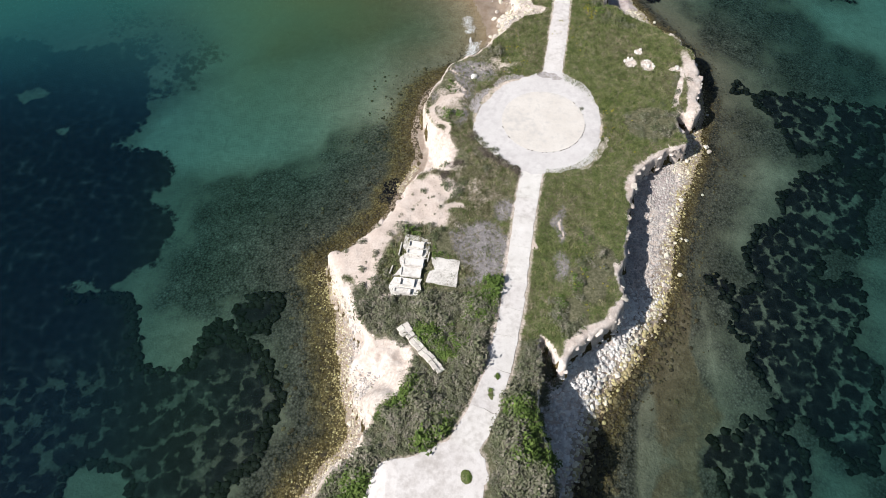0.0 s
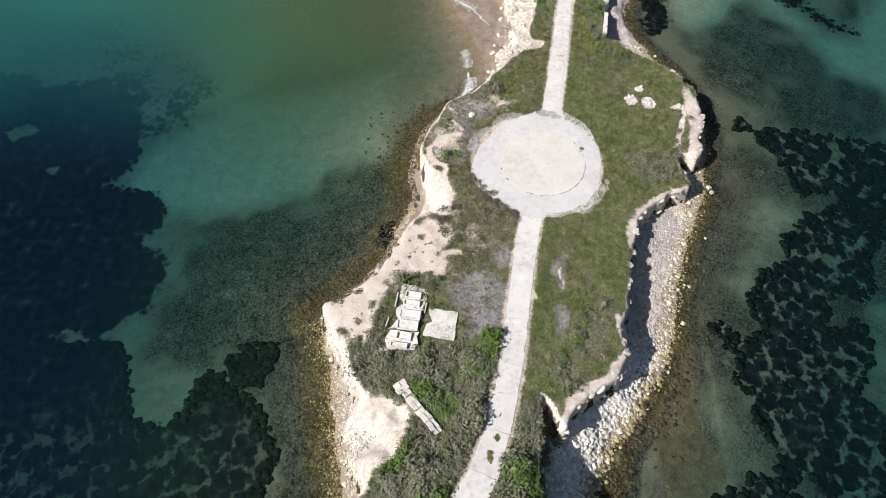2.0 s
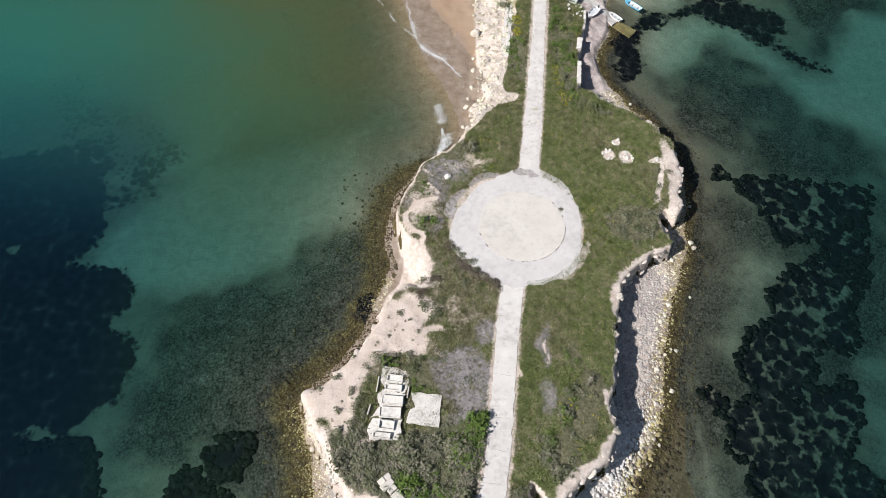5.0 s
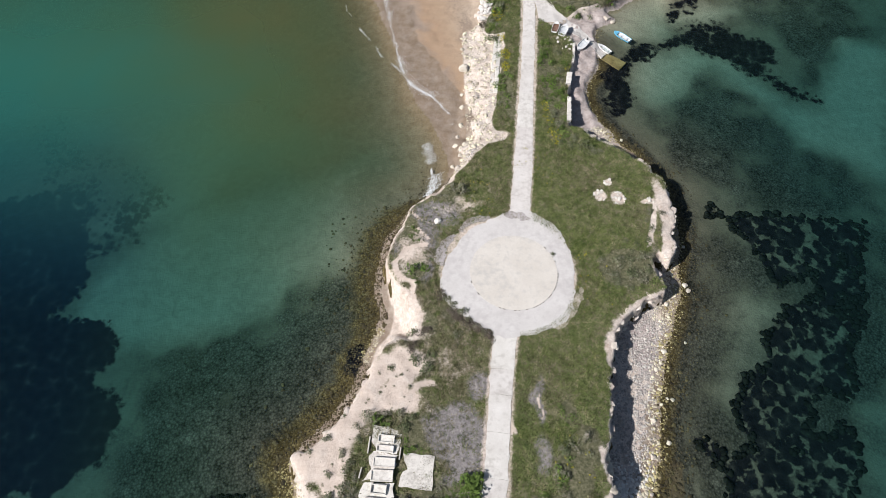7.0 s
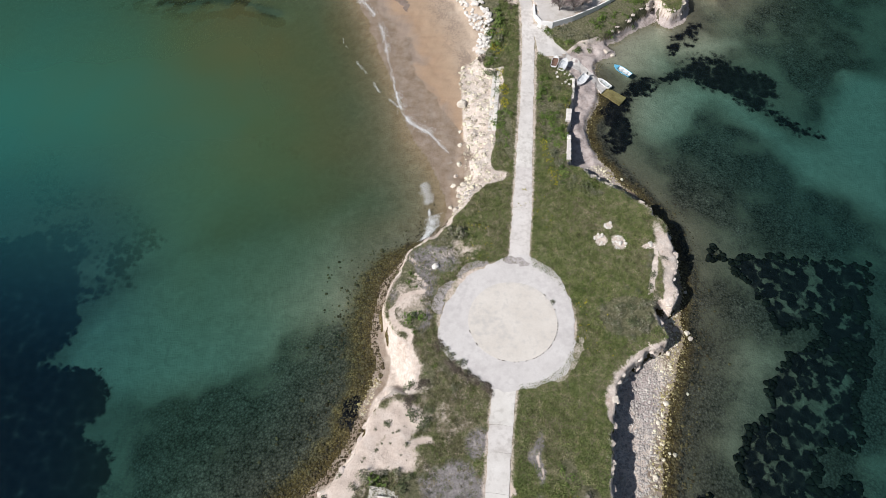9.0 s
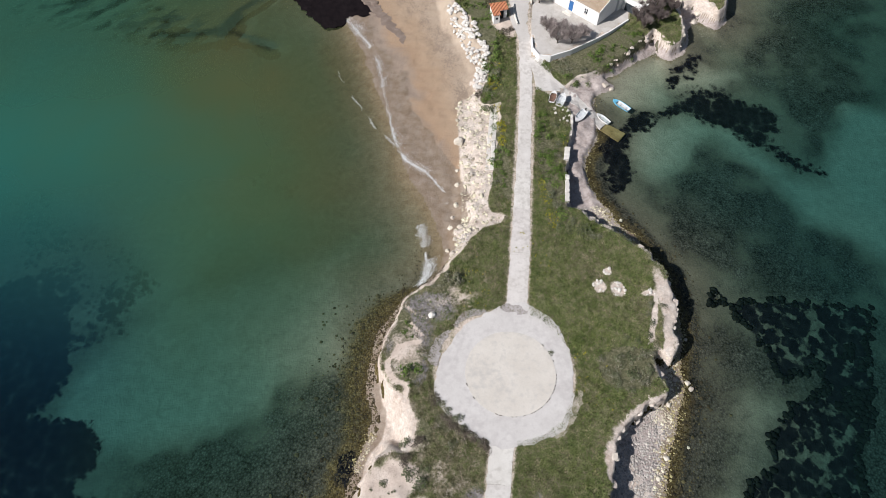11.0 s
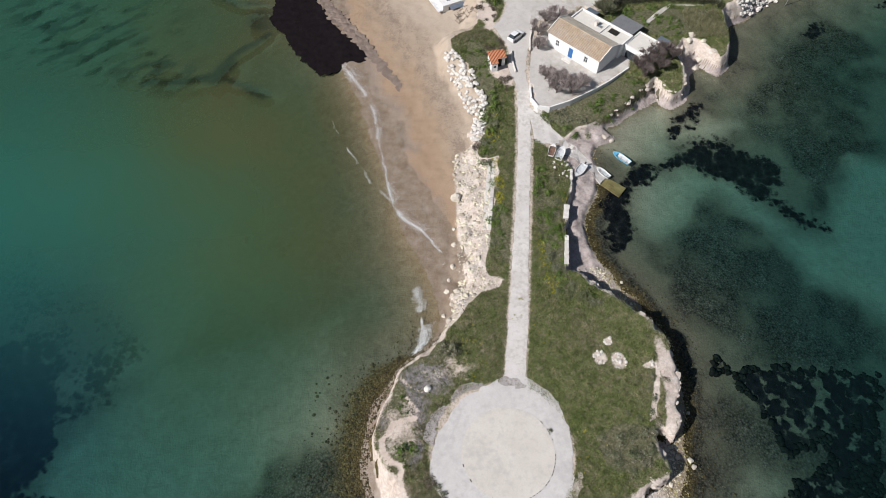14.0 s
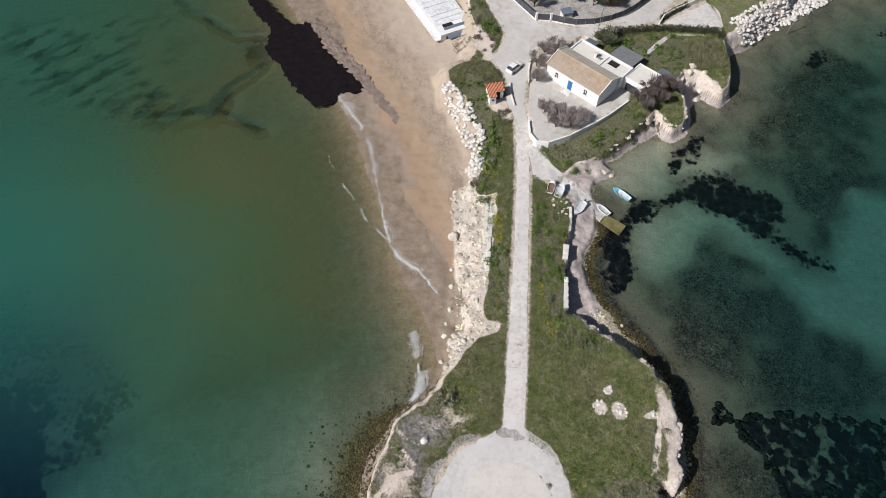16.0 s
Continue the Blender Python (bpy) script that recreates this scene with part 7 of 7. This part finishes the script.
def mesh_fence(line, label):
    f = thing("fence", label, "fence", (line[0][0], line[0][1], 0), 0)
    for a, b in zip(line, line[1:]):
        n = max(1, round(math.dist(a, b) / 2))
        for k in range(n):
            p = (a[0] + (b[0] - a[0]) * k / n, a[1] + (b[1] - a[1]) * k / n)
            d, ang = math.dist(a, b) / n, math.degrees(math.atan2(b[1] - a[1], b[0] - a[0]))
            z = land(*p)
            ob = part("panel", boxed(0.05, -0.02, 0.25, d - 0.05, 0.02, 1.75), M_FENCE, f, "dark grey screening panel")
            ob.matrix_world = pose(*p, z, 0, 0, ang)
            ob = part("post", boxed(-0.045, -0.045, -0.2, 0.045, 0.045, 1.8), M_SHEET, f)
            ob.matrix_world = pose(*p, z, 0, 0, ang)
            ob = part("plinth", boxed(0.05, -0.1, -0.2, d - 0.05, 0.1, 0.248), M_PLASTER, f)
            ob.matrix_world = pose(*p, z, 0, 0, ang)
    return f


mesh_fence(FENCE, "dark screened fence on a white plinth along the road")
mesh_fence(FENCE_E, "curved dark screened fence on a white plinth")
mesh_fence([(42.9, 173.9), (45.5, 173.4)], "dark double gate between white piers")
for x, y in ((42.55, 173.9), (45.75, 173.35)):
    p = thing("gate_pier", "square white gate pier with a flat cap", "pier", (x, y, land(x, y)), 10)
    part("shaft", boxed(-0.22, -0.22, -0.2, 0.22, 0.22, 1.95, 0.01), M_PLASTER, p)
    part("cap", boxed(-0.28, -0.28, 1.951, 0.28, 0.28, 2.05, 0.02), M_TRIM, p)


M_HEDGE = foliage("hedge_leaves", [(0.12, (0.022, 0.026, 0.014)), (0.5, (0.055, 0.060, 0.034)), (0.9, (0.115, 0.110, 0.070))])


def hedge(line, w, h, label):
    rows_h, g = [], random.Random(int(line[0][0]))
    for a, b in zip(line, line[1:]):
        for _ in range(int(math.dist(a, b) * 26)):
            u, v = g.random(), g.uniform(-w, w)
            x, y = a[0] + (b[0] - a[0]) * u, a[1] + (b[1] - a[1]) * u + v
            s = g.uniform(0.5, 0.9)
            rows_h.append([g.randrange(6), x, y, land(x, y) + g.uniform(0, h - 0.4), g.uniform(0, 6.28), 0, s, s, s])
    ob = scatter("hedge", CLUMPS, rows_h, M_HEDGE, label, "hedge")
    ob["kind"] = "thing"
    return ob


hedge([(54.7, 166.8), (58.2, 167.9), (63.8, 168.2), (70.1, 168.0), (75.9, 167.1), (81.2, 166.0), (82.6, 164.4)], 0.75, 1.5, "long dark clipped hedge along the road")
hedge([(70.6, 171.4), (74, 173.4), (78, 175.6)], 0.5, 1.2, "dark clipped hedge beside the white drive")
low_wall([(69.8, 169.8), (71.4, 171.9), (75.0, 174.0), (82.0, 177.2)], 1.0, 0.25, "white rendered boundary wall beside the drive", M_PLASTER)
pave("drive", [(71.0, 170.2), (72.6, 171.2), (83.6, 176.4), (85.0, 173.0), (84.2, 168.5), (82.8, 165.6), (76.0, 168.9)], 0.05, M_CONCRETE, "white concrete drive above the shore", "drive", 0.15, 0.15, 0.6)
pave("garden_path", [(64.2, 161.2), (64.8, 160.6), (68.4, 163.4), (71.8, 166.0), (78.8, 165.2), (79.0, 165.8), (71.6, 166.8), (67.8, 164.3)], 0.04, M_DUST, "narrow pale gravel garden path", "path", 0.08, 0.1, 0.5, height=land)
pave("yard", [(44, 175), (46, 174.2), (51, 172.2), (58, 172.6), (63, 174.6), (72, 181.5), (68, 188), (44, 190), (39, 186)], 0.03, M_BROKEN, "grey paved villa yard behind the fence", "yard", 0.1, 0.1, 0.8)
pave("patio", [(60.6, 176.4), (64.4, 178.6), (63, 182.5), (58.5, 180.5)], 0.06, M_PINK, "pink terracotta patio in the villa garden", "patio", 0.05, 0.1, 0.6)
s = thing("shed", "small shed with a blue-grey steel roof behind the fence", "shed", (48.6, 173.6, land(49, 174)), 12)
part("wall", boxed(0, 0, -0.1, 2.3, 1.6, 1.35), M_TRIM, s)
bm = boxed(-0.15, -0.15, 0, 2.45, 1.75, 0.06, m=pose(0, 0, 1.37, 8, 0, 0))
part("roof", bm, M_STEEL, s)
for x, y, h, lean in ((55.3, 168.4, 6.5, 0.0), (102.4, 170.2, 5.0, 3.0)):
    q = thing("utility_pole", "slim grey pole standing in the verge", "pole", (x, y, land(x, y)), 0)
    bm = bmesh.new()
    tube(bm, (0, 0, -0.3), (lean * 0.1, 0, h), 0.09, 0.06, 8)
    part("shaft", bm, M_SHEET, q)
    part("lamp_head", boxed(-0.1, -0.1, h, 0.5, 0.1, h + 0.1, 0.02), M_SHEET, q)
# reeds by the rocks
rows = []
for _ in range(1500):
    x, y = rng.uniform(73.5, 81), rng.uniform(155.5, 164)
    if sample(D_TOP, x, y) > 0.2:
        s = rng.uniform(0.6, 1.2)
        rows.append([rng.randrange(5), x, y, land(x, y) - 0.1, rng.uniform(0, 6.28), rng.uniform(-0.7, 0.7), s * 1.3, s * 1.3, s * 4.0])
scatter("reeds", TUFTS, rows, M_REED, "bank of dry straw-coloured reeds by the shore", "reeds")


# ---- ruins on the headland ----
M_RENDERED = mottled("white_cement", (0.56, 0.53, 0.48), (0.74, 0.71, 0.66), 0.9, 8.0, 0.9, 0.012, per_object=0.05, stain=(0.40, 0.37, 0.33))


def flush(x, y):
    return float(top_height(np.array([x]), np.array([y]))[0])


for slab in ([(-2.9, 50.9), (-1.3, 50.6), (0.7, 49.6), (0.3, 47.9), (-0.2, 46.95), (-2.7, 47.7), (-3.2, 48.9)], [(-3.7, 46.9), (-2.8, 47.45), (0.1, 46.75), (-0.5, 44.8), (-0.8, 43.6), (-4.6, 44.1), (-3.3, 45.2)], [(-4.3, 43.75), (-0.6, 43.3), (-1.1, 40.6), (-2.1, 40.9), (-4.8, 41.0), (-5.0, 42.2)]):
    pave("foundation", slab, 0.18, M_RENDERED, "broken pale concrete foundation slab under basins", "foundation", 0.3, 0.5, 0.3, 1.0, kind="thing")
rng = random.Random(31)
for k, (x, y, w, d) in enumerate([(-1.25, 48.85, 2.1, 1.0), (-1.5, 47.6, 2.2, 0.85), (-1.7, 45.9, 2.75, 1.15), (-2.05, 44.3, 2.75, 1.4), (-2.55, 42.7, 1.95, 1.15), (-3.2, 41.4, 2.2, 0.75)]):
    z = flush(x, y) + 0.185
    t = thing("basin", "rectangular raised concrete basin with worn rim", "basin", (x, y, z), -10 + rng.uniform(-2, 2), "basins on the foundation")
    rim = 0.13
    part("floor", boxed(-w / 2 + rim, -d / 2 + rim, 0, w / 2 - rim, d / 2 - rim, 0.26 if k in (2, 3, 5) else 0.12), M_RENDERED, t)
    for nm, a in (("rim", (-w / 2, -d / 2, w / 2, -d / 2 + rim)), ("rim", (-w / 2, d / 2 - rim, w / 2, d / 2)), ("rim", (-w / 2, -d / 2 + rim + 0.002, -w / 2 + rim, d / 2 - rim - 0.002)), ("rim", (w / 2 - rim, -d / 2 + rim + 0.002, w / 2, d / 2 - rim - 0.002))):
        part(nm, boxed(a[0], a[1], 0, a[2], a[3], 0.36 + rng.uniform(-0.05, 0.05), 0.02), M_RENDERED, t)
for line in ([(-3.3, 49.4), (-3.7, 47.4)], [(0.5, 47.6), (0.2, 46.2)], [(-4.5, 45.6), (-4.9, 44.4)]):
    low_wall(line, 0.32, 0.16, "low broken concrete upstand beside the foundation", M_SLAB, kind="thing", name="upstand")
pave("concrete_slab", [(0.7, 46.9), (4.7, 46.1), (4.3, 44.2), (3.9, 41.9), (-0.1, 42.9), (0.4, 44.6), (1.1, 44.8)], 0.14, M_RENDERED, "square cracked concrete floor slab among bushes", "slab", 0.12, 0.4, 0.4, 1.0, kind="thing")
r_a, r_b = Vector((-3.3, 36.4)), Vector((1.5, 29.9))
ruin = thing("ruined_wall", "fallen row of broken pale masonry blocks", "ruin", (r_a.x, r_a.y, flush(*r_a)), 0)
d = (r_b - r_a).normalized()
s, k = 0.0, 0
while s < (r_b - r_a).length:
    l, w = rng.uniform(0.55, 1.0), 0.66 - 0.015 * s + rng.uniform(-0.08, 0.1) + (0.25 if s < 1.5 else 0)
    p = r_a + d * (s + l / 2) + Vector((rng.uniform(-0.08, 0.08), rng.uniform(-0.08, 0.08)))
    for side in (-1, 1):
        bm = boxed(-l / 2 + 0.01, -w / 2, -0.4, l / 2 - 0.01, w / 2, rng.uniform(0.3, 0.5), 0.05)
        for v in bm.verts:
            v.co += noise.noise_vector(v.co * 2.3 + Vector((k * 3.1, side, 0))) * 0.09
        ob = part("block", bm, M_SLAB, ruin)
        q = p + Vector((-d.y, d.x)) * side * w * 0.47
        ob.matrix_world = pose(q.x, q.y, land(q.x, q.y) + 0.05, rng.uniform(-5, 5), rng.uniform(-5, 5), math.degrees(math.atan2(d.y, d.x)) + rng.uniform(-5, 5))
    s += l
    k += 1
for x, y, w, l in ((3.9, 17.2, 0.62, 0.8), (7.3, 26.7, 0.32, 0.85), (8.3, 28.9, 0.2, 0.5)):
    g = pave("planting_hole", [(x + w * math.cos(a), y + l * math.sin(a)) for a in (q * math.tau / 14 for q in range(14))], 0.068, M_GROUND, "weedy gap in the concrete road", "planting gap", 0.12, 0.02, 0.3, 0.5)
    for _ in range(7):
        a = rng.uniform(0, 6.28)
        ob = new("weed_tuft", rng.choice(FRESH_MESH))
        ob.matrix_world = pose(x + w * 0.6 * math.cos(a), y + l * 0.6 * math.sin(a), flush(x, y) + 0.05, 0, 0, rng.uniform(0, 360)) @ Matrix.Diagonal((0.55, 0.55, 0.3, 1))
        tagged(ob, "low green weed tuft growing through the concrete", "weed", "weeds in the road")

# ---- old sea wall, slip and boats ----
wall_line = [(34.2, 102.6), (34.9, 105.4), (35.6, 108.6), (36.3, 112.4), (37.2, 115.4), (38.6, 118.6), (39.4, 121.4), (39.9, 123.8)]
for a, b, h, w in zip(wall_line, wall_line[1:], (0.55, 0.4, 0, 0.5, 0, 0.2, 0.35), (0.8, 0.7, 0.4, 1.0, 0.4, 0.4, 0.5)):
    if not h:
        continue
    sw = thing("sea_wall", "broken white stretch of old sea wall", "sea wall", (a[0], a[1], 0), 0, "old sea wall")
    z = max(land(*a), land(*b), 1.9)
    n = 3
    for k in range(n):
        l = math.dist(a, b) / n
        bm = boxed(0.02, -w / 2, -z - 0.2, l - 0.02, w / 2, h * rng.uniform(0.7, 1.2), 0.05)
        for v in bm.verts:
            if v.co.z > -0.5:
                v.co += noise.noise_vector(v.co * 1.9 + Vector((a[0] + k, a[1], 0))) * 0.12
        ob = part("block", bm, M_WHITESTONE, sw)
        ob.matrix_world = pose(a[0] + (b[0] - a[0]) * k / n, a[1] + (b[1] - a[1]) * k / n, z, 0, 0, math.degrees(math.atan2(b[1] - a[1], b[0] - a[0])))
M_HULLBLUE = mottled("light_blue_gelcoat", (0.12, 0.42, 0.62), (0.17, 0.50, 0.70), 1.0, 9.0, 0.35, 0.0, spec=0.5)
M_HULLWHITE = mottled("white_gelcoat", (0.66, 0.66, 0.65), (0.78, 0.78, 0.77), 1.0, 9.0, 0.35, 0.0, spec=0.5)
M_BOATIN = mottled("pale_boat_floor", (0.50, 0.52, 0.53), (0.66, 0.68, 0.69), 1.5, 10.0, 0.6, 0.0)
M_RUSTBOAT = mottled("brown_boat_wood", (0.13, 0.075, 0.055), (0.24, 0.15, 0.11), 2.0, 12.0, 0.8, 0.01)


def boat(x, y, z, turn, length, beam, hull_mat, in_mat, label, roll=0.0, engine=False):
    """An open dinghy: lofted hull, inner shell, gunwale, thwarts; bow at +x."""
    b = thing("boat", label, "boat", (x, y, z), 0, "small boats at the slip")
    b.matrix_world = pose(x, y, z, roll, 0, turn)

    def shell(inset, floor):
        bm, rings = bmesh.new(), []
        for k in range(9):
            u = k / 8
            w = beam / 2 * (0.84 + 0.5 * u - 0.34 * u * u) * (1 - max(0, u - 0.45) ** 2.2 / 0.55 ** 2.2) ** 0.75 - inset
            w = max(w, 0.02)
            px, top = -length / 2 + inset + u * (length - 2 * inset), 0.42 + 0.16 * u * u
            rings.append([bm.verts.new((px, sy * w * kk, zz)) for sy, kk, zz in ((-1, 1, top), (-1, 0.82, 0.16 + floor), (0, 0, floor + 0.02), (1, 0.82, 0.16 + floor), (1, 1, top))])
        for a, c in zip(rings, rings[1:]):
            for i in range(4):
                bm.faces.new((a[i], a[i + 1], c[i + 1], c[i]))
        bm.faces.new(rings[0])
        bm.faces.new(rings[-1])
        return bm, [[v.co.copy() for v in rg] for rg in rings]

    bm, rings = shell(0.0, 0.0)
    part("hull", bm, hull_mat, b)
    bm, inner = shell(0.07, 0.09)
    bmesh.ops.reverse_faces(bm, faces=bm.faces)
    part("inner_shell", bm, in_mat, b)
    bm = bmesh.new()
    for i in (0, 4):
        for a, c, e, g in zip(rings, rings[1:], inner, inner[1:]):
            vs = [bm.verts.new(p + Vector((0, 0, 0.012))) for p in (a[i], c[i], g[i], e[i])]
            bm.faces.new(vs)
    ex = bmesh.ops.extrude_face_region(bm, geom=bm.faces[:])
    bmesh.ops.translate(bm, vec=(0, 0, 0.04), verts=[e for e in ex["geom"] if isinstance(e, bmesh.types.BMVert)])
    part("gunwale", bm, hull_mat, b)
    for px in (-length * 0.28, length * 0.05):
        part("thwart", boxed(px - 0.13, -beam * 0.42, 0.33, px + 0.13, beam * 0.42, 0.37, 0.01), in_mat, b)
    bm = bmesh.new()
    vs = [bm.verts.new(p) for p in ((length * 0.26, -beam * 0.36, 0.5), (length * 0.46, -0.04, 0.58), (length * 0.46, 0.04, 0.58), (length * 0.26, beam * 0.36, 0.5))]
    bm.faces.new(vs)
    ex = bmesh.ops.extrude_face_region(bm, geom=bm.faces[:])
    bmesh.ops.translate(bm, vec=(0, 0, 0.03), verts=[e for e in ex["geom"] if isinstance(e, bmesh.types.BMVert)])
    part("foredeck", bm, hull_mat, b)
    if engine:
        part("outboard", boxed(-length / 2 - 0.22, -0.13, 0.2, -length / 2 - 0.02, 0.13, 0.85, 0.04), M_RUBBER, b, "black outboard engine")
    return b


boat(51.0, 127.2, -0.14, 128, 4.0, 1.55, M_HULLBLUE, M_BOATIN, "light blue open dinghy afloat in the clear cove")
boat(46.5, 124.0, land(46.5, 124.0) + 0.02, 125, 3.2, 1.4, M_HULLWHITE, M_BOATIN, "white dinghy pulled up on the slip", 6)
boat(41.7, 123.9, land(41.7, 123.9) + 0.05, 228, 3.8, 1.6, M_HULLWHITE, M_BOATIN, "white boat lying on the rock shelf", -6, True)
boat(38.7, 127.9, land(38.7, 127.9) + 0.08, 60, 3.6, 1.6, M_HULLWHITE, M_BOATIN, "white boat parked on grass above the slip", 4)
boat(37.2, 128.6, land(37.2, 128.6) + 0.08, 66, 3.0, 1.4, M_HULLWHITE, M_RUSTBOAT, "old white boat with rusty brown interior on grass", -4)
for k in range(14):
    x, y = 36.6 + rng.uniform(0, 3.0), 121.4 + rng.uniform(0, 4.6)
    lay(RIP_MESH, x, y, rng.uniform(0.3, 0.6), "white broken rubble lump beside the boats", "rubble", "rubble by the boats", 0.2, "rubble_stone")

# ---- seaweed, strand line and foam ----
M_WRACK = mottled("dead_seaweed", (0.005, 0.004, 0.005), (0.016, 0.012, 0.013), 0.8, 6.0, 0.95, 0.03, spec=0.05)
M_STRAND = mottled("dry_seaweed_litter", (0.13, 0.095, 0.075), (0.28, 0.225, 0.19), 0.7, 7.0, 0.95, 0.03)
M_FOAM = mottled("sea_foam", (0.62, 0.64, 0.65), (0.78, 0.80, 0.80), 1.5, 10.0, 0.9, 0.01)
pave("seaweed_bank", [(-26.5, 200), (-23.4, 194.2), (-21.1, 188.7), (-17.6, 183.2), (-18.6, 175.4), (-14.6, 169.4), (-11.8, 162.0), (-7.2, 156.5), (-3.7, 156.8), (-2.2, 160.0), (2.2, 159.4), (2.6, 162.6), (-2.0, 169.6), (-5.3, 174.1), (-7.2, 180.2), (-9.1, 184.4), (-12.4, 183.7), (-16.5, 189.3), (-19.3, 193.8), (-22, 200)],
     0.07, M_WRACK, "floating bank of black rotting seaweed at the beach", "seaweed", 0.9, 0.3, 0.3, 0.8, height=lambda x, y: max(0.0, land(x, y) if x > -19.5 else 0.0) + 0.22 * max(0, noise.noise(Vector((x * 0.5, y * 0.5, 2.0)))), kind="stuff")
pave("seaweed_litter", [(-9.0, 184.6), (-7.4, 186), (-4.5, 180.5), (0.2, 171.8), (4.4, 164.2), (6.8, 158.4), (9.8, 151.4), (9.0, 149.5), (6.6, 154.3), (3.6, 160.4), (-1.6, 169.8), (-5.0, 174.6), (-6.9, 180.4)], 0.05, M_STRAND, "mauve-brown strand of dry seaweed on sand", "seaweed", 0.8, 0.1, 0.3, 0.6,
     height=lambda x, y: max(land(x, y), 0.04) + 0.28 * max(0, 0.4 + noise.noise(Vector((x * 0.9, y * 0.9, 5.0)))) * step((y - 158) / 6), kind="stuff")
FLECK = []
for k in range(5):
    g = random.Random(90 + k)
    n = 7
    vs = [(0, 0, 0.02)] + [(math.cos(q * math.tau / n) * g.uniform(0.25, 0.6), math.sin(q * math.tau / n) * g.uniform(0.25, 0.6), 0.0) for q in range(n)]
    FLECK.append((np.array(vs), np.array([(0, 1 + q, 1 + (q + 1) % n) for q in range(n)])))
rows = []
for line, w, n in [([(-3.6, 160.4), (-0.2, 154.2), (3.0, 145.9), (4.5, 132.6), (5.2, 124.6), (6.8, 118.2), (10.5, 114.2), (13.1, 109.9), (13.9, 106.5)], 0.09, 3200), ([(-3.6, 160), (-1.6, 157), (-0.2, 154)], 0.55, 1500), ([(-0.2, 154.0), (3.0, 145.9), (4.2, 137)], 0.28, 1400), ([(5.0, 125.6), (6.4, 119.2), (9, 115.6), (11, 113.6)], 0.35, 1500),
                   ([(-5.0, 142.9), (-4.0, 139.1)], 0.04, 60), ([(-2.2, 135.2), (-1.0, 132.6), (0.1, 130.4), (1.9, 125.9)], 0.09, 420), ([(3.5, 124.0), (5.0, 122.0), (7.3, 117.5)], 0.07, 300),
                   ([(8.3, 102.3), (8.6, 99.6), (8.7, 97.6)], 0.32, 900), ([(8.8, 96.6), (9.0, 95.1)], 0.08, 160), ([(9.0, 95.1), (8.4, 92.3), (7.4, 90.4)], 0.45, 1500), ([(-21.6, 190.4), (-18.1, 185.8), (-16.4, 182.5)], 0.25, 400), ([(-12.5, 168.5), (-10.4, 165.5)], 0.15, 160)]:
    pts = smooth_line(line, 0.3)
    for _ in range(n):
        q = rng.randrange(len(pts) - 1)
        p = pts[q].lerp(pts[q + 1], rng.random())
        p = p + Vector((0.5 * noise.noise(Vector((p.y * 0.6, 4.2, 0))), 0))
        gap = noise.noise(Vector((p.x * 0.25, p.y * 0.25, 1.7)))
        if gap < -0.5 + 0.35 * rng.random():
            continue
        off = rng.gauss(0, w) + (rng.random() ** 3) * 3.5 * w
        s = rng.uniform(0.03, 0.12)
        rows.append([rng.randrange(5), p.x + off, p.y + off * 0.4 + rng.uniform(-0.2, 0.2), max(0.02, land(p.x + off, p.y) + 0.03), rng.uniform(0, 6.28), 0, s, s * rng.uniform(0.7, 1.5), 1])
scatter("foam", FLECK, rows, M_FOAM, "thin white foam of small breaking waves", "foam")
